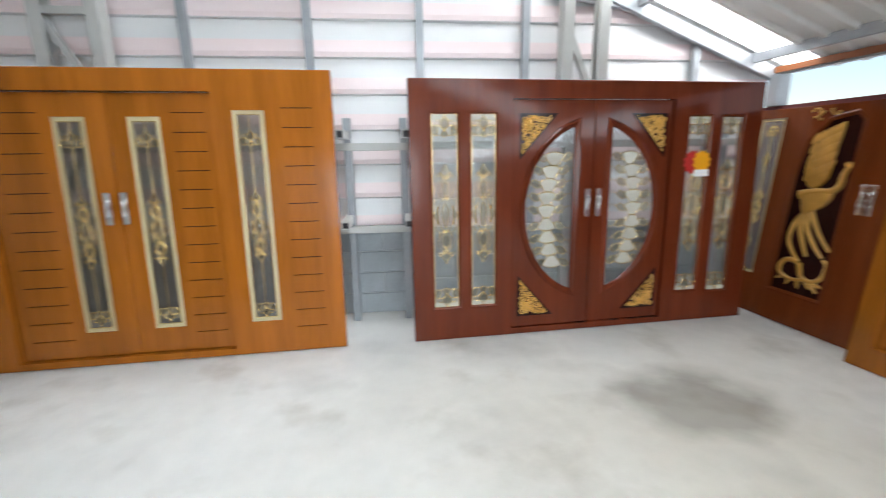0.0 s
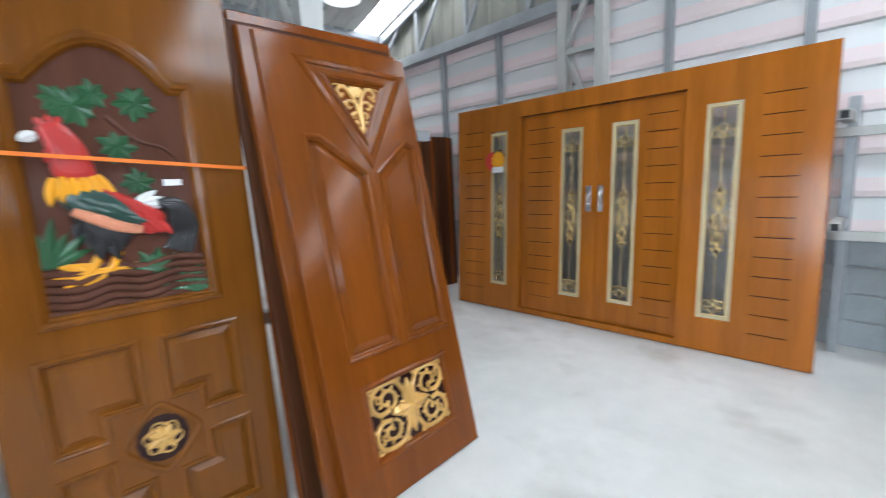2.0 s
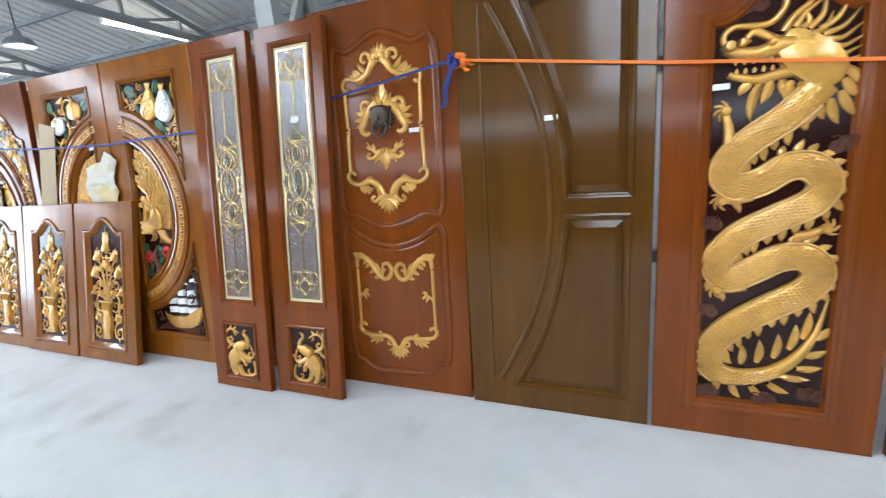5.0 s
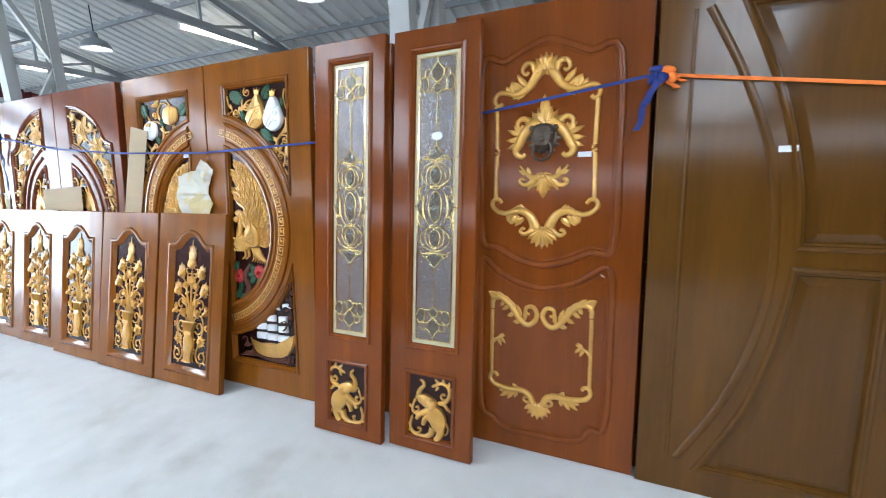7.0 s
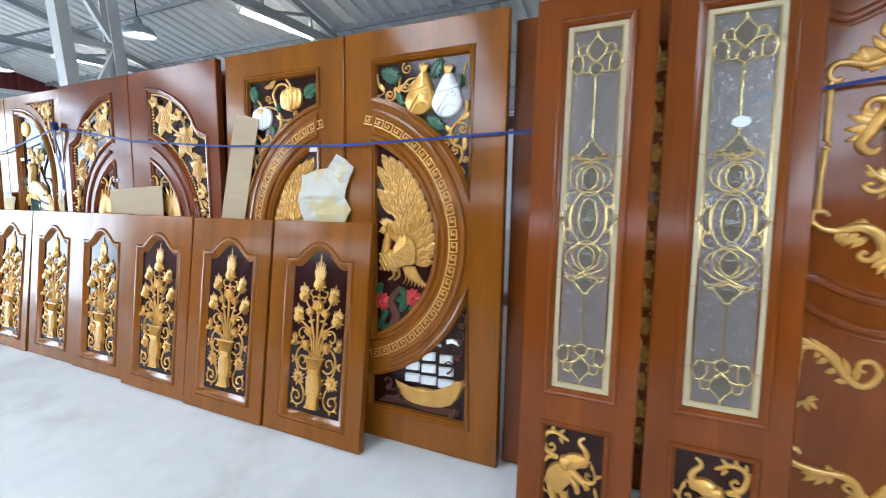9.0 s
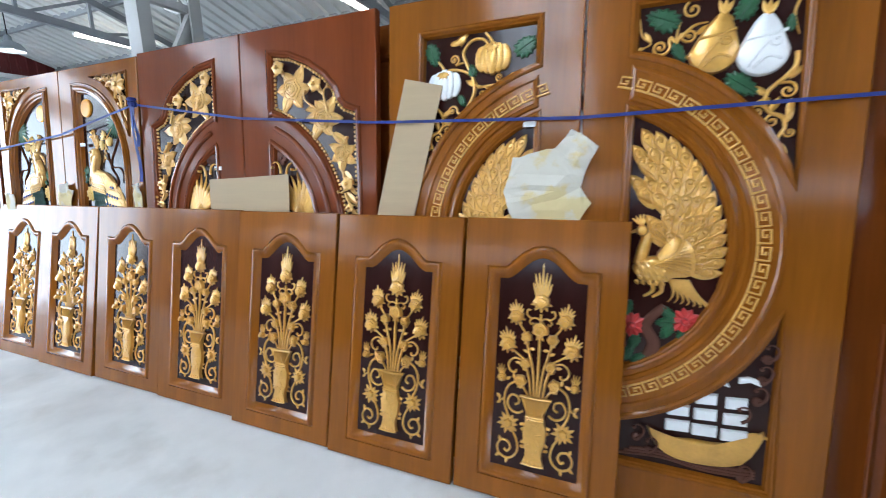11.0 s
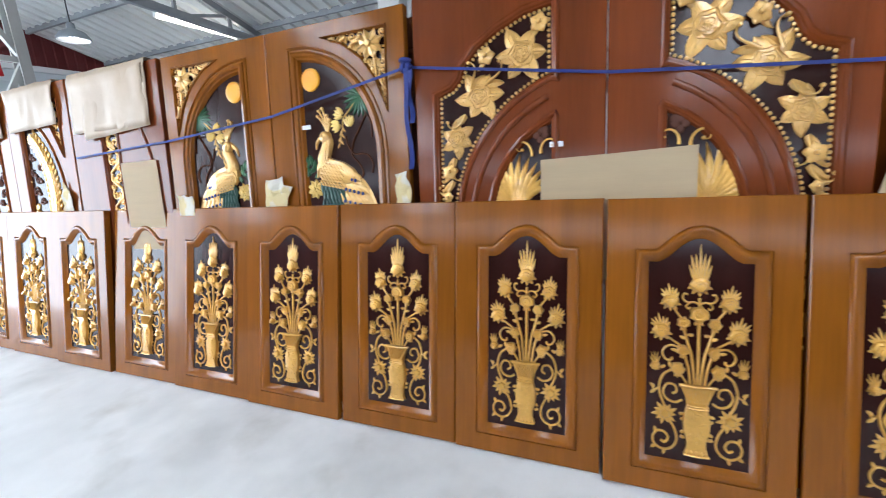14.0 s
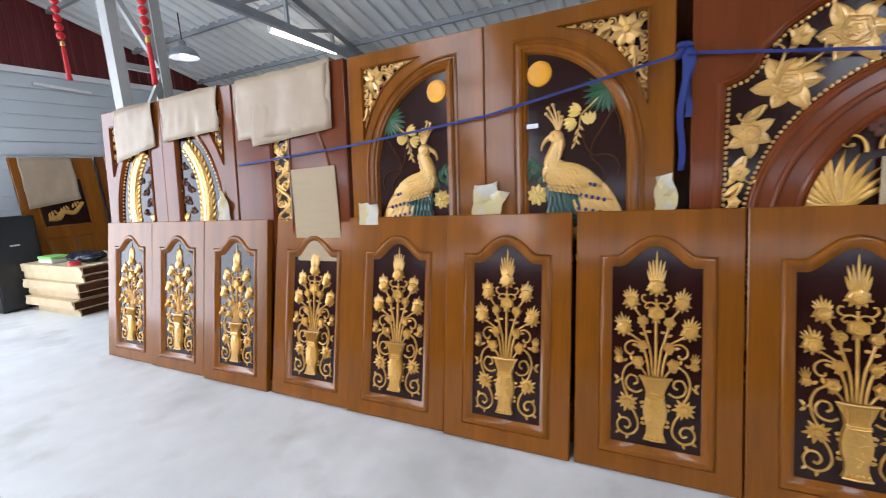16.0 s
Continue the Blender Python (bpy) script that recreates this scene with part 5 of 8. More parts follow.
def sidelight_door(m, w, flip_on, group="narrow doors"):
    hgt = 2.045
    g, p = rect(0.105, 0.53, w - 0.085, 1.945), rect(0.100, 0.070, w - 0.095, 0.395)
    th = door("glazed_door", m, w, hgt, W_RUSSET, "narrow russet teak door with leaded glass and a gold elephant", [g, p], group=group)
    part("moulding", moulding(g, 0.030, 0.008, 0.012), W_RUSSET, th)
    carved_field(th, p, W_RUSSET, None, 0.026, 0.014)
    u0, v0, u1, v1, edge, deep = 0.095, 0.52, w - 0.075, 1.955, 0.044, -0.012
    leaded(th, u0, v0, u1, v1, edge, [], deep, vert=False)
    c = (u0 + u1) / 2
    bm, bev = bmesh.new(), bmesh.new()
    leaded_knot(bm, bev, c, 1.212, 0.079, deep)
    leaded_fleur(bm, bev, c, 0.705, 0.072, 1, deep)
    leaded_fleur(bm, bev, c, 1.765, 0.072, -1, deep)
    for a, z in ((v0 + edge, 0.580), (0.727, 0.925), (1.498, 1.742), (1.890, v1 - edge)):
        stroke(bm, [(c, a), (c, (a + z) / 2), (c, z)], 0.005, 0.004, 2, base=deep)
    for z in (0.69, 0.98, 1.212, 1.44, 1.78):
        for a, e in ((u0, u0 + edge), (u1 - edge, u1)):
            stroke(bm, [(a, z), ((a + e) / 2, z), (e, z)], 0.004, 0.003, 1, base=deep)
    part("came", bm, BRASS, th, "polished brass cames")
    pieces("bevel", bev, G_BEVEL, th, "bevelled glass piece", False)
    bm = bmesh.new()
    elephant(bm, -0.014)
    turned(bm, w, flip_on)
    clip(bm, p)
    part("elephant", bm, GOLD, th, "gold carved elephant and tendrils")
    return th


m_side = lean(-0.655, -2.615, 8.0)
sidelight_door(m_side, 0.445, False)
bm = bmesh.new()
rings(bm, [(0.236 + 0.028 * math.cos(k * 0.3142), 1.545 + 0.019 * math.sin(k * 0.3142)) for k in range(20)], [(0, -0.008), (0, -0.0065)], cap=True)
ob = tagged(link("price_tag", bm, PAPER), "oval white paper price tag stuck on the leaded glass", "tag", "price tags")
ob.matrix_world = m_side
sidelight_door(lean(-0.622, -3.075, 8.0), 0.430, True)


def key_ring(bm, cu, cv, r0, r1, a0, a1, n, h, w=0.0085):
    """A Greek key along an arc: one square spiral a unit on a running base line."""
    def at(f, g):
        a = radians(a0 + (a1 - a0) * f / n)
        return cu + (r0 + (r1 - r0) * g) * math.cos(a), cv + (r0 + (r1 - r0) * g) * math.sin(a)
    for i in range(n):
        stroke(bm, [at(i + f, g) for f, g in ((0.10, 0.0), (0.10, 1.0), (0.86, 1.0), (0.86, 0.34), (0.44, 0.34), (0.44, 0.64), (0.62, 0.64))], w, h, 1)
        stroke(bm, [at(i + f, 0.0) for f in (0.02, 0.5, 0.98)], w, h, 1)


def ragged_leaf(bm, u, v, ang, length, wide, h, b):
    """A broad leaf with toothed edges and raised veins."""
    a = radians(ang)
    ca, sa = math.cos(a), math.sin(a)
    o = []
    for k in range(26):
        q = 2 * math.pi * k / 26
        s, d = math.cos(q), math.sin(q)
        f = 1.0 if k % 2 == 0 else 0.80
        x, y = length * 0.5 * s * f, wide * 0.5 * d * f * (1.0 - 0.25 * s)
        o.append((u + x * ca - y * sa, v + x * sa + y * ca))
    blob(bm, o, h, b)
    stroke(bm, [(u - length * 0.45 * ca, v - length * 0.45 * sa), (u + length * 0.40 * ca, v + length * 0.40 * sa)], 0.005, 0.004, 2, base=b + h * 0.93)
    for k in (-1, 1):
        for f in (-0.15, 0.12):
            x0, x1, y1 = length * f, length * (f + 0.16), k * wide * 0.30
            stroke(bm, [(u + x0 * ca, v + x0 * sa), (u + x1 * ca - y1 * sa, v + x1 * sa + y1 * ca)], 0.004, 0.003, 2, base=b + h * 0.80)


def plume(bm, u, v, a, length, b):
    """A tail feather with its root at u, v: a flat flame, a looped rim and an eye."""
    leaf(bm, u, v, a, length, 0.050, 0.010, 14, b)
    e = a + 3
    ca, sa = math.cos(radians(e)), math.sin(radians(e))
    cu, cw, r = u + length * 0.60 * ca, v + length * 0.60 * sa, 0.0165
    rim = [(u + length * 0.12 * ca, v + length * 0.12 * sa)]
    for q in range(-110, 111, 44):
        rim.append((cu + r * math.cos(radians(e + q)), cw + r * math.sin(radians(e + q))))
    rim.append(rim[0])
    stroke(bm, rim, 0.0048, 0.005, 2, base=b + 0.0085)
    disc(bm, cu, cw, 0.0072, 0.005, 8, b + 0.009)


def circle_door(m, left):
    """One leaf of the pair with the Greek-key ring round a golden peacock."""
    w = 0.857
    cv, ri, rp = 1.05, 0.53, 0.725
    inner = [(0.17, cv - math.sqrt(ri ** 2 - 0.17 ** 2))] + arc(0, cv, ri, ri, -69, 69, 16) + [(0.17, cv + math.sqrt(ri ** 2 - 0.17 ** 2))]
    upper = [(0.69, 1.93), (0.17, 1.93)] + arc(0, cv, rp, rp, 76.4, 17.5, 10)
    lower = arc(0, cv, rp, rp, -17.5, -78.0, 10) + [(0.15, 0.17), (0.70, 0.17)]
    outs = [flip(o if area2(o) > 0 else o[::-1], w, left) for o in (inner, upper, lower)]
    th = door("carved_door", m, w, H, W_HONEY, "honey teak door with a gold peacock inside a Greek-key ring", outs)
    for o in outs:
        carved_field(th, o, W_HONEY, None, 0.034, 0.020)
    b = -0.020
    bm = bmesh.new()
    ringo = arc(0, cv, 0.685, 0.685, -76, 76, 22) + arc(0, cv, 0.56, 0.56, 73, -73, 22)
    rings(bm, [(u, v) for u, v in ringo], [(0, -0.001), (-0.004, 0.010), (-0.016, 0.012), (-0.022, 0.006)], cap=True)
    part("ring_moulding", turned(bm, w, left), W_HONEY, th)
    bm = bmesh.new()
    key_ring(bm, 0, cv, 0.600, 0.638, -75, 78.5, 28, 0.0045)
    for v in bm.verts:
        v.co.y -= 0.006
    part("greek_key", turned(bm, w, left), GOLD, th, "gold Greek-key band")
    bm = bmesh.new()
    angs, reach = (-12, 8, 29, 46, 59, 73, 84, 92, 104, 112, 118), (0.18, 0.20, 0.22, 0.26, 0.29, 0.36, 0.43, 0.48, 0.53, 0.38, 0.27)
    for r in range(8):
        a = -10.0 + (3.5 if r % 2 else 0)
        while a < 118:
            q = float(np.interp(a, angs, reach)) - 0.056 * r
            if q > 0.10:
                h0 = a + float(np.interp(a, (0, 60, 118), (6, 2, 12)))
                long = min(0.105, q * 0.62)
                plume(bm, 0.33 + q * math.cos(radians(a)) - long * math.cos(radians(h0)), 0.98 + q * math.sin(radians(a)) - long * math.sin(radians(h0)), h0, long, b + 0.0030 * r)
            a += math.degrees(0.046 / max(0.13, q))
    for k in range(13):
        stroke(bm, [(0.27 + 0.008 * k, 0.975 + 0.004 * k), (0.33 + 0.004 * k, 0.965 + 0.009 * k), (0.40 + 0.003 * k - 0.0006 * k * k, 0.945 + 0.0135 * k)], 0.0055, 0.005, 3, base=b + 0.038)
    blob(bm, smooth_path([(0.30, 0.93), (0.36, 0.93), (0.42, 0.95), (0.41, 1.05), (0.35, 1.09), (0.31, 1.05), (0.285, 1.0)], 2, True), 0.036, b)
    for k in range(8):
        stroke(bm, [(0.34 + 0.008 * k, 0.925), (0.355 + 0.012 * k, 0.885 - 0.003 * k), (0.352 + 0.019 * k, 0.855 - 0.004 * k), (0.338 + 0.021 * k, 0.835 - 0.002 * k)], taper(0.016, 0.15), 0.016, 4, base=b)
    blob(bm, smooth_path([(0.24, 0.99), (0.28, 1.01), (0.33, 0.99), (0.36, 0.95), (0.33, 0.915), (0.27, 0.905), (0.225, 0.93), (0.208, 0.965)], 3, True), 0.040, b)
    stroke(bm, [(0.235, 0.975), (0.243, 1.03), (0.252, 1.075), (0.242, 1.10)], taper(0.05, 0.7), 0.036, base=b)
    disc(bm, 0.236, 1.104, 0.022, 0.036, 10, b)
    leaf(bm, 0.224, 1.104, 195, 0.032, 0.014, 0.03, 20, b)
    for k in range(5):
        leaf(bm, 0.236, 1.12, 70 + 18 * k, 0.048, 0.009, 0.024, 0, b)
    for u in (0.28, 0.31):
        stroke(bm, [(u, 0.91), (u + 0.005, 0.875), (u - 0.025, 0.85)], taper(0.020, 0.5), 0.016, base=b)
    for r in range(5):
        for k in range(5):
            leaf(bm, 0.222 + 0.022 * k + 0.010 * (r % 2), 0.99 - 0.018 * r, -60, 0.022, 0.016, 0.006, 0, b + 0.036)
    part("peacock", turned(bm, w, left), GOLD, th, "gold carved peacock")
    bm = bmesh.new()
    for u, v in ((0.22, 0.735), (0.40, 0.769)):
        flower(bm, u, v, 0.052, 11, 0.024, 0, 0.9)
    for v in bm.verts:
        v.co.y += 0.018
    part("red_flowers", turned(bm, w, left), RED, th, "red painted flowers")
    bm = bmesh.new()
    for u, v, a in ((0.335, 0.756, 190), (0.342, 0.792, 130), (0.342, 0.722, 240), (0.40, 0.70, 290), (0.20, 0.80, 70), (0.23, 0.665, 250), (0.21, 0.62, 60), (0.25, 0.60, 40)):
        ragged_leaf(bm, u, v, a, 0.075, 0.045, 0.014, b)
    upper_leaves = ((0.225, 1.835, 150, 0.11, 0.085), (0.64, 1.845, 250, 0.11, 0.07), (0.455, 1.76, 80, 0.06, 0.04), (0.64, 1.60, 280, 0.07, 0.04), (0.50, 1.64, 240, 0.06, 0.035)) if left else (
        (0.262, 1.862, 155, 0.13, 0.085), (0.318, 1.742, 300, 0.085, 0.04), (0.515, 1.615, 325, 0.13, 0.07), (0.515, 1.868, 60, 0.10, 0.07), (0.64, 1.80, 90, 0.06, 0.03))
    for u, v, a, ln, wd in upper_leaves:
        ragged_leaf(bm, u, v, a, ln, wd, 0.014, b)
    part("green_leaves", turned(bm, w, left), GREEN, th, "green painted leaves")
    bm = bmesh.new()
    stroke(bm, [(0.26, 0.56), (0.30, 0.66), (0.27, 0.74), (0.33, 0.82)], taper(0.06, 0.5), 0.016, base=b)
    for u, v in ((0.60, 0.42), (0.645, 0.50), (0.655, 0.58), (0.665, 0.66), (0.31, 0.235), (0.26, 0.28), (0.62, 0.20)):
        scroll(bm, u, v, 20, 0.10, 3, 12, 0.012, 0.012, 10)
        disc(bm, u, v, 0.018, 0.012, 9, b)
    for k in range(3):
        stroke(bm, [(0.20 + 0.02 * k, 0.20 + 0.014 * k), (0.35, 0.215 + 0.012 * k), (0.5, 0.20 + 0.012 * k), (0.66, 0.21 + 0.012 * k)], 0.012, 0.008, base=b)
    part("waves_and_clouds", turned(bm, w, left), wood_field, th, "brown carved waves and clouds")
    # ship
    bm = bmesh.new()
    blob(bm, smooth_path([(0.295, 0.335), (0.33, 0.30), (0.45, 0.315), (0.58, 0.325), (0.675, 0.395), (0.67, 0.34), (0.62, 0.255), (0.52, 0.225), (0.40, 0.225), (0.33, 0.26)], 2, True), 0.022, b)
    stroke(bm, [(0.60, 0.34), (0.64, 0.375), (0.685, 0.37)], 0.012, 0.02, base=b)
    part("hull", turned(bm, w, left), GOLD, th, "gold ship hull")
    bm = bmesh.new()
    for u, tp in ((0.40, 0.47), (0.49, 0.54), (0.585, 0.56)):
        for k in range(3 if u > 0.45 else 2):
            v = 0.335 + 0.062 * k
            s = 0.042 - 0.004 * k
            blob(bm, [(u - s, v), (u + s, v + 0.006), (u + s, v + 0.048), (u - s, v + 0.042)], 0.018, b, 0.85)
        blob(bm, [(u, tp), (u + 0.035, tp + 0.012), (u + 0.07, tp), (u + 0.06, tp + 0.022), (u + 0.03, tp + 0.03), (u, tp + 0.022)], 0.016, b)
    part("sails", turned(bm, w, left), SILVER, th, "silver sails and pennants")
    # fruit
    gold, silver = bmesh.new(), bmesh.new()
    if left:
        for bmx, u, v, r in ((gold, 0.365, 1.803, 0.078), (silver, 0.583, 1.712, 0.076)):
            for k in (-2, 2, -1, 1, 0):
                disc(bmx, u + k * r * 0.31, v, r * 0.38, 0.026 - abs(k) * 0.005, 14, b, r * (0.90 - 0.10 * abs(k)))
            for k in range(5):
                leaf(gold, u, v + r * 0.62, 200 + 35 * k, r * 0.42, r * 0.2, 0.008, 0, b + 0.022)
            stroke(gold, [(u, v + r * 0.6), (u + 0.01, v + r), (u + 0.035, v + r + 0.03)], taper(0.016, 0.6), 0.026, base=b)
        stroke(gold, [(0.56, 1.54), (0.49, 1.59), (0.448, 1.66), (0.448, 1.72), (0.48, 1.79), (0.497, 1.84), (0.46, 1.885), (0.41, 1.885), (0.385, 1.86)], taper(0.019, 0.6), 0.016, base=b)
        stroke(gold, [(0.452, 1.74), (0.50, 1.765), (0.555, 1.775), (0.578, 1.765)], taper(0.014, 0.7), 0.014, base=b)
        stroke(gold, [(0.43, 1.69), (0.37, 1.695), (0.32, 1.70), (0.28, 1.735), (0.25, 1.73), (0.215, 1.757)], taper(0.012, 0.4), 0.012, base=b)
        curl(gold, 0.405, 1.665, 0.028, 80, 1.2, 0.010, 0.012, [(0.44, 1.70)], b)
        curl(gold, 0.335, 1.725, 0.017, -90, 1.2, 0.008, 0.010, None, b)
        curl(gold, 0.540, 1.815, 0.024, 250, -1.2, 0.010, 0.012, [(0.495, 1.80)], b)
        for u, v, a in ((0.43, 1.70, 20), (0.53, 1.885, 150), (0.515, 1.87, 120), (0.555, 1.88, 170)):
            leaf(gold, u, v, a, 0.06, 0.026, 0.014, 10, b)
        curl(gold, 0.545, 1.60, 0.025, 200, -1.1, 0.010, 0.012, [(0.50, 1.585)], b)
    else:
        for bmx, u, v, lean_by in ((gold, 0.425, 1.735, 0.022), (silver, 0.568, 1.715, 0.004)):
            o = []
            for k in range(28):
                q = 2 * math.pi * k / 28
                y = math.sin(q)
                o.append((u + 0.078 * math.cos(q) * (1.0 if y < 0 else 1 - 0.42 * y ** 0.8) + lean_by * max(0, y), v + (0.078 * y if y < 0 else 0.130 * y)))
            blob(bmx, o, 0.028, b, 0.80)
            for k in range(6):
                leaf(gold, u + lean_by, v + 0.112, 60 + 12 * k - 150 * (k % 2), 0.035 + 0.02 * (k % 2 == 0), 0.018, 0.012, 0, b + 0.014)
            stroke(bmx, [(u - 0.052, v + 0.04), (u - 0.01, v + 0.045), (u + 0.025, v + 0.05), (u + 0.06, v + 0.062)], 0.011, 0.008, base=b + 0.022)
            curl(bmx, u + 0.035, v + 0.03, 0.022, 180, 0.8, 0.008, 0.006, [(u - 0.045, v - 0.05), (u - 0.02, v - 0.01)], b + 0.025)
            stroke(bmx, [(u - 0.03, v - 0.055), (u + 0.01, v - 0.02), (u + 0.05, v - 0.03)], 0.009, 0.006, base=b + 0.024)
        stroke(gold, [(0.354, 1.723), (0.324, 1.736), (0.309, 1.78), (0.311, 1.82), (0.318, 1.85)], taper(0.014, 0.5), 0.014, base=b)
        stroke(gold, [(0.183, 1.875), (0.197, 1.814), (0.225, 1.785), (0.185, 1.766)], taper(0.010, 0.6), 0.012, base=b)
        curl(gold, 0.258, 1.768, 0.032, 30, -1.5, 0.012, 0.012, [(0.309, 1.775), (0.29, 1.80)], b)
        curl(gold, 0.348, 1.800, 0.027, 160, 1.3, 0.010, 0.012, [(0.312, 1.78)], b)
        stroke(gold, [(0.318, 1.79), (0.36, 1.83), (0.403, 1.837)], taper(0.016, 0.3), 0.012, base=b)
        curl(gold, 0.355, 1.885, 0.030, 120, 1.2, 0.010, 0.012, None, b)
        stroke(gold, [(0.660, 1.875), (0.648, 1.83), (0.665, 1.761)], taper(0.012, 0.4), 0.012, base=b)
        for u, v, a in ((0.20, 1.772, 200), (0.225, 1.79, 120), (0.37, 1.80, 40)):
            leaf(gold, u, v, a, 0.045, 0.018, 0.012, 0, b)
    stroke(gold, [(0.665, 1.709), (0.664, 1.665), (0.641, 1.632), (0.613, 1.607), (0.591, 1.582), (0.587, 1.546), (0.604, 1.517), (0.64, 1.50), (0.650, 1.465)], taper(0.017, 0.8), 0.015, base=b)
    curl(gold, 0.648, 1.585, 0.028, 110, -1.3, 0.010, 0.012, [(0.615, 1.61)], b)
    curl(gold, 0.568, 1.522, 0.022, 90, 1.2, 0.010, 0.012, [(0.60, 1.53)], b)
    curl(gold, 0.612, 1.487, 0.024, 40, 1.3, 0.010, 0.012, [(0.645, 1.495)], b)
    curl(gold, 0.663, 1.449, 0.018, 170, 1.2, 0.009, 0.012, None, b)
    stroke(gold, [(0.650, 1.465), (0.632, 1.425), (0.655, 1.395), (0.662, 1.36), (0.673, 1.33)], taper(0.014, 0.3), 0.012, base=b)
    for u, v, a in ((0.645, 1.625, 40), (0.60, 1.56, 200), (0.605, 1.52, 60), (0.655, 1.505, 80), (0.645, 1.48, 60), (0.59, 1.575, 140)):
        leaf(gold, u, v, a, 0.055, 0.024, 0.014, 10, b)
    for bmx, nm, mt in ((gold, "gilded_fruit", GOLD), (silver, "silver_fruit", SILVER)):
        for v in bmx.verts:
            v.co.y = min(v.co.y + 0.0, 0.019)
        clip(bmx, upper)
        part(nm, turned(bmx, w, left), mt, th)


circle_door(lean(-0.83, -4.08, 5.4), False)
circle_door(lean(-0.83, -4.945, 5.4), True)


def lily(bm, u, v, r, turn, h, b):
    """An open flower: broad folded petals round a ruffled trumpet."""
    for k in range(6):
        a = turn + 60 * k
        d = 1.0 + 0.12 * math.sin(k * 2.3 + turn)
        leaf(bm, u, v, a, r * d, r * 0.60, h * 0.55, 14, b + 0.002 * (k % 2))
        for q in (-11, 0, 11):
            stroke(bm, [(u + f * r * d * math.cos(radians(a + 9 * f + q)), v + f * r * d * math.sin(radians(a + 9 * f + q))) for f in (0.45, 0.62, 0.84 - 0.010 * abs(q))], taper(0.0055, 0.3), 0.0035, 3, base=b + h * (0.48 if q == 0 else 0.32))
    for q, (f, z) in enumerate(((0.50, 0.62), (0.34, 0.78), (0.20, 0.92))):
        o = [(u + r * f * (0.90 + 0.13 * math.cos(5 * k * 0.2856 + q)) * math.cos(k * 0.2856), v + r * f * (0.90 + 0.13 * math.cos(5 * k * 0.2856 + q)) * math.sin(k * 0.2856)) for k in range(22)]
        blob(bm, o, h * z, b, 0.86)
        stroke(bm, o[::2], 0.0055, 0.005, 2, True, b + h * (z - 0.10))
    for k in range(5):
        leaf(bm, u, v, turn + 72 * k, r * 0.16, r * 0.09, h * 0.3, 0, b + h * 0.85)


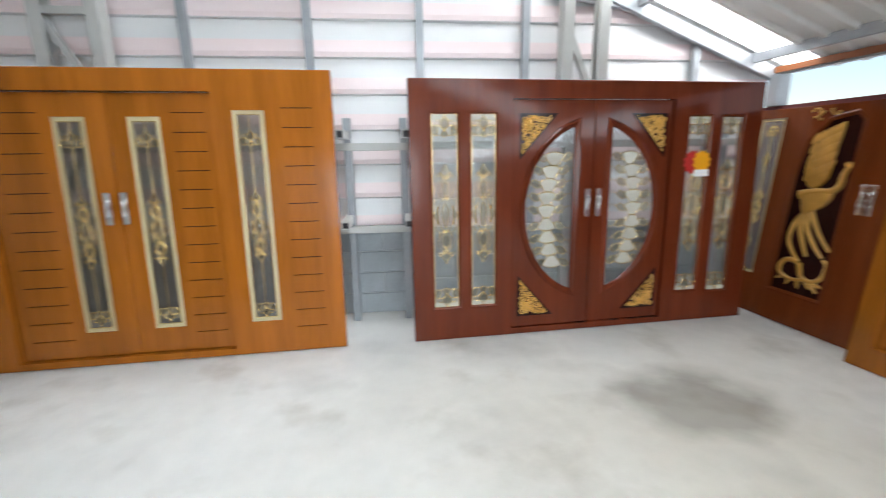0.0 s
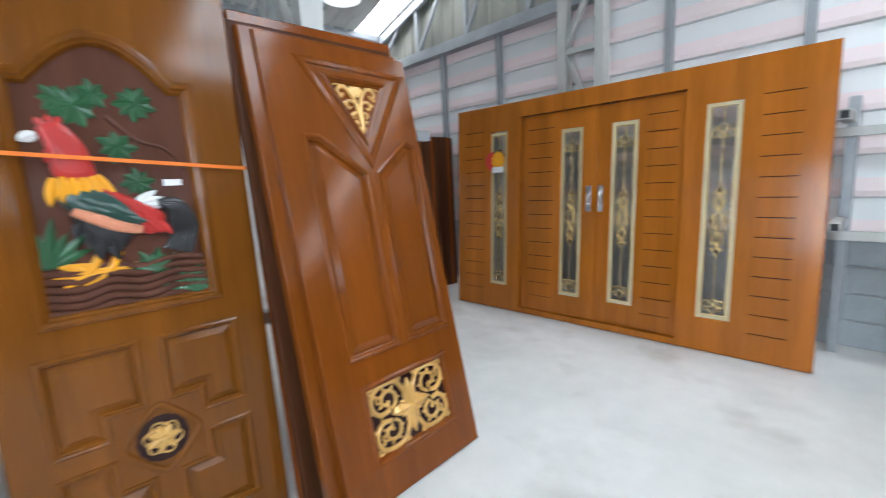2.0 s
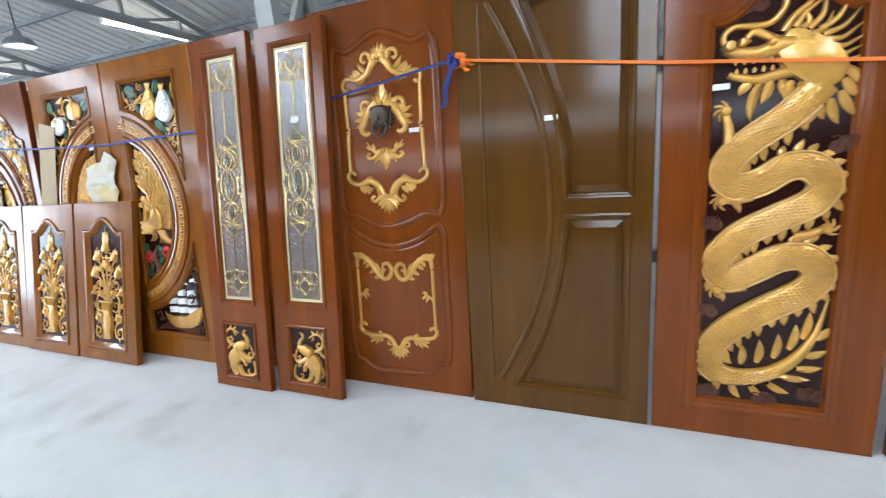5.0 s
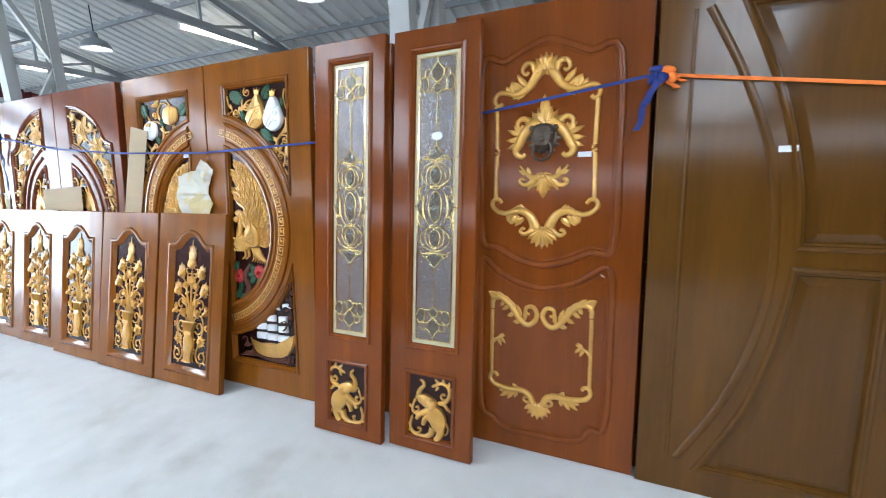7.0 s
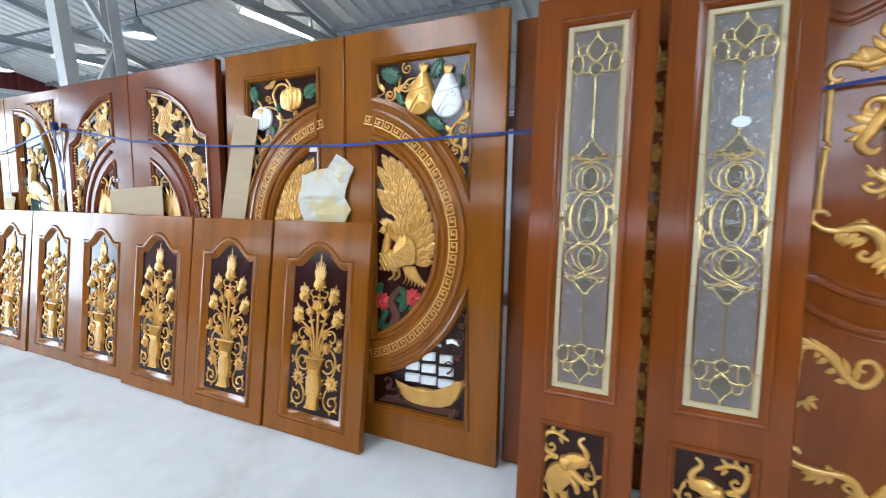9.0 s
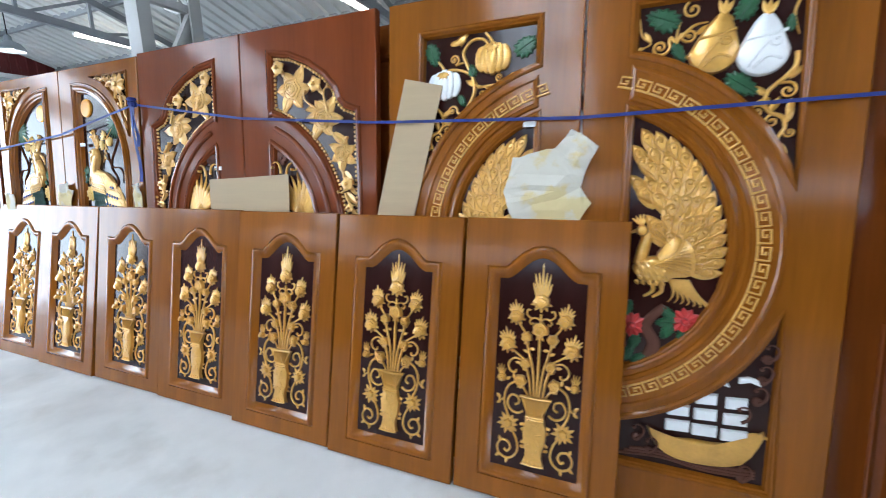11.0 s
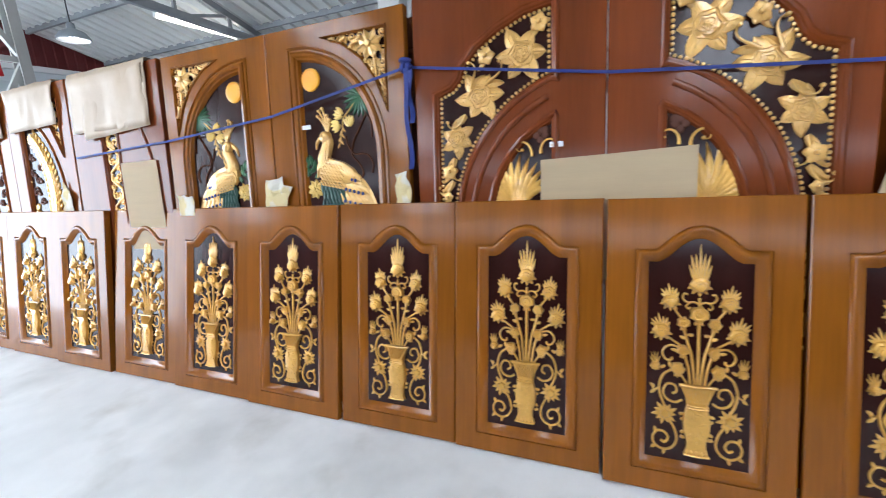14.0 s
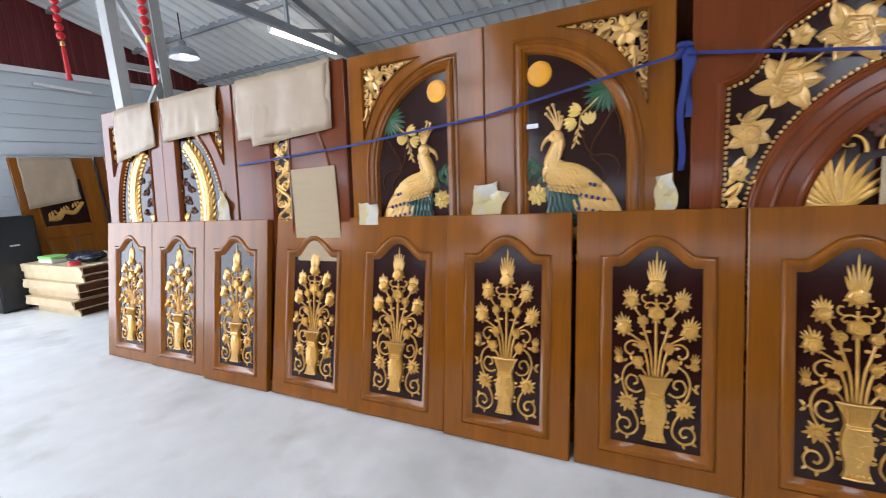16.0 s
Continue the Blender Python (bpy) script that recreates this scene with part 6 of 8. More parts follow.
def floral_door(m, left):
    w, cv = 0.85, 1.05
    up = [(0.205, 1.655), (0.205, 1.955), (0.33, 1.935), (0.45, 1.885), (0.55, 1.82), (0.612, 1.75), (0.635, 1.695), (0.668, 1.662), (0.742, 1.635), (0.752, 1.07), (0.655, 1.07)] + arc(0, cv, 0.645, 0.645, 2, 70.5, 12)
    low = [(u, 2 * cv - v - 0.02) for u, v in up]
    inner = [(0.205, cv - 0.44)] + arc(0, cv, 0.49, 0.49, -65, 65, 14) + [(0.205, cv + 0.44)]
    outs = [flip(o if area2(o) > 0 else o[::-1], w, left) for o in (up, low, inner)]
    th = door("carved_door", m, w, H, W_MAROON, "maroon teak door with gold lilies in a beaded band", outs)
    for o in outs:
        carved_field(th, o, W_MAROON, None, 0.036, 0.018)
    bm = bmesh.new()
    stroke(bm, arc(0, cv, 0.575, 0.575, -66, 66, 16), 0.026, 0.012, 1)
    part("arch_bead", turned(bm, w, left), W_MAROON, th, smooth=True)
    b = -0.018
    bm = bmesh.new()
    for o in (up, low):
        o = o if area2(o) > 0 else o[::-1]
        path = offset(o, -0.022)
        total = sum((Vector(p) - Vector(q)).length for p, q in zip(path, path[1:] + path[:1]))
        n, d = int(total / 0.021), 0.0
        seg, acc = 0, 0.0
        for k in range(n):
            want = total * k / n
            while True:
                p, q = Vector(path[seg % len(path)]), Vector(path[(seg + 1) % len(path)])
                ln = (q - p).length
                if acc + ln >= want or seg > len(path) + 2:
                    break
                acc += ln
                seg += 1
            x = p.lerp(q, min(1, (want - acc) / max(1e-6, ln)))
            disc(bm, x.x, x.y, 0.0082, 0.009, 6, b)
    ob = part("beading", turned(bm, w, left), GOLD_PALE, th, "gold pearl beading")
    bm = bmesh.new()
    for s in (0, 1):
        f = bmesh.new()
        for u, v, r, a in ((0.344, 1.765, 0.118, 175), (0.533, 1.610, 0.112, 52), (0.647, 1.432, 0.088, 82)):
            lily(f, u, v, r, a, 0.022, b)
        for u, v, r in ((0.265, 1.875, 0.042), (0.498, 1.775, 0.042), (0.683, 1.283, 0.040), (0.695, 1.165, 0.025)):
            flower(f, u, v, r, 5, 0.022, 30)
            leaf(f, u, v, -60, 0.07, 0.024, 0.016, 20, b)
        for u, v, a, k1 in ((0.504, 1.655, 140, -8), (0.571, 1.645, 100, -8), (0.600, 1.535, 290, 8), (0.66, 1.345, 270, -9), (0.67, 1.24, 280, 10)):
            scroll(f, u, v, a, 0.13, 1.0, k1, 0.014, 0.014, 12)
            leaf(f, u, v, a + 30, 0.085, 0.036, 0.014, 20, b)
        if s:
            for v in f.verts:
                v.co.z = 2 * cv - v.co.z - 0.02
            bmesh.ops.reverse_faces(f, faces=f.faces)
        tmp = bpy.data.meshes.new("tmp")
        f.to_mesh(tmp)
        f.free()
        bm.from_mesh(tmp)
        bpy.data.meshes.remove(tmp)
    for v in bm.verts:
        v.co.y = min(v.co.y, 0.017)
    keep = [offset(o, -0.012) for o in (up, low)]
    bmesh.ops.delete(bm, geom=[f for f in bm.faces if not any(inside(o, f.calc_center_median().x, f.calc_center_median().z) for o in keep)], context='FACES')
    part("lilies", turned(bm, w, left), GOLD_PALE, th, "gold carved lilies")
    bm = bmesh.new()
    for k in range(12):
        a = 35 + 11 * k
        leaf(bm, 0.36, 1.12, a - 20, 0.24 - 0.012 * abs(k - 5), 0.03, 0.022, 25, b)
        leaf(bm, 0.36, 1.06, a - 60, 0.17, 0.03, 0.028, 25, b)
    scroll(bm, 0.30, 1.33, 100, 0.16, -2, -12, 0.014, 0.016)
    scroll(bm, 0.26, 1.34, 80, 0.12, 2, 11, 0.014, 0.016)
    for v in bm.verts:
        v.co.y = min(v.co.y, 0.017)
    clip(bm, inner)
    part("phoenix", turned(bm, w, left), GOLD, th, "gold carved phoenix plume")
    bm = bmesh.new()
    for k in range(5):
        disc(bm, 0.245 + 0.018 * (k % 3), 1.44 - 0.02 * (k // 2), 0.018, 0.014, 9, b)
    part("cloud", turned(bm, w, left), wood_field, th, "brown carved cloud")
    return th


floral_door(lean(-0.84, -5.86, 4.8), False)
m_fl1 = lean(-0.84, -6.715, 4.8)
floral_door(m_fl1, True)
price_tag(None, m_fl1, 0.655, 1.375)


def peacock_door(m, left):
    w = 0.855
    field = [(0.195, 0.22), (0.69, 0.22)] + arc(0.195, 1.40, 0.495, 0.53, 0, 88, 14) + [(0.195, 1.93)]
    corner = [(0.75, 1.60), (0.75, 2.0), (0.37, 2.0)] + [(0.50, 1.955), (0.61, 1.87), (0.69, 1.76)]
    outs = [flip(o if area2(o) > 0 else o[::-1], w, left) for o in (field, corner)]
    th = door("carved_door", m, w, H, W_HONEY, "honey teak door with a gold peacock under a yellow sun", outs)
    part("moulding", moulding(outs[0], 0.05, 0.014, 0.020), W_HONEY, th)
    part("moulding", moulding(offset(outs[0], 0.038), 0.022, 0.008, 0.0), W_HONEY, th)
    part("panel", board(offset(outs[0], 0.004), -0.02, 0.01), W_DARK, th, "dark recessed panel")
    carved_field(th, outs[1], W_HONEY, None, 0.016, 0.016)
    b = -0.02
    bm = bmesh.new()
    flower(bm, 0.665, 1.925, 0.075, 8, 0.022, 20)
    for u, v, a, k1 in ((0.60, 1.95, 180, 8), (0.52, 1.975, 190, -9), (0.45, 1.985, 185, 9), (0.56, 1.93, 220, 9), (0.69, 1.85, 260, -8), (0.72, 1.77, 265, 9), (0.70, 1.72, 280, -9), (0.725, 1.66, 270, 9), (0.64, 1.86, 240, 10)):
        scroll(bm, u, v, a, 0.13, 1.5, k1, 0.020, 0.018, 12)
        leaf(bm, u, v, a + 45, 0.06, 0.028, 0.018, 0, b)
        leaf(bm, u, v, a - 45, 0.05, 0.024, 0.018, 0, b)
    ordered = corner if area2(corner) > 0 else corner[::-1]
    for i in range(9):
        for k in range(9):
            u, v = 0.73 - 0.043 * i, 1.98 - 0.046 * k
            if inside(ordered, u, v) and math.hypot(u - 0.665, v - 1.925) > 0.07:
                curl(bm, u, v, 0.025, 80 * i + 50 * k, 1.2 if (i + k) % 2 else -1.2, 0.011, 0.013, None, b + 0.004)
                leaf(bm, u, v, 70 * i + 130 * k, 0.045, 0.020, 0.013, 15, b + 0.002)
    for v in bm.verts:
        v.co.y = min(v.co.y, 0.015)
    clip(bm, corner)
    part("corner_scroll", turned(bm, w, left), GOLD_PALE, th, "gold carved corner scroll")
    def carve(name, bm, mat, label):
        clip(bm, field)
        part(name, turned(bm, w, left), mat, th, label)

    bm = bmesh.new()
    disc(bm, 0.276, 1.808, 0.060, 0.014, 24, b, 0.061)
    carve("sun", bm, YELLOW, "yellow painted sun")
    # bird: breast, neck, head and train
    bm = bmesh.new()
    blob(bm, smooth_path([(0.392, 1.385), (0.463, 1.364), (0.535, 1.312), (0.520, 1.255), (0.437, 1.245), (0.357, 1.250), (0.303, 1.290), (0.286, 1.340), (0.315, 1.392), (0.350, 1.410)], 3, True), 0.030, b, 0.6)
    stroke(bm, [(0.345, 1.350), (0.334, 1.385), (0.350, 1.430), (0.366, 1.470), (0.358, 1.502)], lambda q: 0.098 - 0.044 * q ** 0.6, 0.032, 8, base=b)
    disc(bm, 0.356, 1.500, 0.034, 0.036, 14, b)
    stroke(bm, [(0.338, 1.508), (0.308, 1.492), (0.290, 1.470), (0.283, 1.440)], taper(0.030, 0.22), 0.028, base=b)
    disc(bm, 0.344, 1.506, 0.007, 0.006, 8, b + 0.034)
    for a, ln in ((122, 0.105), (112, 0.125), (101, 0.130), (88, 0.090), (74, 0.070)):
        ca, sa = math.cos(radians(a)), math.sin(radians(a))
        stroke(bm, [(0.364, 1.525), (0.364 + ln * 0.5 * ca + 0.006, 1.525 + ln * 0.5 * sa), (0.364 + ln * ca, 1.525 + ln * sa)], taper(0.014, 0.6), 0.016, 4, base=b)
        disc(bm, 0.364 + ln * ca, 1.525 + ln * sa, 0.009, 0.014, 8, b)
    stroke(bm, [(0.300, 1.290), (0.304, 1.325), (0.328, 1.352), (0.365, 1.352), (0.402, 1.330), (0.424, 1.280)], 0.010, 0.010, 5, base=b + 0.022)
    for r in range(8):
        for q in range(7):
            u, v = 0.316 + 0.021 * q + 0.010 * (r % 2), 1.370 - 0.016 * r - 0.004 * q
            leaf(bm, u, v, -40, 0.022, 0.015, 0.006, 0, b + 0.026)
    for r in range(9):
        for q in range(3):
            leaf(bm, 0.330 + 0.017 * q + 0.004 * (r % 2) + 0.0026 * r, 1.380 + 0.0125 * r, -85, 0.018, 0.013, 0.005, 0, b + 0.027)
    blob(bm, smooth_path([(0.475, 1.330), (0.560, 1.285), (0.622, 1.200), (0.665, 1.080), (0.672, 0.900), (0.600, 0.620), (0.520, 0.620), (0.470, 0.900), (0.447, 1.120), (0.440, 1.250)], 3, True), 0.014, b, 0.85)
    eyes = bmesh.new()
    for r in range(9):
        for q in range(5):
            f = (q + 0.5 * (r % 2)) / 4.6
            y = 1.290 - 0.066 * r - 0.030 * f
            lo, hi = 0.452 + 0.004 * r, min(0.655, 0.545 + 0.032 * r)
            x = lo + (hi - lo) * f
            a = -72 + 30 * f
            leaf(bm, x - 0.020, y + 0.045, a, 0.078, 0.036, 0.010, 6, b + 0.010)
            disc(eyes, x, y, 0.0085, 0.006, 10, b + 0.0165, 0.0095)
    carve("peacock", bm, GOLD_PALE, "gold carved peacock with a long train")
    carve("train_eyes", eyes, BLUE, "blue painted eyes of the train")
    bm = bmesh.new()
    for r in range(5):
        for q in range(6):
            leaf(bm, 0.325 + 0.020 * q + 0.010 * (r % 2), 1.272 - 0.050 * r, -95 + 6 * q, 0.080, 0.032, 0.024, 0, b + 0.002 * (5 - r))
    carve("breast", bm, TEAL, "bottle green breast feathers")
    bm = bmesh.new()
    for u, v, a in ((0.225, 1.300, 95), (0.225, 1.300, 140), (0.215, 1.350, 60), (0.218, 1.375, 110), (0.255, 1.330, 70), (0.268, 1.290, 40), (0.250, 1.360, 100), (0.232, 1.320, 30)):
        leaf(bm, u, v, a, 0.060, 0.026, 0.014, 15, b)
    for q in range(10):
        leaf(bm, 0.590, 1.690, 140 + 16 * q, 0.120 - 0.005 * abs(q - 4), 0.022, 0.016, 8, b)
    carve("green_leaves", bm, GREEN, "green painted leaves")
    bm = bmesh.new()
    for n, rr, z in ((9, 0.055, 0.0), (8, 0.040, 0.006), (6, 0.025, 0.012)):
        for q in range(n):
            leaf(bm, 0.262, 1.228, 360 * q / n + 9 * n, rr, rr * 0.62, 0.012, 0, b + z)
    disc(bm, 0.262, 1.228, 0.012, 0.026, 10, b)
    for u, v, a in ((0.445, 1.614, 160), (0.505, 1.569, 100), (0.424, 1.557, 200)):
        for q in (-42, -14, 14, 42):
            leaf(bm, u + 0.022 * math.cos(radians(a + 180)), v + 0.022 * math.sin(radians(a + 180)), a + q, 0.058, 0.026, 0.020, -q * 0.6, b)
    carve("blossoms", bm, CREAM, "creamy yellow blossoms")
    bm = bmesh.new()
    stroke(bm, [(0.545, 1.660), (0.500, 1.620), (0.470, 1.590), (0.462, 1.545), (0.452, 1.500), (0.440, 1.455)], taper(0.008, 0.6), 0.010, base=b)
    for q in range(6):
        leaf(bm, 0.462 - 0.004 * q, 1.545 - 0.016 * q, 235 if q % 2 else 300, 0.032, 0.011, 0.012, 10, b)
    carve("stems", bm, GOLD_PALE, "gold flower stems")
    bm = bmesh.new()
    stroke(bm, [(0.610, 1.600), (0.560, 1.520), (0.525, 1.464), (0.513, 1.401), (0.555, 1.350), (0.575, 1.306), (0.560, 1.270)], 0.009, 0.010, base=b)
    stroke(bm, [(0.480, 1.500), (0.490, 1.450), (0.526, 1.405), (0.575, 1.402), (0.613, 1.390), (0.638, 1.345), (0.630, 1.300)], 0.009, 0.010, base=b)
    stroke(bm, [(0.600, 1.620), (0.635, 1.560), (0.640, 1.480)], 0.008, 0.010, base=b)
    carve("vines", bm, W_WALNUT, "brown carved vines")


m_pk2 = lean(-0.85, -7.63, 5.4)
peacock_door(m_pk2, False)
peacock_door(lean(-0.85, -8.49, 5.4), True)
price_tag(None, m_pk2, 0.245, 1.56)
price_tag(None, lean(-0.83, -4.945, 5.4), 0.661, 1.521)


def wrapped_door():
    m, w = lean(-0.85, -9.48, 5.0), 0.97
    f = [(0.34, 0.30), (0.50, 0.30)] + [(0.50, 1.80), (0.44, 1.84), (0.34, 1.84)]
    th = door("carved_door", m, w, H, W_MAROON, "maroon teak door with a gold scroll strip, top wrapped in paper", [f])
    carved_field(th, f, W_MAROON, None, 0.03, 0.016)
    bm = bmesh.new()
    b = -0.016
    for k in range(12):
        v, q = 0.40 + 0.118 * k, 1 if k % 2 else -1
        stroke(bm, [(0.42 - q * 0.05, v - 0.06), (0.42 + q * 0.01, v - 0.02), (0.42 + q * 0.055, v + 0.01), (0.42 + q * 0.03, v + 0.05)], taper(0.020, 0.6), 0.015, 5, base=b)
        curl(bm, 0.42 - q * 0.030, v + 0.020, 0.036, 90 * q, 1.3 * q, 0.013, 0.014, None, b)
        curl(bm, 0.42 + q * 0.045, v - 0.038, 0.026, 200 * q, -1.3 * q, 0.011, 0.013, None, b)
        for a in range(5):
            leaf(bm, 0.42 + q * 0.02, v, 40 + 72 * a + 20 * k, 0.044, 0.020, 0.014, 18, b)
        for x, a in ((-0.060, 70), (0.058, 110), (-0.045, -50), (0.05, -120)):
            leaf(bm, 0.42 + x, v + 0.03, a, 0.042, 0.020, 0.013, 15, b)
    clip(bm, f)
    part("scroll_strip", bm, GOLD, th, "gold scroll carving")
    bead_line(th, arc(0.50, 1.30, 0.34, 0.55, 0, 90, 10), W_MAROON, 0.012)
    bead_line(th, [(0.86, 0.3), (0.86, 0.9), (0.86, 1.3)], W_MAROON, 0.012)
    return m


m_wrap = wrapped_door()


def phoenix_door(m, left):
    w = 0.82
    field = [(0.17, 0.25), (0.60, 0.25)] + arc(0.17, 1.15, 0.50, 0.72, -10, 84, 12) + [(0.17, 1.87)]
    corner = [(0.70, 1.55), (0.70, 1.95), (0.42, 1.95), (0.56, 1.82)]
    outs = [flip(o if area2(o) > 0 else o[::-1], w, left) for o in (field, corner)]
    th = door("carved_door", m, w, H, W_RUSSET, "russet teak door with a tall gold phoenix in an arched beaded panel", outs)
    carved_field(th, outs[0], W_RUSSET, None, 0.03, 0.018)
    carved_field(th, outs[1], W_RUSSET, None, 0.02, 0.014)
    b = -0.018
    bm = bmesh.new()
    train = [(0.300, 0.620), (0.345, 0.800), (0.420, 1.000), (0.470, 1.200), (0.460, 1.400), (0.390, 1.580), (0.270, 1.720)]
    stroke(bm, train, lambda q: 0.070 + 0.055 * math.sin(math.pi * q), 0.020, 8, base=b)
    run = smooth_path(train, 9)
    for i in range(2, len(run) - 2, 2):
        (p, q), (r, t) = run[i], run[i + 1]
        g, f = math.degrees(math.atan2(t - q, r - p)), i / len(run)
        hw = 0.035 + 0.026 * math.sin(math.pi * f)
        for side in (1, -1):
            leaf(bm, p - side * math.sin(radians(g)) * hw, q + side * math.cos(radians(g)) * hw, g + side * 42, 0.050, 0.024, 0.016, side * -30, b)
        for z in (-0.6, 0.0, 0.6):
            leaf(bm, p - math.sin(radians(g)) * hw * z, q + math.cos(radians(g)) * hw * z, g, 0.040, 0.020, 0.007, 0, b + 0.017 - 0.004 * abs(z))
    blob(bm, smooth_path([(0.24, 0.93), (0.31, 0.96), (0.37, 0.86), (0.36, 0.72), (0.28, 0.68), (0.23, 0.78)], 3, True), 0.034, b)
    stroke(bm, [(0.27, 0.93), (0.225, 1.02), (0.25, 1.10), (0.215, 1.15)], taper(0.055, 0.5), 0.030, base=b)
    for k in range(5):
        leaf(bm, 0.225, 1.15, 60 + 22 * k, 0.060, 0.016, 0.018, 10, b)
        leaf(bm, 0.35, 0.78 + 0.05 * k, 200 - 14 * k, 0.130, 0.034, 0.022, 20, b + 0.004)
    for k in range(6):
        flower(bm, 0.24 + 0.05 * (k % 3), 0.34 + 0.05 * k, 0.042, 7, 0.014)
    for k in range(5):
        for q in range(4):
            u, v = 0.68 - 0.046 * q, 1.92 - 0.070 * k
            curl(bm, u, v, 0.026, 70 * k + 50 * q, 1.2 if (k + q) % 2 else -1.2, 0.011, 0.013, None, b)
            leaf(bm, u, v, 60 * k + 110 * q, 0.045, 0.020, 0.012, 15, b)
    bmesh.ops.delete(bm, geom=[f for f in bm.faces if not any(inside(o, f.calc_center_median().x, f.calc_center_median().z) for o in (field, offset(corner, -0.006)))], context='FACES')
    part("phoenix", turned(bm, w, left), GOLD, th, "gold carved phoenix")
    bm = bmesh.new()
    for p in smooth_path(offset(field, -0.025), 3, True):
        disc(bm, p[0], p[1], 0.008, 0.009, 6, b)
    part("beading", turned(bm, w, left), GOLD_PALE, th, "gold pearl beading")
    bm = bmesh.new()
    for u, v, r, a in ((0.235, 1.300, 0.040, 0), (0.290, 1.390, 0.034, 120), (0.225, 1.440, 0.030, 60), (0.300, 1.230, 0.030, 200), (0.235, 1.560, 0.028, 90), (0.330, 1.480, 0.028, 10), (0.570, 1.050, 0.030, 40), (0.560, 0.920, 0.034, 150), (0.480, 0.800, 0.034, 260)):
        curl(bm, u, v, r, a, 1.4, 0.014, 0.012, None, b)
        disc(bm, u + r, v - r * 0.4, r * 0.45, 0.010, 9, b)
    clip(bm, field)
    part("cloud_scrolls", turned(bm, w, left), wood_field, th, "brown carved cloud scrolls")


phoenix_door(lean(-0.85, -10.315, 5.0), False)
phoenix_door(lean(-0.85, -11.135, 5.0), True)


# ---- half-height panels in front of the row ----
def bouquet(bm, b):
    """A tall vase of flowers in gold relief, in the space of a half panel."""
    c = 0.333

    def go(pts, wd, h=0.012, n=5, both=True, base=0.0):
        for s in ((1, -1) if both else (1,)):
            stroke(bm, [(c + s * x, y) for x, y in pts], wd, h, n, base=b + base)

    def tuft(x, y, r, up, n, spread, long, bend=9):
        """A carnation: a ruffled cup with flame petals."""
        for k in range(n):
            f = k - (n - 1) / 2
            leaf(bm, c + x + f * r * 0.19, y + r * (0.60 - 0.05 * abs(f)), up - spread * f, long * (1 - 0.16 * abs(f) + 0.14 * (k % 2)), r * 0.27, 0.020, -bend * f, b)
        for q in range(3):
            rr = r * (1.0 - 0.22 * q)
            o = [(c + x + rr * (0.88 + 0.14 * (k % 2)) * math.cos(k * 0.4488 + q), y - r * 0.15 * q + rr * 0.92 * (0.88 + 0.14 * (k % 2)) * math.sin(k * 0.4488 + q)) for k in range(14)]
            blob(bm, o, 0.019 + 0.005 * q, b, 0.8)
        for k in range(5):
            a = radians(200 + 35 * k)
            leaf(bm, c + x + r * 0.7 * math.cos(a), y + r * 0.7 * math.sin(a), 200 + 35 * k, r * 0.55, r * 0.34, 0.015, 0, b)

    def small_rose(x, y, r, seed):
        o = [(c + x + r * (0.90 + 0.13 * math.sin(2.5 * k + seed)) * math.cos(k * 0.449), y + r * (0.90 + 0.13 * math.sin(2.5 * k + seed)) * math.sin(k * 0.449)) for k in range(14)]
        blob(bm, o, 0.020, b, 0.85)
        stroke(bm, [(c + x + r * 0.80 * (1 - k / 16) * math.cos(k * 0.8 + seed), y + r * 0.80 * (1 - k / 16) * math.sin(k * 0.8 + seed)) for k in range(14)], r * 0.20, 0.007, 2, base=b + 0.016)
        for k in range(3):
            leaf(bm, c + x, y - r * 0.6, 235 + 35 * k, r * 0.75, r * 0.4, 0.014, 0, b)

    # vase
    half = ((0.062, 0.438), (0.050, 0.418), (0.040, 0.385), (0.035, 0.358), (0.042, 0.330), (0.048, 0.295), (0.044, 0.255), (0.034, 0.220), (0.034, 0.192), (0.044, 0.165))
    blob(bm, [(c + x, y) for x, y in half] + [(c - x, y) for x, y in half[::-1]], 0.026, b, 0.62)
    go([(-0.064, 0.438), (0, 0.434), (0.064, 0.438)], 0.011, 0.013, 3, False, 0.018)
    for y, x in ((0.362, 0.037), (0.352, 0.037), (0.170, 0.044)):
        go([(-x, y), (0, y - 0.003), (x, y)], 0.0075, 0.010, 3, False, 0.020)
    for k in range(-4, 5):
        go([(k * 0.0095, 0.428), (k * 0.0075, 0.375)], 0.0058, 0.006, 2, False, 0.0235)
    for k in range(5):
        leaf(bm, c - 0.034 + 0.017 * k, 0.165, 90, 0.024, 0.013, 0.010, 0, b + 0.018)
    for k in range(7):
        leaf(bm, c + 0.018 * math.sin(k * 2.3), 0.215 + 0.019 * k, 60 + 77 * k, 0.026, 0.010, 0.006, 20, b + 0.023)
    # stems
    go([(0, 0.44), (0.001, 0.56), (0, 0.69)], 0.012, 0.013, 5, False)
    go([(0, 0.735), (0, 0.775)], 0.010, 0.013, 3, False)
    go([(0.010, 0.44), (0.020, 0.54), (0.036, 0.60), (0.052, 0.660)], 0.0105)
    go([(0.024, 0.44), (0.032, 0.50), (0.046, 0.552)], 0.0105)
    go([(0.057, 0.69), (0.074, 0.712), (0.090, 0.735)], 0.0085)
    go([(0.058, 0.585), (0.084, 0.602), (0.108, 0.618)], 0.0085)
    go([(0.036, 0.44), (0.050, 0.462), (0.064, 0.480)], 0.0085)
    # crown, carnations, roses
    tuft(0, 0.825, 0.036, 90, 7, 5, 0.118, 1)
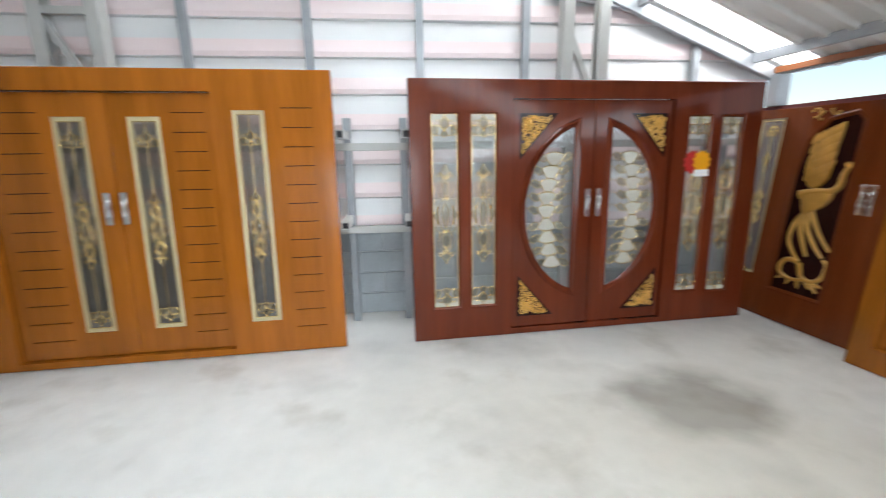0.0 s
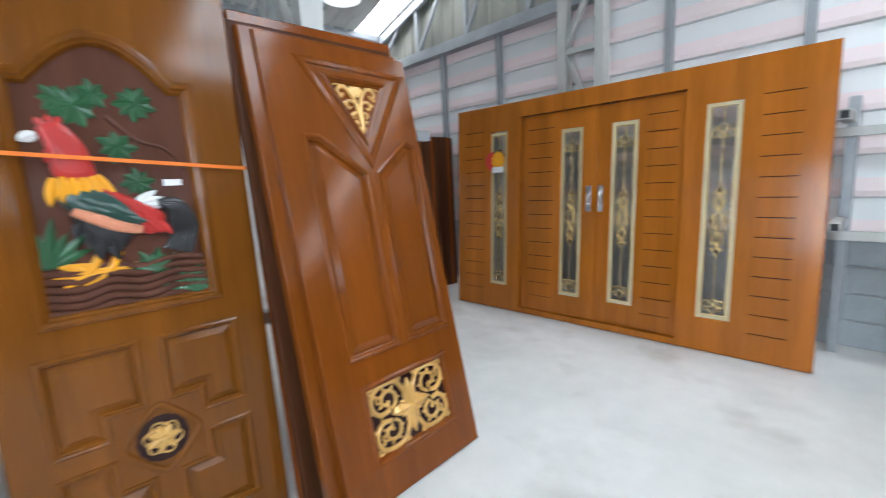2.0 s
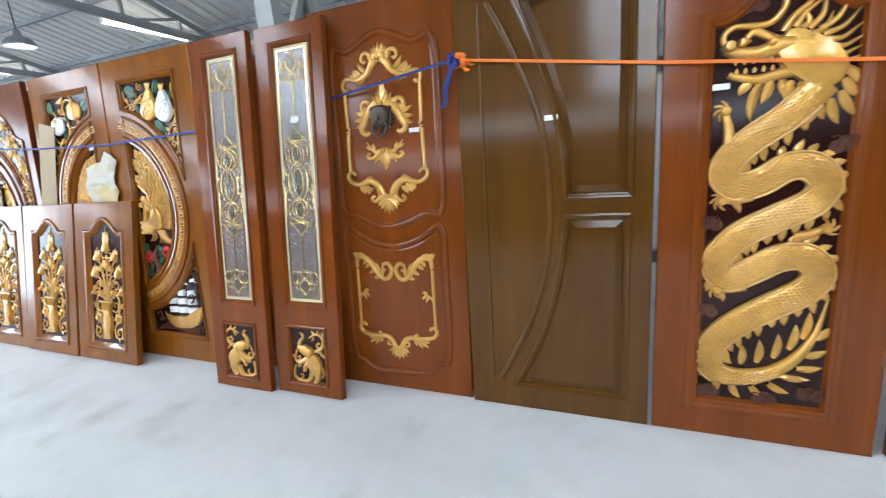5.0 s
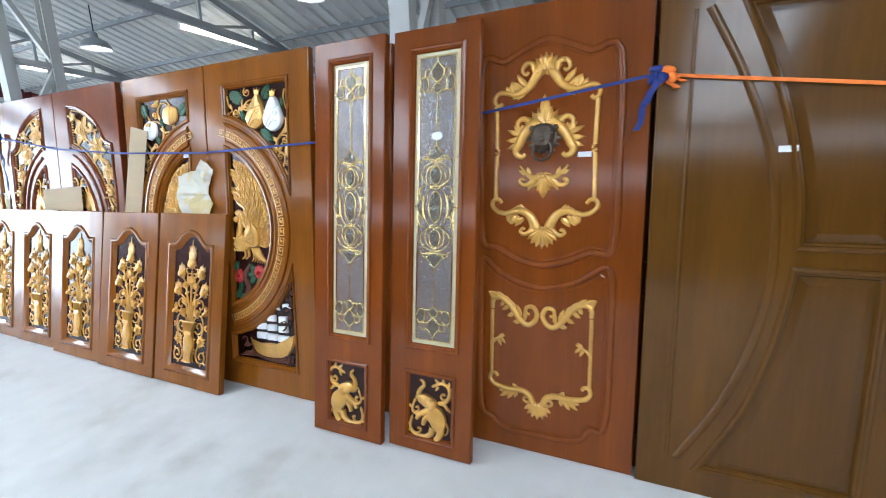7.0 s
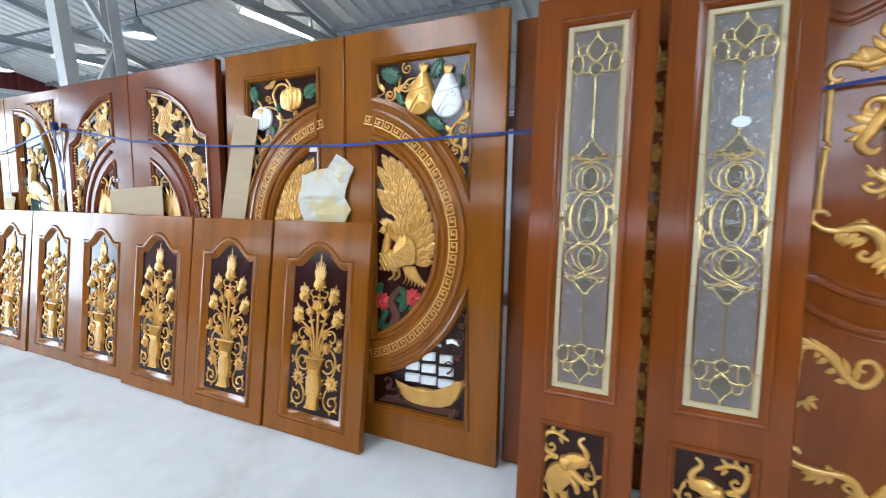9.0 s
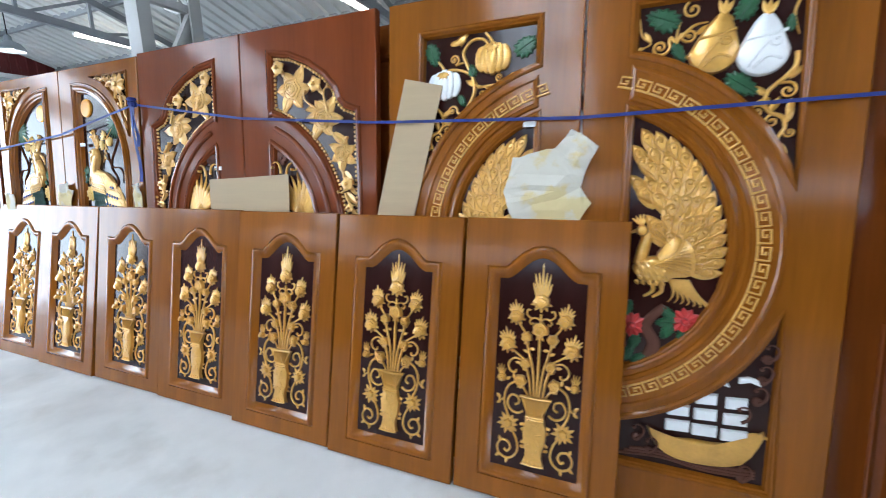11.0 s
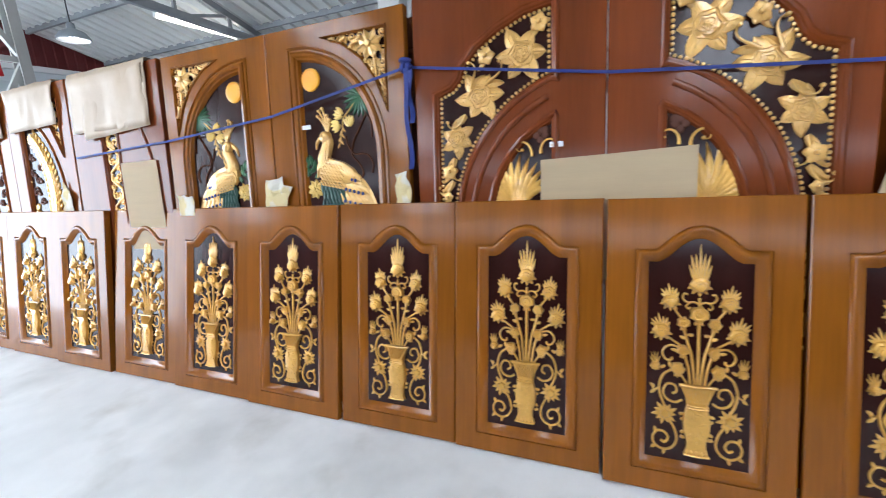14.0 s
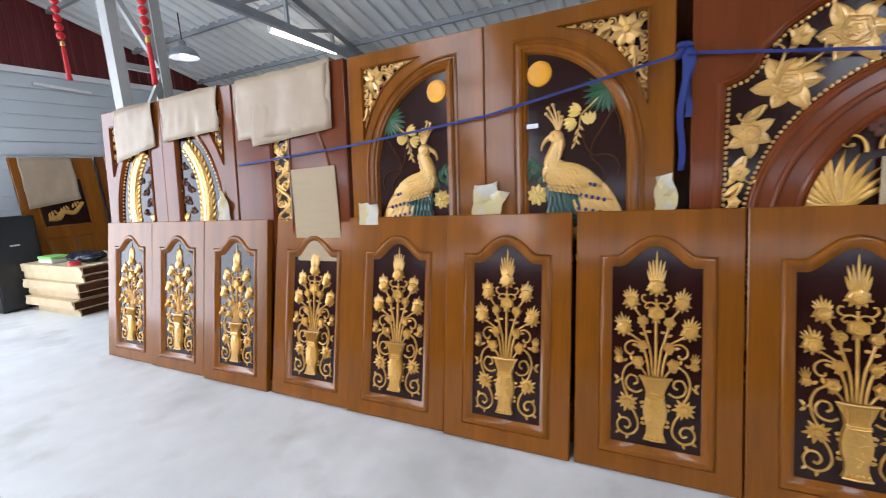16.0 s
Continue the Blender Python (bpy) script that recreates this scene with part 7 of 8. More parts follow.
    for s in (-1, 1):
        tuft(s * 0.098, 0.757, 0.031, 90 - s * 10, 7, 10, 0.046, 5)
        tuft(s * 0.128, 0.640, 0.033, 90 - s * 14, 7, 12, 0.046, 5)
        tuft(s * 0.146, 0.500, 0.018, 90 - s * 6, 5, 10, 0.044, 5)
        small_rose(s * 0.052, 0.676, 0.025, 1.0 + s)
        small_rose(s * 0.052, 0.568, 0.024, 2.0 + s)
        small_rose(s * 0.068, 0.496, 0.027, 3.0 + s)
        for k in range(11):
            a = 90 + 32.7 * k
            leaf(bm, c + s * 0.110, 0.314, a, 0.048 if k % 2 else 0.040, 0.016, 0.018, 8, b)
        blob(bm, [(c + s * 0.110 + 0.020 * (0.85 + 0.2 * (k % 2)) * math.cos(k * 0.5236), 0.314 + 0.020 * (0.85 + 0.2 * (k % 2)) * math.sin(k * 0.5236)) for k in range(12)], 0.024, b)
        for x, y, a in ((0.018, 0.630, 0), (0.044, 0.615, 20), (0.072, 0.565, 10), (0.094, 0.500, 80), (0.060, 0.318, 170), (0.056, 0.302, 200), (0.054, 0.245, 150), (0.056, 0.232, 200), (0.138, 0.234, 70), (0.140, 0.180, -40), (0.108, 0.168, -80), (0.148, 0.412, 40), (0.146, 0.400, -40), (0.128, 0.492, 150)):
            leaf(bm, c + s * x, y, a if s > 0 else 180 - a, 0.022, 0.013, 0.013, 0, b)
    small_rose(0, 0.711, 0.036, 0.4)
    # scrolls
    go([(0, 0.748), (0.018, 0.757), (0.040, 0.755), (0.056, 0.770), (0.052, 0.788), (0.040, 0.786)], 0.0078)
    go([(0.030, 0.757), (0.044, 0.742), (0.036, 0.730), (0.028, 0.738)], 0.0070)
    go([(0.070, 0.580), (0.096, 0.584), (0.117, 0.568), (0.121, 0.546), (0.108, 0.527), (0.090, 0.528), (0.090, 0.540)], 0.0085)
    go([(0.086, 0.490), (0.115, 0.468), (0.130, 0.428), (0.127, 0.385), (0.112, 0.345)], 0.0098)
    go([(0.050, 0.374), (0.074, 0.361), (0.104, 0.371), (0.117, 0.400), (0.102, 0.431), (0.076, 0.427), (0.070, 0.404), (0.085, 0.394)], 0.0092)
    go([(0.128, 0.418), (0.145, 0.402), (0.154, 0.410), (0.148, 0.420)], 0.0075)
    go([(0.096, 0.292), (0.074, 0.255), (0.066, 0.212), (0.082, 0.180), (0.112, 0.168), (0.142, 0.182), (0.150, 0.212), (0.134, 0.238), (0.108, 0.236), (0.096, 0.214), (0.108, 0.196), (0.122, 0.204)], 0.0092)


def half_panel(m, w, hgt):
    field = crown_top(0.155, 0.131, 0.506, 0.909, 1.001)
    th = door("half_door", m, w, hgt, W_HONEY, "half-height honey teak door with a gold vase of flowers", [offset(field, 0.0505)], category="door panel", group="half-height doors along the row")
    bm = bmesh.new()
    rings(bm, field, [(0.0515, 0.000), (0.050, -0.007), (0.047, -0.006), (0.044, 0.004), (0.039, 0.0085), (0.031, 0.0085), (0.024, 0.006), (0.016, 0.000), (0.008, -0.008), (0.002, -0.014), (0.0, -0.016), (-0.001, -0.024)])
    part("moulding", bm, W_HONEY, th, smooth=True)
    part("panel", board(offset(field, 0.004), -0.018, 0.010), W_DARK, th, "dark recessed panel")
    bm = bmesh.new()
    bouquet(bm, -0.018)
    part("bouquet", bm, GOLD, th, "gold carved vase of flowers")
    return th


PANELS = ((-4.530, -0.657), (-5.190, -0.650), (-5.851, -0.662), (-6.514, -0.690), (-7.168, -0.698), (-7.838, -0.688), (-8.492, -0.700), (-9.127, -0.712), (-9.812, -0.700), (-10.486, -0.720), (-11.138, -0.730))
first_panel = half_panel(lean(PANELS[0][1], PANELS[0][0], 11.6), 0.648, 1.157)
for i, (y, x) in enumerate(PANELS[1:]):
    copy_thing(first_panel, lean(x, y, (11.7, 11.0, 10.4, 10.6, 11.4, 12.2, 12.0, 10.2, 10.0, 9.6)[i]))

# ---- the tilted door in front and the stack behind it ----
def vee_door():
    m, w, hgt = lean(-0.498, 1.136, 12.0, 93.5), 0.775, 1.985
    tri = [(0.195, 1.885), (0.445, 1.475), (0.705, 1.875)]
    lp = [(0.135, 0.63), (0.385, 0.63), (0.405, 1.40), (0.19, 1.56), (0.135, 1.56)]
    rp = [(0.455, 0.63), (0.705, 0.63), (0.72, 1.53), (0.68, 1.55), (0.475, 1.40)]
    low = rect(0.165, 0.175, 0.635, 0.488)
    inner = [(0.292, 1.83), (0.442, 1.56), (0.602, 1.825)]
    outs = [o if area2(o) > 0 else o[::-1] for o in (inner, lp, rp, low)]
    th = door("carved_door", m, w, hgt, W_CHESTNUT, "glossy chestnut teak door with a gold carved triangle and base panel", outs)
    part("moulding", moulding(tri if area2(tri) > 0 else tri[::-1], 0.05, 0.012, 0.0), W_CHESTNUT, th)
    carved_field(th, outs[0], W_CHESTNUT, None, 0.03, 0.016)
    for o in outs[1:3]:
        part("moulding", moulding(o, 0.035, 0.009, 0.014), W_CHESTNUT, th)
        part("panel", raised(offset(o, 0.004), -0.014, -0.003, 0.05), W_CHESTNUT, th)
    carved_field(th, low, W_CHESTNUT, None, 0.034, 0.016)
    b = -0.016
    bm = bmesh.new()
    c = 0.446
    for pts, wd in (([(0, 1.600), (0.004, 1.66), (0.010, 1.72), (0.030, 1.775), (0.062, 1.805), (0.092, 1.800), (0.100, 1.776), (0.082, 1.764), (0.072, 1.778)], 0.024),
                    ([(0.016, 1.735), (0.050, 1.745), (0.066, 1.726), (0.054, 1.708), (0.040, 1.718)], 0.016),
                    ([(0.010, 1.690), (0.034, 1.690), (0.042, 1.672), (0.028, 1.662)], 0.013),
                    ([(0.060, 1.806), (0.100, 1.816), (0.130, 1.806)], 0.014)):
        stroke(bm, [(c + x, y) for x, y in pts], taper(wd, 0.5), 0.016, 5)
    for x, y, a, ln in ((0.030, 1.775, 95, 0.045), (0.055, 1.800, 60, 0.030), (0.085, 1.765, -40, 0.035), (0.060, 1.735, -20, 0.035), (0.030, 1.690, -50, 0.030), (0.018, 1.640, 20, 0.035), (0.012, 1.620, -30, 0.030), (0.020, 1.760, 120, 0.05)):
        leaf(bm, c + x, y, a, ln, 0.020, 0.016, 20)
    mirrored(bm, c)
    for k in range(5):
        leaf(bm, c, 1.625, 230 + 20 * k, 0.050, 0.022, 0.020, 0, 0)
        leaf(bm, c, 1.765, 58 + 16 * k, 0.058, 0.022, 0.020, 0, 0)
    for v in bm.verts:
        v.co.y -= b
    clip(bm, outs[0])
    part("triangle_carving", bm, GOLD_PALE, th, "pale gold scroll carving")
    # base panel: a pointed flower between four rings of leafy scrolls
    bm = bmesh.new()
    cu, cv = 0.40, 0.332
    for pts, wd in (([(0.020, 0.060), (0.060, 0.125), (0.120, 0.140), (0.180, 0.128), (0.208, 0.095), (0.204, 0.050), (0.170, 0.018), (0.120, 0.022)], 0.022),
                    ([(0.110, 0.022), (0.080, 0.045), (0.082, 0.085), (0.115, 0.105), (0.150, 0.092), (0.155, 0.062), (0.132, 0.050), (0.118, 0.064)], 0.017),
                    ([(0.055, 0.115), (0.040, 0.140), (0.058, 0.148), (0.066, 0.138)], 0.012),
                    ([(0.180, 0.128), (0.205, 0.140), (0.216, 0.128), (0.206, 0.118)], 0.012),
                    ([(0.150, 0.092), (0.176, 0.094), (0.180, 0.074), (0.168, 0.070)], 0.011)):
        stroke(bm, [(cu + x, cv + y) for x, y in pts], wd, 0.015, 5)
    for x, y, a, ln in ((0.060, 0.125, 100, 0.030), (0.100, 0.138, 60, 0.028), (0.150, 0.136, 50, 0.026), (0.208, 0.080, 10, 0.024), (0.205, 0.045, -20, 0.026), (0.085, 0.060, 170, 0.030), (0.100, 0.100, 130, 0.028), (0.130, 0.104, 70, 0.026), (0.125, 0.030, 100, 0.028), (0.160, 0.020, -60, 0.024), (0.150, 0.060, -40, 0.030), (0.190, 0.110, 220, 0.030)):
        leaf(bm, cu + x, cv + y, a, ln, 0.016, 0.014, 15)
    mirrored(bm, cu)
    r = bmesh.ops.duplicate(bm, geom=bm.verts[:] + bm.edges[:] + bm.faces[:])
    for e in r["geom"]:
        if isinstance(e, bmesh.types.BMVert):
            e.co.z = 2 * cv - e.co.z
    for a, ln in ((0, 0.115), (90, 0.125), (180, 0.115), (270, 0.125)):
        leaf(bm, cu, cv, a, ln, 0.056, 0.020)
        for q in (-30, 30):
            leaf(bm, cu, cv, a + q, ln * 0.62, 0.034, 0.018)
    flower(bm, cu, cv, 0.036, 6, 0.022, 10)
    for v in bm.verts:
        v.co.y -= b
    clip(bm, low)
    part("base_carving", bm, GOLD_PALE, th, "pale gold flower and scroll carving")


vee_door()


def plain_door(m, w, h, mat, label, group, name="panelled_door"):
    o1, o2 = rect(0.13, 0.16, w - 0.13, 0.80), rect(0.13, 0.96, w - 0.13, h - 0.16)
    th = door(name, m, w, h, mat, label, [o1, o2], group=group)
    wood_panel(th, o1, mat)
    wood_panel(th, o2, mat)
    return th


plain_door(lean(-0.545, 1.075, 11.0, 92.5), 0.78, 1.99, W_CHESTNUT, "chestnut teak door stacked behind a tilted door", "doors stacked behind the tilted door")
plain_door(lean(-0.665, 1.035, 8.5, 91), 0.78, 2.0, W_WALNUT, "dark walnut door stacked behind others", "doors stacked behind the tilted door")
plain_door(lean(-0.760, 1.045, 6.0, 90.5), 0.78, 2.03, W_RUSSET, "russet teak door stacked behind others", "doors stacked behind the tilted door")

# doors hidden behind the row, seen through its gaps
for x, y, a, w, mt, lb in ((-0.925, -0.54, 3.0, 0.68, W_WALNUT, "dark walnut door behind the row"), (-0.93, -1.60, 4.0, 0.82, W_WALNUT, "dark walnut door behind the row"),
                           (-0.935, -2.95, 5.0, 0.80, W_RUSSET, "russet teak door behind the narrow doors"), (-0.925, 0.27, 3.4, 0.64, W_WALNUT, "dark walnut door behind the row"),
                           (-0.895, -3.215, 5.0, 0.48, W_RUSSET, "russet teak door behind the narrow doors"), (-0.92, -7.1, 5.2, 0.82, W_WALNUT, "dark walnut door behind the row"), (-0.92, -5.3, 5.2, 0.82, W_RUSSET, "russet teak door behind the row")):
    plain_door(lean(x, y, a + 1.2), w, 2.05, mt, lb, "doors behind the row")
bm = bmesh.new()
for k in range(14):
    scroll(bm, 0.30, 0.25 + 0.12 * k, 60 if k % 2 else 120, 0.16, 1.5 if k % 2 else -1.5, 9 if k % 2 else -9, 0.022, 0.016, 12)
    flower(bm, 0.31, 0.25 + 0.12 * k, 0.045, 6, 0.016)
back_door = [o for o in bpy.data.objects if o.name.startswith("panelled_door") and abs(o.location.y + 2.95) < 0.02][0]
part("scroll_strip", bm, GOLD, back_door, "gold scroll carving")
# rail that the row leans on
for z in (0.72, 1.62):
    tagged(link("lean_rail", boxed((-1.25 - 0.05 * (z > 1), -11.3, z - 0.03), (-1.19 - 0.05 * (z > 1), 2.3, z + 0.03)), STEEL), "steel rail fixed to the posts behind the doors", "rail", kind="structure")


# ---- the two glazed entrance sets at the end wall ----
def pull_handle(th, u, v):
    hd = new("handle")
    hd.parent = th
    hd["label"] = "brushed chrome lever handle on a plate"
    part("plate", boxed(V(u - 0.022, 0.008, v - 0.11), V(u + 0.022, 0.0, v + 0.11), 0.003), CHROME, hd)
    bm = bmesh.new()
    stroke(bm, [(u, v + 0.05), (u + 0.01, v + 0.03), (u, v), (u - 0.005, v - 0.05)], 0.018, 0.02, 5, base=0.02)
    part("grip", bm, CHROME, hd, smooth=True)
    for q in (0.05, -0.045):
        bm = bmesh.new()
        disc(bm, u, v + q, 0.010, 0.024, 8, 0.006)
        part("stem", bm, CHROME, hd)


def slots(u0, u1, v0, v1, n):
    return [rect(u0, v0 + (v1 - v0) * k / (n - 1) - 0.0035, u1, v0 + (v1 - v0) * k / (n - 1) + 0.0035) for k in range(n)]


def ornament(th, c, items, deep):
    """Leaded ornaments on one light: (kind, height, size), with a stem through them."""
    for kind, v, k, ky in items:
        bm, bev = bmesh.new(), bmesh.new()
        if kind == "knot":
            leaded_knot(bm, bev, c, v, k, deep, ky)
        else:
            leaded_fleur(bm, bev, c, v, k, 1 if kind == "fleur" else -1, deep)
        part("came", bm, BRASS, th, "polished brass cames")
        pieces("bevel", bev, G_BEVEL, th, "bevelled glass piece", False)


SLIM = [("fleur_down", 1.545, 0.054, 0), ("knot", 0.955, 0.042, 0.070), ("fleur", 0.375, 0.054, 0)]
LIGHT = [("fleur", 1.58, 0.9), ("drop", 1.36, 0.4), ("fleur", 1.02, 0.8), ("oval", 0.94, 0.55), ("fleur_down", 0.86, 0.8), ("drop", 0.62, 0.35), ("fleur", 0.34, 0.7)]


def orange_set():
    m = lean(-2.47, 3.717, 3.2, 2.47, 0.1)
    th = thing("entrance_door_set", m, "orange teak entrance set with double doors, glazed sidelights and grooves", "door set", "entrance sets at the end wall")
    opening, g1, g4 = rect(0.785, 0.05, 2.22, 1.895), rect(0.44, 0.25, 0.645, 1.785), rect(2.35, 0.245, 2.565, 1.77)
    body = plate(rect(0, 0, 3.03, 2.04), [opening, g1, g4] + slots(0.10, 0.36, 0.19, 1.80, 13) + slots(2.675, 2.885, 0.19, 1.785, 13), 0.09)
    part("frame", body, W_ORANGE, th)
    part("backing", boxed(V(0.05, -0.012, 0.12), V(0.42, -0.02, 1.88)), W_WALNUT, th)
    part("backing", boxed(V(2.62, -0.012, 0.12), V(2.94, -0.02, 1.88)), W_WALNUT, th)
    for u0, u1, g, sl in ((0.79, 1.548, (1.205, 1.41), (0.86, 1.13)), (1.553, 2.215, (1.665, 1.875), (1.94, 2.16))):
        hole = rect(g[0], 0.235, g[1], 1.735)
        bm = plate(rect(u0, 0.055, u1, 1.89), [hole] + slots(sl[0], sl[1], 0.19, 1.76, 13), 0.045)
        for v in bm.verts:
            v.co.y += 0.042
        lf = part("door_leaf", bm, W_ORANGE, th)
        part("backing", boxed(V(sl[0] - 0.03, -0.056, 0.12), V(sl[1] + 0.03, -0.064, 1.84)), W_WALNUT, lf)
        leaded(lf, g[0], 0.235, g[1], 1.735, 0.032, [], -0.054, clear=G_SMOKE)
        ornament(lf, (g[0] + g[1]) / 2, SLIM, -0.054)
        pull_handle(lf, u1 - 0.05 if u0 < 1 else u0 + 0.05, 1.12)
    for u0, u1 in ((0.44, 0.645), (2.35, 2.565)):
        leaded(th, u0, 0.247, u1, 1.775, 0.032, [], -0.014, clear=G_SMOKE)
        ornament(th, (u0 + u1) / 2, SLIM, -0.014)
    return m


m_orange = orange_set()


def sale_sticker(m, u, v):
    th = thing("sale_sticker", m, "red and yellow starburst price sticker on the glass", "sticker", "starburst stickers")
    for du, mt, nm in ((-0.035, RED, "red_burst"), (0.045, YELLOW, "yellow_burst")):
        bm = bmesh.new()
        o = [(u + du + (0.085 if k % 2 else 0.068) * math.cos(k * 0.2618), v + (0.10 if k % 2 else 0.082) * math.sin(k * 0.2618)) for k in range(24)]
        rings(bm, o, [(0, 0.012 + 0.002 * (du > 0)), (0, 0.014 + 0.002 * (du > 0))], cap=True)
        part(nm, bm, mt, th)
    bm = boxed(V(u - 0.02, 0.0175, v - 0.115), V(u + 0.11, 0.016, v - 0.06))
    part("label", bm, PAPER, th, "white strip")


sale_sticker(m_orange, 0.50, 1.50)


def oval_glass(th, sgn):
    """Half of the big oval of bevelled pieces."""
    c, cv, a, b = 1.449, 1.0, 0.575, 0.70
    e = 0.135
    a0 = math.degrees(math.acos(e / a))
    o = [(c + sgn * x, y) for x, y in ((a * math.cos(radians(t)), cv + b * math.sin(radians(t))) for t in [-a0 + 2 * a0 * k / 20 for k in range(21)])]
    return o if area2(o) > 0 else o[::-1]


def red_set():
    m = lean(1.091, 3.858, 1.6, 2.8, 0.1)
    th = thing("entrance_door_set", m, "red brown teak entrance set with oval glass and gold corners", "door set", "entrance sets at the end wall")
    gl = [(0.155, 0.26, 0.367, 1.75), (0.453, 0.26, 0.66, 1.75), (2.245, 0.265, 2.445, 1.73), (2.545, 0.25, 2.735, 1.725)]
    part("frame", plate(rect(0, 0, 2.91, 1.985), [rect(0.785, 0.05, 2.113, 1.85)] + [rect(*g) for g in gl], 0.09), W_RED, th)
    for g in gl:
        part("moulding", moulding(rect(*g), 0.02, 0.006, 0.01), W_RED, th)
        leaded(th, *g, 0.012, [], -0.014, vert=False, clear=G_PALE)
        ornament(th, (g[0] + g[2]) / 2, [("fleur_down", 1.600, 0.076, 0), ("knot", 1.000, 0.068, 0.104), ("fleur", 0.400, 0.076, 0)], -0.014)
        for v0, v1 in ((g[1] + 0.012, g[1] + 0.045), (g[3] - 0.060, g[3] - 0.012)):
            part("glass_band", boxed(V(g[0] + 0.012, -0.013, v0), V(g[2] - 0.012, -0.0105, v1)), G_SHELL, th, "frosted end band").visible_shadow = False
    for sgn, u0, u1 in ((-1, 0.79, 1.447), (1, 1.452, 2.108)):
        hole = oval_glass(th, sgn)
        bm = plate(rect(u0, 0.055, u1, 1.845), [hole], 0.045)
        for v in bm.verts:
            v.co.y += 0.02
        lf = part("door_leaf", bm, W_RED, th)
        bm = moulding(hole, 0.05, 0.012, 0.01)
        for v in bm.verts:
            v.co.y += 0.02
        part("moulding", bm, W_RED, lf)
        ob = part("pane", board(offset(hole, 0.004), -0.036, 0.004), G_PALE, lf, "clear textured glass pane")
        ob.visible_shadow = False
        came, bev = bmesh.new(), bmesh.new()
        frost = bmesh.new()
        for k in range(9):
            v = 1.405 - 0.102 * k
            half = 0.575 * math.sqrt(max(0.02, 1 - ((v - 1.0) / 0.70) ** 2)) - 0.155
            mid = 1.449 + sgn * (0.155 + half * 0.52)
            d, z = (1 if k < 5 else -1), -0.036
            r = min(0.082, half * 0.34)
            cup = [(mid + x * r, v + d * y) for x, y in ((-0.34, -0.050), (0.34, -0.050), (0.70, -0.010), (1.0, 0.030), (0.50, 0.048), (0, 0.054), (-0.50, 0.048), (-1.0, 0.030), (-0.70, -0.010))]
            cup = cup if area2(cup) > 0 else cup[::-1]
            blob(frost, cup, 0.005, z, 0.8)
            stroke(came, cup, 0.0065, 0.007, 1, True, z)
            for q in (-1, 1):
                rim = [(mid + q * x * r, v + d * y) for x, y in ((1.0, 0.034), (1.45, 0.052), (1.85, 0.026), (1.55, -0.004), (1.15, -0.022), (0.74, -0.012))]
                blob(bev, rim, 0.008, z, 0.6)
                stroke(came, rim, 0.006, 0.007, 1, True, z)
                stroke(came, [(mid + q * 1.85 * r, v + d * 0.026), (mid + q * 2.3 * r, v + d * 0.040), (mid + q * (half * 0.50), v + d * 0.030)], 0.005, 0.006, 2, base=z)
        clip(frost, hole, -0.012)
        pieces("frosted_shell", frost, G_SHELL, lf, "frosted shell piece", False)
        clip(came, hole, -0.006)
        clip(bev, hole, -0.010)
        part("came", came, BRASS, lf, "polished brass cames")
        pieces("bevel", bev, G_BEVEL, lf, "bevelled glass piece", False)
        edge = 0.85 if sgn < 0 else 2.05
        for top in (0, 1):
            v0 = 1.735 if top else 0.155
            dv = -1 if top else 1
            tri = [(edge, v0), (edge - sgn * 0.27, v0), (edge, v0 + dv * 0.31)]
            tri = tri if area2(tri) > 0 else tri[::-1]
            bm = bmesh.new()
            rings(bm, tri, [(0.012, -0.021), (0.010, -0.012), (0.0, -0.012), (-0.006, -0.019)], cap=True)
            cp = part("corner_panel", bm, W_DARK, lf, "dark corner panel")
            bm = bmesh.new()
            for k in range(6):
                for q in range(6 - k):
                    uu, vv = edge - sgn * (0.030 + 0.042 * k), v0 + dv * (0.032 + 0.048 * q)
                    curl(bm, uu, vv, 0.027, 90 * (k + q), 1.2 if (k + q) % 2 else -1.2, 0.011, 0.013)
                    leaf(bm, uu + 0.012, vv, 70 * k + 110 * q, 0.046, 0.022, 0.011, 15, 0)
            flower(bm, edge - sgn * 0.06, v0 + dv * 0.07, 0.05, 7, 0.016)
            for v in bm.verts:
                v.co.y += 0.017
            clip(bm, tri)
            part("corner_carving", bm, GOLD, lf, "gold corner carving")
        pull_handle(lf, u1 - 0.045 if sgn < 0 else u0 + 0.045, 1.06)
    return m


m_red = red_set()
sale_sticker(m_red, 2.33, 1.36)


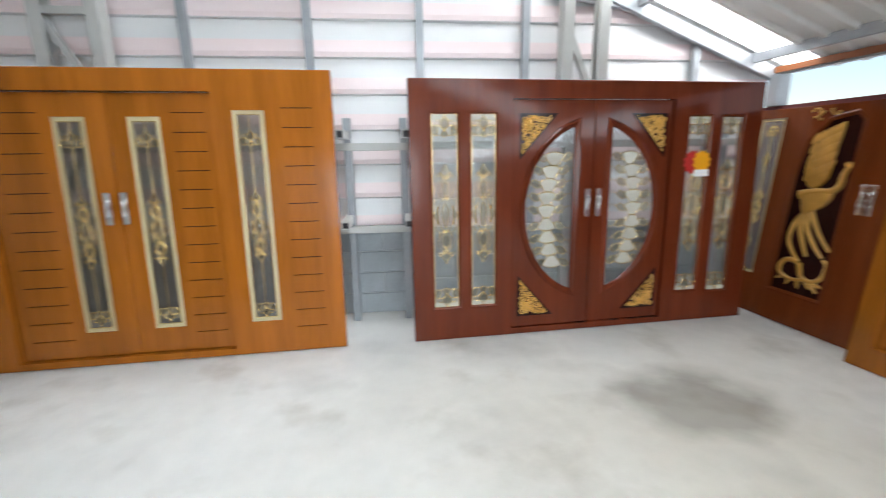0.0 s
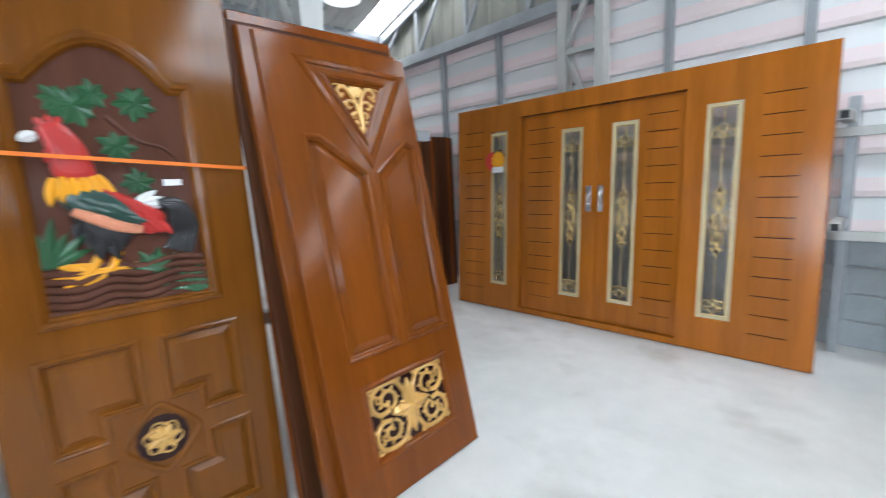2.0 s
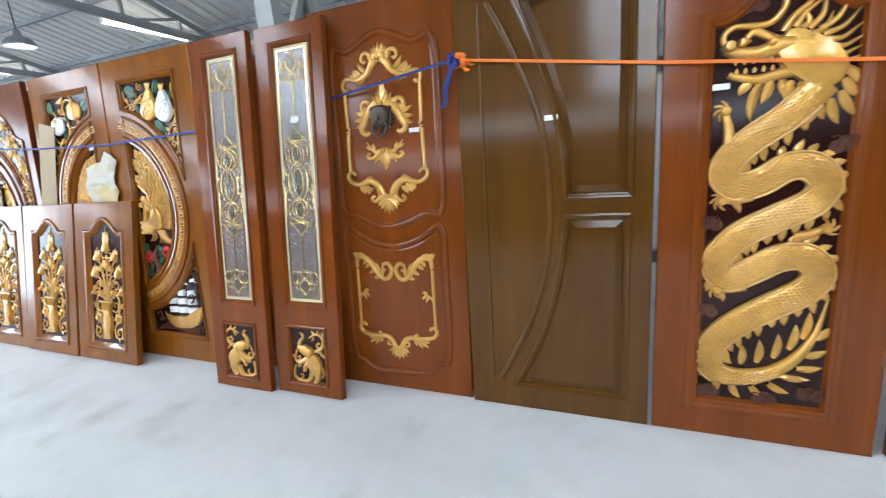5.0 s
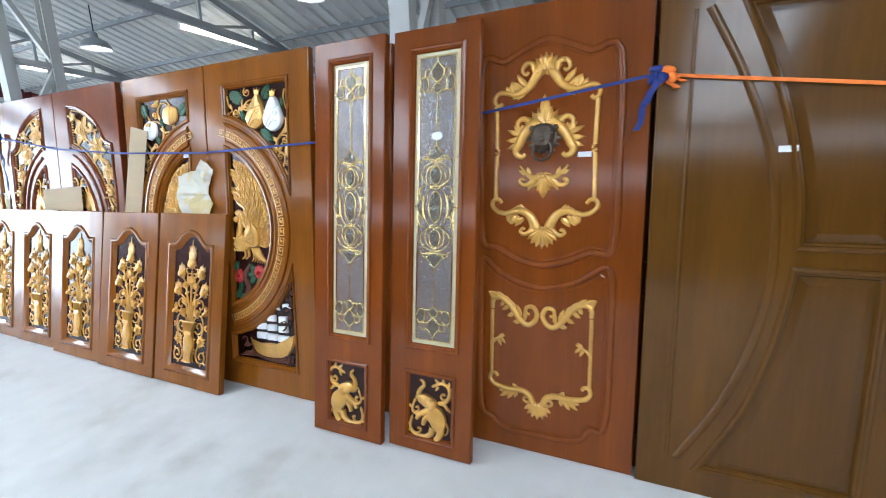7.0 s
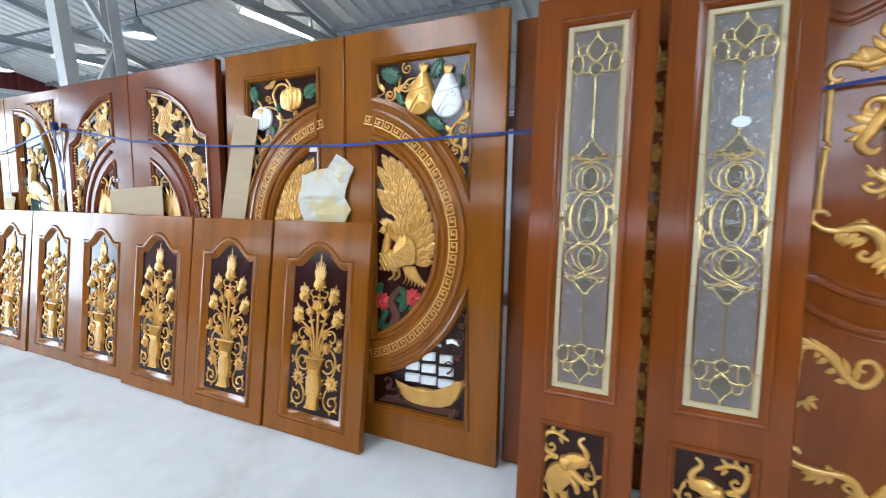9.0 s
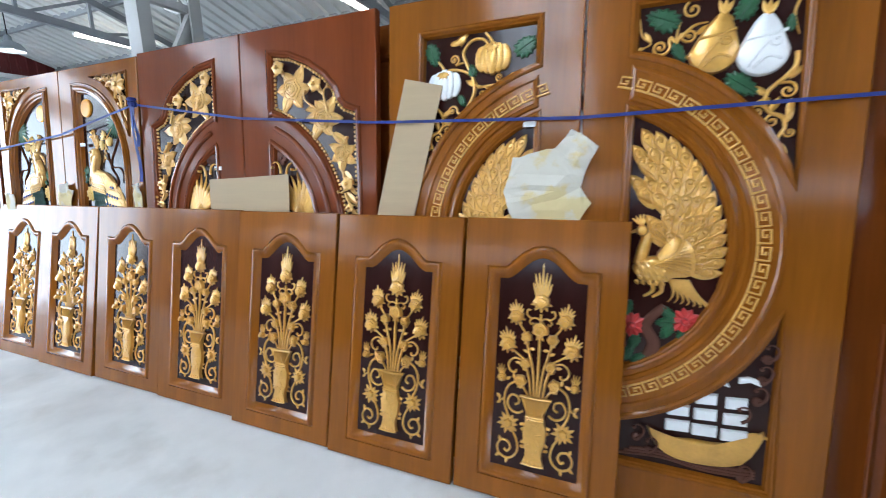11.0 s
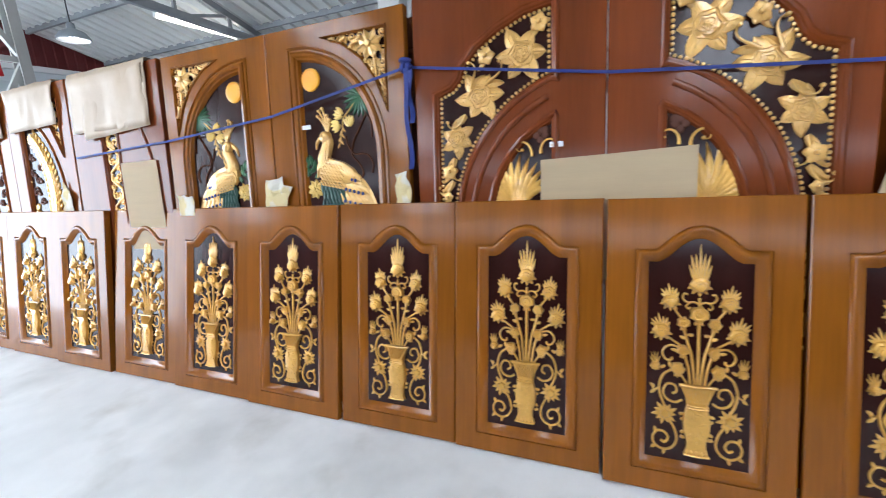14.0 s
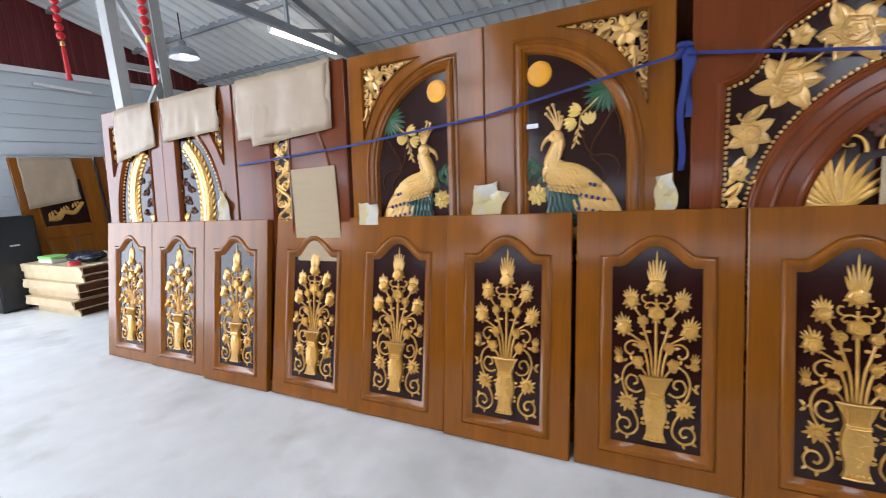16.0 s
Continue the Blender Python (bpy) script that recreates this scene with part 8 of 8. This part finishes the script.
# rack between the two sets
def rack():
    th = thing("storage_rack", pose(0, 0, 0), "white steel rack rails with open square tube ends", "rack")
    for z, y in ((1.52, 4.30), (0.84, 4.30)):
        part("rail", boxed((-2.3, y, z - 0.03), (3.9, y + 0.06, z + 0.03), 0.003), STEEL_WHITE, th)
        for x in (0.585, 1.075):
            bm = bmesh.new()
            for lo, hi in (((x - 0.03, 3.98, z + 0.06), (x - 0.024, 4.45, z + 0.12)), ((x + 0.024, 3.98, z + 0.06), (x + 0.03, 4.45, z + 0.12)), ((x - 0.024, 3.98, z + 0.06), (x + 0.024, 4.45, z + 0.066)), ((x - 0.024, 3.98, z + 0.114), (x + 0.024, 4.45, z + 0.12))):
                box(bm, lo, hi)
            part("arm", bm, STEEL_WHITE, th)
            # black sheet stands in for the shade inside the open tube
            part("tube_plug", boxed((x - 0.024, 4.02, z + 0.066), (x + 0.024, 4.03, z + 0.114)), PLASTIC_BLACK, th, "black sheet for the dark inside of the tube")
    for x in (-2.2, 0.60, 1.06, 3.8):
        part("upright", boxed((x - 0.03, 4.37, 0), (x + 0.03, 4.43, 1.75), 0.003), STEEL, th)


rack()

# dark stack of doors standing on edge by the end wall
rnd = random.Random(3)
for k in range(17):
    y = 3.44 + 0.052 * k
    mt = W_ORANGE if k == 0 else (W_WALNUT if k % 5 else W_RUSSET)
    lb = "orange teak door at the front of a stack" if k == 0 else "dark teak door in a stack, seen on its edge"
    o = rect(0, 0, 0.80, 1.86 + rnd.uniform(-0.012, 0.012))
    th = thing("stacked_door", pose(-3.89 + rnd.uniform(-0.012, 0.012), y, 0), lb, "door", "doors stacked on edge")
    part("slab", plate(o, [], 0.046), mt, th)
    if k == 0:
        bm = bmesh.new()
        for i in range(10):
            stroke(bm, [(0.1, 0.25 + 0.15 * i), (0.4, 0.25 + 0.15 * i), (0.7, 0.25 + 0.15 * i)], 0.008, 0.004, 2)
        part("groove_bead", bm, W_WALNUT, th)


# bird door set on the east wall
def bird_set():
    m = lean(4.12, 4.45, 5.0, -84, 0.08)
    th = thing("entrance_door_set", m, "maroon teak door set with a golden carved bird", "door set", "door sets on the side wall")
    g, f = rect(0.10, 0.35, 0.325, 1.715), [(0.50, 0.27), (0.92, 0.27)] + [(0.92, 1.66), (0.86, 1.72), (0.68, 1.68), (0.55, 1.52), (0.50, 1.25)]
    part("frame", plate(rect(0, 0, 1.55, 1.79), [g, f], 0.08), W_MAROON, th)
    leaded(th, *(0.10, 0.35, 0.325, 1.715), 0.02, LIGHT, -0.014)
    carved_field(th, f, W_MAROON, None, 0.03, 0.016)
    b = -0.016
    bm = bmesh.new()
    blob(bm, smooth_path([(0.571, 1.292), (0.600, 1.440), (0.690, 1.570), (0.790, 1.655), (0.782, 1.500), (0.775, 1.380), (0.763, 1.230), (0.690, 1.150), (0.615, 1.160)], 3, True), 0.024, b, 0.7)
    for r in range(5):
        for k in range(5):
            leaf(bm, 0.600 + 0.036 * k, 1.200 + 0.072 * r + 0.022 * k, 78 - 5 * k, 0.095, 0.040, 0.010, -8, b + 0.020)
    stroke(bm, [(0.580, 1.085), (0.640, 1.105), (0.720, 1.120), (0.800, 1.130), (0.855, 1.180), (0.862, 1.260), (0.880, 1.310)], lambda q: 0.080 - 0.050 * q, 0.034, 6, base=b)
    blob(bm, smooth_path([(0.600, 1.110), (0.720, 1.150), (0.830, 1.110), (0.790, 1.020), (0.700, 0.960), (0.640, 0.930), (0.610, 1.010)], 3, True), 0.034, b)
    for k in range(4):
        leaf(bm, 0.880, 1.310, 30 + 30 * k, 0.055, 0.018, 0.020, 10, b)
    for pts in ([(0.660, 0.960), (0.590, 0.850), (0.572, 0.720), (0.620, 0.620), (0.679, 0.559)], [(0.668, 0.950), (0.640, 0.840), (0.690, 0.700), (0.740, 0.600)], [(0.680, 0.936), (0.700, 0.820), (0.785, 0.690), (0.860, 0.610)], [(0.700, 0.960), (0.790, 0.800), (0.900, 0.670)],
                [(0.700, 0.540), (0.610, 0.550), (0.555, 0.500), (0.565, 0.425), (0.660, 0.390), (0.790, 0.405), (0.880, 0.330)], [(0.700, 0.540), (0.740, 0.430), (0.820, 0.410), (0.890, 0.460), (0.905, 0.560), (0.870, 0.600)]):
        stroke(bm, pts, taper(0.044, 0.55), 0.022, 6, base=b)
    for k in range(5):
        leaf(bm, 0.60 + 0.06 * k, 0.40, 200 + 35 * k, 0.075, 0.030, 0.016, 20, b)
    clip(bm, f)
    part("bird", bm, GOLD, th, "dull gold carved bird")
    bm = bmesh.new()
    for k in range(4):
        scroll(bm, 0.56 + 0.04 * k, 1.62 + 0.02 * k, 90 * k, 0.10, 2, 10, 0.018, 0.014, 10)
    for v in bm.verts:
        v.co.z += 0.08
    part("corner_scroll", bm, GOLD, th, "gold corner scroll")
    for s in (0.0, 0.06):
        pull_handle(th, 1.03 + s, 1.09)
    plain_door(lean(4.05, 3.12, 6.0, -80), 0.85, 2.0, W_HONEY, "honey teak door leaning on the side wall", "doors on the side wall")


bird_set()


# ---- straps ----
def strap(name, pts, mat, label, tail=None):
    th = thing(name, pose(0, 0, 0), label, "strap", "tie-down straps")
    bm = bmesh.new()
    prev = None
    for p in pts:
        cur = [bm.verts.new((p[0] + dx, p[1], p[2] + dz)) for dx, dz in ((0, -0.0062), (0.003, -0.0062), (0.003, 0.0062), (0, 0.0062))]
        if prev:
            for k in range(4):
                bm.faces.new((prev[k], prev[(k + 1) % 4], cur[(k + 1) % 4], cur[k]))
        else:
            bm.faces.new(cur)
        prev = cur
    bm.faces.new(prev[::-1])
    part("webbing", bm, mat, th)
    return th


def knot(th, x, y, z, mat, drop, sway):
    bm = bmesh.new()
    for k in range(5):
        bmesh.ops.create_icosphere(bm, subdivisions=2, radius=0.022, matrix=Matrix.LocRotScale((x + 0.008 * (k % 2), y + 0.018 * math.sin(k * 2.1), z + 0.018 * math.cos(k * 2.1)), Euler((k, k * 2, 0)), (0.9, 1.4, 0.7)))
    part("knot", bm, mat, th)
    bm = bmesh.new()
    for s, q in ((0, 1.0), (0.022, 0.55)):
        prev = None
        for i in range(9):
            f = i / 8
            c = Vector((x + 0.012 + 0.006 * math.sin(f * 7), y + s + sway * f + 0.008 * math.sin(f * 9), z - drop * q * f))
            cur = (bm.verts.new(c + Vector((0, -0.012, 0))), bm.verts.new(c + Vector((0.004 * math.sin(f * 5), 0.012, 0))))
            if prev:
                bm.faces.new((prev[0], prev[1], cur[1], cur[0]))
            prev = cur
    ob = part("tail", bm, mat, th)
    ob.modifiers.new("thick", 'SOLIDIFY').thickness = 0.002


so = strap("tie_strap", [(-0.896, -1.435, 1.703), (-0.893, -0.62, 1.580), (-0.888, -0.10, 1.515), (-0.892, 0.10, 1.492), (-0.915, 0.95, 1.425), (-0.93, 1.06, 1.418)], STRAP_ORANGE, "orange woven strap pulled across the doors")
knot(so, -0.893, -1.43, 1.70, STRAP_ORANGE, 0.05, 0.03)
sb = strap("tie_strap", [(-0.896, -1.455, 1.71), (-0.965, -2.16, 1.632), (-0.975, -2.35, 1.612)], STRAP_BLUE, "blue woven strap pulled across the doors")
knot(sb, -0.895, -1.46, 1.705, STRAP_BLUE, 0.20, -0.07)
sc = strap("tie_strap", [(-0.985, -3.06, 1.553), (-0.960, -3.22, 1.548), (-0.955, -4.09, 1.531), (-0.955, -4.90, 1.562), (-0.958, -5.05, 1.570), (-0.960, -5.85, 1.637), (-0.970, -6.70, 1.768), (-0.975, -6.745, 1.785), (-0.982, -6.80, 1.77), (-0.982, -7.61, 1.634), (-0.978, -8.47, 1.566), (-0.972, -9.45, 1.520)], STRAP_BLUE, "long blue woven strap pulled across the doors")
knot(sc, -0.965, -6.745, 1.785, STRAP_BLUE, 0.48, -0.01)


# ---- cardboard, paper and wrapping ----
def sheet_of(name, o, m, mat, label, category, t=0.006, w=0.03, group="", fold=None):
    th = link(name, bmesh.new(), mat)
    bm = bmesh.new()
    rings(bm, o, [(0, w - t), (0, w)], cap=True)
    if fold:
        for v in bm.verts:
            v.co.y -= 0.025 * max(0, (v.co.x - fold))
    bmesh.ops.recalc_face_normals(bm, faces=bm.faces)
    bm.to_mesh(th.data)
    bm.free()
    th.matrix_world = m
    return tagged(th, label, category, group)


sheet_of("cardboard_sheet", [(0.588, 0.80), (0.885, 0.80), (1.183, 0.80), (1.180, 1.335), (0.885, 1.322), (0.590, 1.312)], lean(-0.84, -6.715, 4.8), CARD, "folded brown cardboard sheet standing behind the half doors", "cardboard", 0.004, 0.012, "cardboard sheets", 0.885)
sheet_of("cardboard_strip", [(-0.125, 0.85), (0.065, 0.81), (0.275, 1.705), (0.090, 1.750)], lean(-0.83, -4.945, 5.4), CARD, "tall brown cardboard strip leaning on a door", "cardboard", 0.004, 0.012, "cardboard sheets")
sheet_of("cardboard_sheet", [(0.54, 0.85), (0.91, 0.85), (0.875, 1.462), (0.517, 1.457)], lean(-0.85, -9.48, 5.0), CARD, "brown cardboard sheet standing behind the half doors", "cardboard", 0.004, 0.012, "cardboard sheets")


def torn(m, o, label, seed, mat=FOAM, w=0.014):
    rnd = random.Random(seed)
    pts = []
    for a, b in zip(o, o[1:] + o[:1]):
        n = max(2, int(math.dist(a, b) / 0.028))
        for k in range(n):
            f = k / n
            pts.append((a[0] + (b[0] - a[0]) * f + rnd.uniform(-0.007, 0.007), a[1] + (b[1] - a[1]) * f + rnd.uniform(-0.007, 0.007)))
    bm = bmesh.new()
    vs = [bm.verts.new(V(u, w, v)) for u, v in pts]
    es = [bm.edges.new((vs[i], vs[(i + 1) % len(vs)])) for i in range(len(vs))]
    bmesh.ops.triangle_fill(bm, edges=es, use_beauty=True)
    bmesh.ops.subdivide_edges(bm, edges=[e for e in bm.edges if e.calc_length() > 0.05], cuts=2, use_grid_fill=True)
    bmesh.ops.triangulate(bm, faces=bm.faces)
    for v in bm.verts:
        k = min(1.0, max(0.0, (v.co.z - 1.10) / 0.15))
        v.co.y -= k * (0.03 * abs(noise.noise(v.co * 9 + Vector((seed, 0, 0)))) + 0.016 * abs(noise.noise(v.co * 20)))
    ob = link("torn_wrapping", bm, mat)
    ob.modifiers.new("thick", 'SOLIDIFY').thickness = 0.004
    ob.matrix_world = m
    return tagged(ob, label, "wrapping", "torn wrapping")


torn(lean(-0.83, -4.945, 5.4), [(0.60, 0.85), (0.85, 0.85), (0.866, 1.13), (0.91, 1.20), (0.865, 1.27), (0.892, 1.34), (0.932, 1.415), (0.832, 1.492), (0.76, 1.42), (0.60, 1.381), (0.56, 1.252), (0.605, 1.13)], "torn cream wrapping sheet crumpled against a door", 2)
torn(lean(-0.85, -8.49, 5.4), [(0.06, 0.95), (0.18, 0.95), (0.195, 1.215), (0.055, 1.225)], "small torn scrap of cream wrapping", 4)
torn(lean(-0.85, -8.49, 5.4), [(0.78, 0.95), (0.93, 0.95), (0.93, 1.13), (0.985, 1.24), (0.93, 1.255), (0.925, 1.30), (0.81, 1.29), (0.782, 1.133)], "torn cream wrapping scrap between doors", 5)
torn(lean(-0.85, -7.63, 5.4), [(0.775, 0.95), (0.85, 0.95), (0.868, 1.196), (0.845, 1.298), (0.785, 1.285)], "small torn scrap of cream wrapping", 6)
torn(lean(-0.85, -11.135, 5.0), [(1.40, 0.95), (1.53, 0.95), (1.577, 1.248), (1.49, 1.36), (1.46, 1.25)], "small torn scrap of cream wrapping", 7)


def draped(m, u0, u1, top, drop_l, drop_r, label, seed, back=0.35, t=0.04):
    """Packing paper hung over the top edge of a door."""
    n, k = 22, 16
    bm = bmesh.new()
    grid = []
    for i in range(n + 1):
        f = i / n
        row = []
        drop = drop_l + (drop_r - drop_l) * f
        for j in range(k + 1):
            s = j / k * (drop + back + t + 0.02)
            u = u0 + (u1 - u0) * f
            if s < drop:
                p = V(u + 0.012 * noise.noise(Vector((seed, s * 5, f * 2))), 0.016, top + 0.006 - (drop - s))
                p.y -= 0.018 * noise.noise(Vector((u * 6, s * 4, seed))) + 0.010 * noise.noise(Vector((u * 17, s * 9, seed))) + 0.006
            elif s < drop + t + 0.02:
                p = Vector((u, -0.014 + (s - drop), top + 0.012 + 0.006 * noise.noise(Vector((u * 9, 1, seed)))))
            else:
                p = Vector((u, t + 0.014, top + 0.006 - (s - drop - t - 0.02)))
            row.append(bm.verts.new(p))
        grid.append(row)
    for a, b in zip(grid, grid[1:]):
        for j in range(k):
            bm.faces.new((a[j], a[j + 1], b[j + 1], b[j]))
    ob = link("packing_paper", bm, PACK, smooth=True)
    ob.modifiers.new("thick", 'SOLIDIFY').thickness = 0.003
    ob.matrix_world = m
    return tagged(ob, label, "paper", "packing paper hung over doors")


draped(m_wrap, 0.05, 0.86, H, 0.40, 0.40, "creased beige packing paper hung over a maroon door", 1)
draped(m_wrap @ pose(0, 0.004, 0), 0.20, 0.88, H + 0.006, 0.46, 0.41, "second beige packing sheet under the first", 9)
draped(lean(-0.85, -10.315, 5.0), 0.05, 0.70, H, 0.33, 0.31, "creased beige packing paper hung over a phoenix door", 2)
draped(lean(-0.85, -11.135, 5.0), 0.22, 0.76, H, 0.44, 0.35, "crumpled beige packing paper hung over a phoenix door", 3)


# ---- red hanging charms ----
def charm(x, y, top, n, tail):
    th = thing("hanging_charm", pose(x, y, 0), "string of small red festive lanterns with a tassel", "charm", "red charms")
    z = top
    for k in range(n):
        part("lantern", lathe([(0.004, z), (0.022, z - 0.008), (0.034, z - 0.028), (0.034, z - 0.04), (0.022, z - 0.06), (0.004, z - 0.068)], 12), LANTERN, th, smooth=True)
        z -= 0.074
    part("collar", lathe([(0.004, z), (0.018, z - 0.01), (0.02, z - 0.04), (0.012, z - 0.05)], 10), GOLD, th, "gold collar", True)
    part("tassel", lathe([(0.012, z - 0.045), (0.018, z - 0.09), (0.020, z - 0.30), (0.024, z - tail), (0.002, z - tail)], 10), LANTERN, th, "red tassel", True)
    bm = bmesh.new()
    bar(bm, (0, 0, top), (0, 0, roof_z(x) - 0.08), 0.006, 0.006)
    part("string", bm, RED_PLASTIC, th)


charm(-1.10, -11.66, 3.75, 13, 0.34)
charm(-1.10, -10.42, 3.62, 14, 0.36)


# ---- far end: stacked boards, doors, loudspeaker ----
def far_end():
    rnd = random.Random(8)
    z = 0.0
    for k, (hh, y1, y0, x0) in enumerate(((0.10, -12.95, -14.0, -2.3), (0.11, -12.90, -14.1, -2.35), (0.10, -12.93, -14.2, -2.3), (0.11, -12.78, -14.15, -2.3), (0.09, -12.75, -14.25, -2.35), (0.10, -12.72, -14.3, -2.3))):
        th = thing("timber_board", pose(0, 0, z), "thick raw timber board with a moulded end, in a stack", "board", "stacked boards")
        bm = bmesh.new()
        xr = -1.30 + rnd.uniform(-0.05, 0.05)
        prof = [(0, 0), (0.0, hh * 0.45), (0.03, hh * 0.6), (0.035, hh * 0.92), (0.0, hh - 0.004)]
        vs = []
        for yy, s in ((y1, -1), (y0, 1)):
            vs.append([bm.verts.new((xr, yy + s * p, q)) for p, q in prof] + [bm.verts.new((x0, yy + s * p, q)) for p, q in prof])
        nprof = len(prof)
        for row in vs:
            for i in range(nprof - 1):
                bm.faces.new((row[i], row[i + 1], row[nprof + i + 1], row[nprof + i]))
        a, b = vs
        bm.faces.new(a[:nprof] + b[:nprof][::-1])
        bm.faces.new(a[nprof:] + b[nprof:][::-1])
        bm.faces.new((a[nprof - 1], b[nprof - 1], b[-1], a[-1]))
        bm.faces.new((a[0], b[0], b[nprof], a[nprof]))
        part("timber", bm, W_RAW, th)
        bm = boxed((x0 + 0.02, y1 - 0.001, 0.01), (xr - 0.01, y1 + 0.012, hh - 0.02), 0.004)
        part("dark_edge", bm, W_WALNUT, th, "dark stained end")
        z += hh
    top = z
    th = thing("storage_box", pose(-1.50, -13.75, top), "pale box with a green plastic lid", "box")
    part("tub", boxed((-0.10, -0.17, 0.0), (0.10, 0.17, 0.05), 0.01), WHITE, th)
    part("lid", boxed((-0.105, -0.175, 0.05), (0.105, 0.175, 0.085), 0.01), LIME, th, "green plastic lid")
    bm = bmesh.new()
    bmesh.ops.create_icosphere(bm, subdivisions=4, radius=1, matrix=Matrix.LocRotScale((0, 0, 0.06), None, (0.16, 0.30, 0.07)))
    for v in bm.verts:
        v.co += v.normal * 0.03 * noise.noise(v.co * 12)
        v.co.z = max(v.co.z, 0.001)
    ob = link("plastic_bag", bm, BAG, smooth=True)
    ob.location = (-1.62, -13.22, top)
    tagged(ob, "crumpled navy plastic bag on the boards", "bag")
    ob = link("tape_roll", lathe([(0.035, 0.0), (0.065, 0.0), (0.065, 0.04), (0.035, 0.04), (0.035, 0.0)], 20), RED_PLASTIC)
    ob.location = (-1.40, -13.02, top)
    tagged(ob, "red tape roll on the boards", "tape")
    # loudspeaker
    th = thing("loudspeaker", pose(-1.32, -14.42, 0), "tall black loudspeaker cabinet against the end wall", "loudspeaker")
    part("cabinet", boxed((-0.26, -0.20, 0.02), (0.26, 0.18, 1.22), 0.015), PLASTIC_BLACK, th)
    part("grille", boxed((-0.23, 0.18, 0.06), (0.23, 0.19, 1.18), 0.004), PLASTIC_BLACK, th, "black grille")
    part("badge", boxed((-0.05, 0.19, 0.84), (0.05, 0.194, 0.86)), SILVER, th, "small silver badge")
    for x in (-0.2, 0.2):
        part("foot", boxed((x - 0.03, -0.15, 0), (x + 0.03, 0.12, 0.02)), PLASTIC_BLACK, th)
    # doors on the end wall
    m = lean(-1.58, -14.42, 6.0, 180)
    f, q1, q2 = rect(0.20, 1.02, 0.78, 1.70), rect(0.20, 0.20, 0.46, 0.86), rect(0.52, 0.20, 0.78, 0.86)
    th = door("carved_door", m, 0.98, 2.0, W_HONEY, "honey teak door with a gold dragon panel on the end wall", [f, q1, q2], group="doors on the end wall")
    carved_field(th, f, W_HONEY)
    for q in (q1, q2):
        wood_panel(th, q, W_HONEY)
    bm = bmesh.new()
    stroke(bm, [(0.26, 1.15), (0.38, 1.14), (0.46, 1.22), (0.58, 1.20), (0.66, 1.27), (0.72, 1.34)], taper(0.09, 0.5), 0.03, base=-0.016)
    for k in range(9):
        leaf(bm, 0.28 + 0.05 * k, 1.16 + 0.018 * k, 70 + 20 * (k % 3), 0.07, 0.03, 0.02, 20, -0.016)
    part("dragon", bm, GOLD, th, "gold carved dragon")
    draped(m, 0.08, 0.70, 2.0, 0.72, 0.62, "beige packing paper hung over a honey teak door", 12)
    m = lean(-2.62, -14.45, 6.0, 180)
    th = plain_door(m, 0.90, 2.02, W_CHESTNUT, "chestnut teak door on the end wall", "doors on the end wall")
    draped(m, 0.10, 0.70, 2.02, 0.22, 0.24, "beige packing paper hung over a chestnut door", 14)


far_end()
# pipe with a yellow fitting on the end wall
bm = bmesh.new()
bar(bm, (-2.05, Y0 + 0.06, 3.02), (-2.75, Y0 + 0.06, 2.98), 0.04, 0.04)
tagged(link("conduit_pipe", bm, WHITE), "white conduit pipe on the end wall", "pipe", kind="structure")

# blocks of the end wall
blk = bmesh.new()
box(blk, (0, -0.012, 0.0), (0.39, 0.0, 0.188), 0.004)
first = part("block", blk, BLOCK, wall_n)
first.location = (X0, Y1, 0.004)
for r in range(4):
    for k in range(11):
        ob = new("block", first.data)
        ob.parent = wall_n
        ob.location = (-0.55 + 0.4 * k - (0.2 if r % 2 else 0), Y1, 0.004 + 0.198 * r)
bpy.data.objects.remove(first)
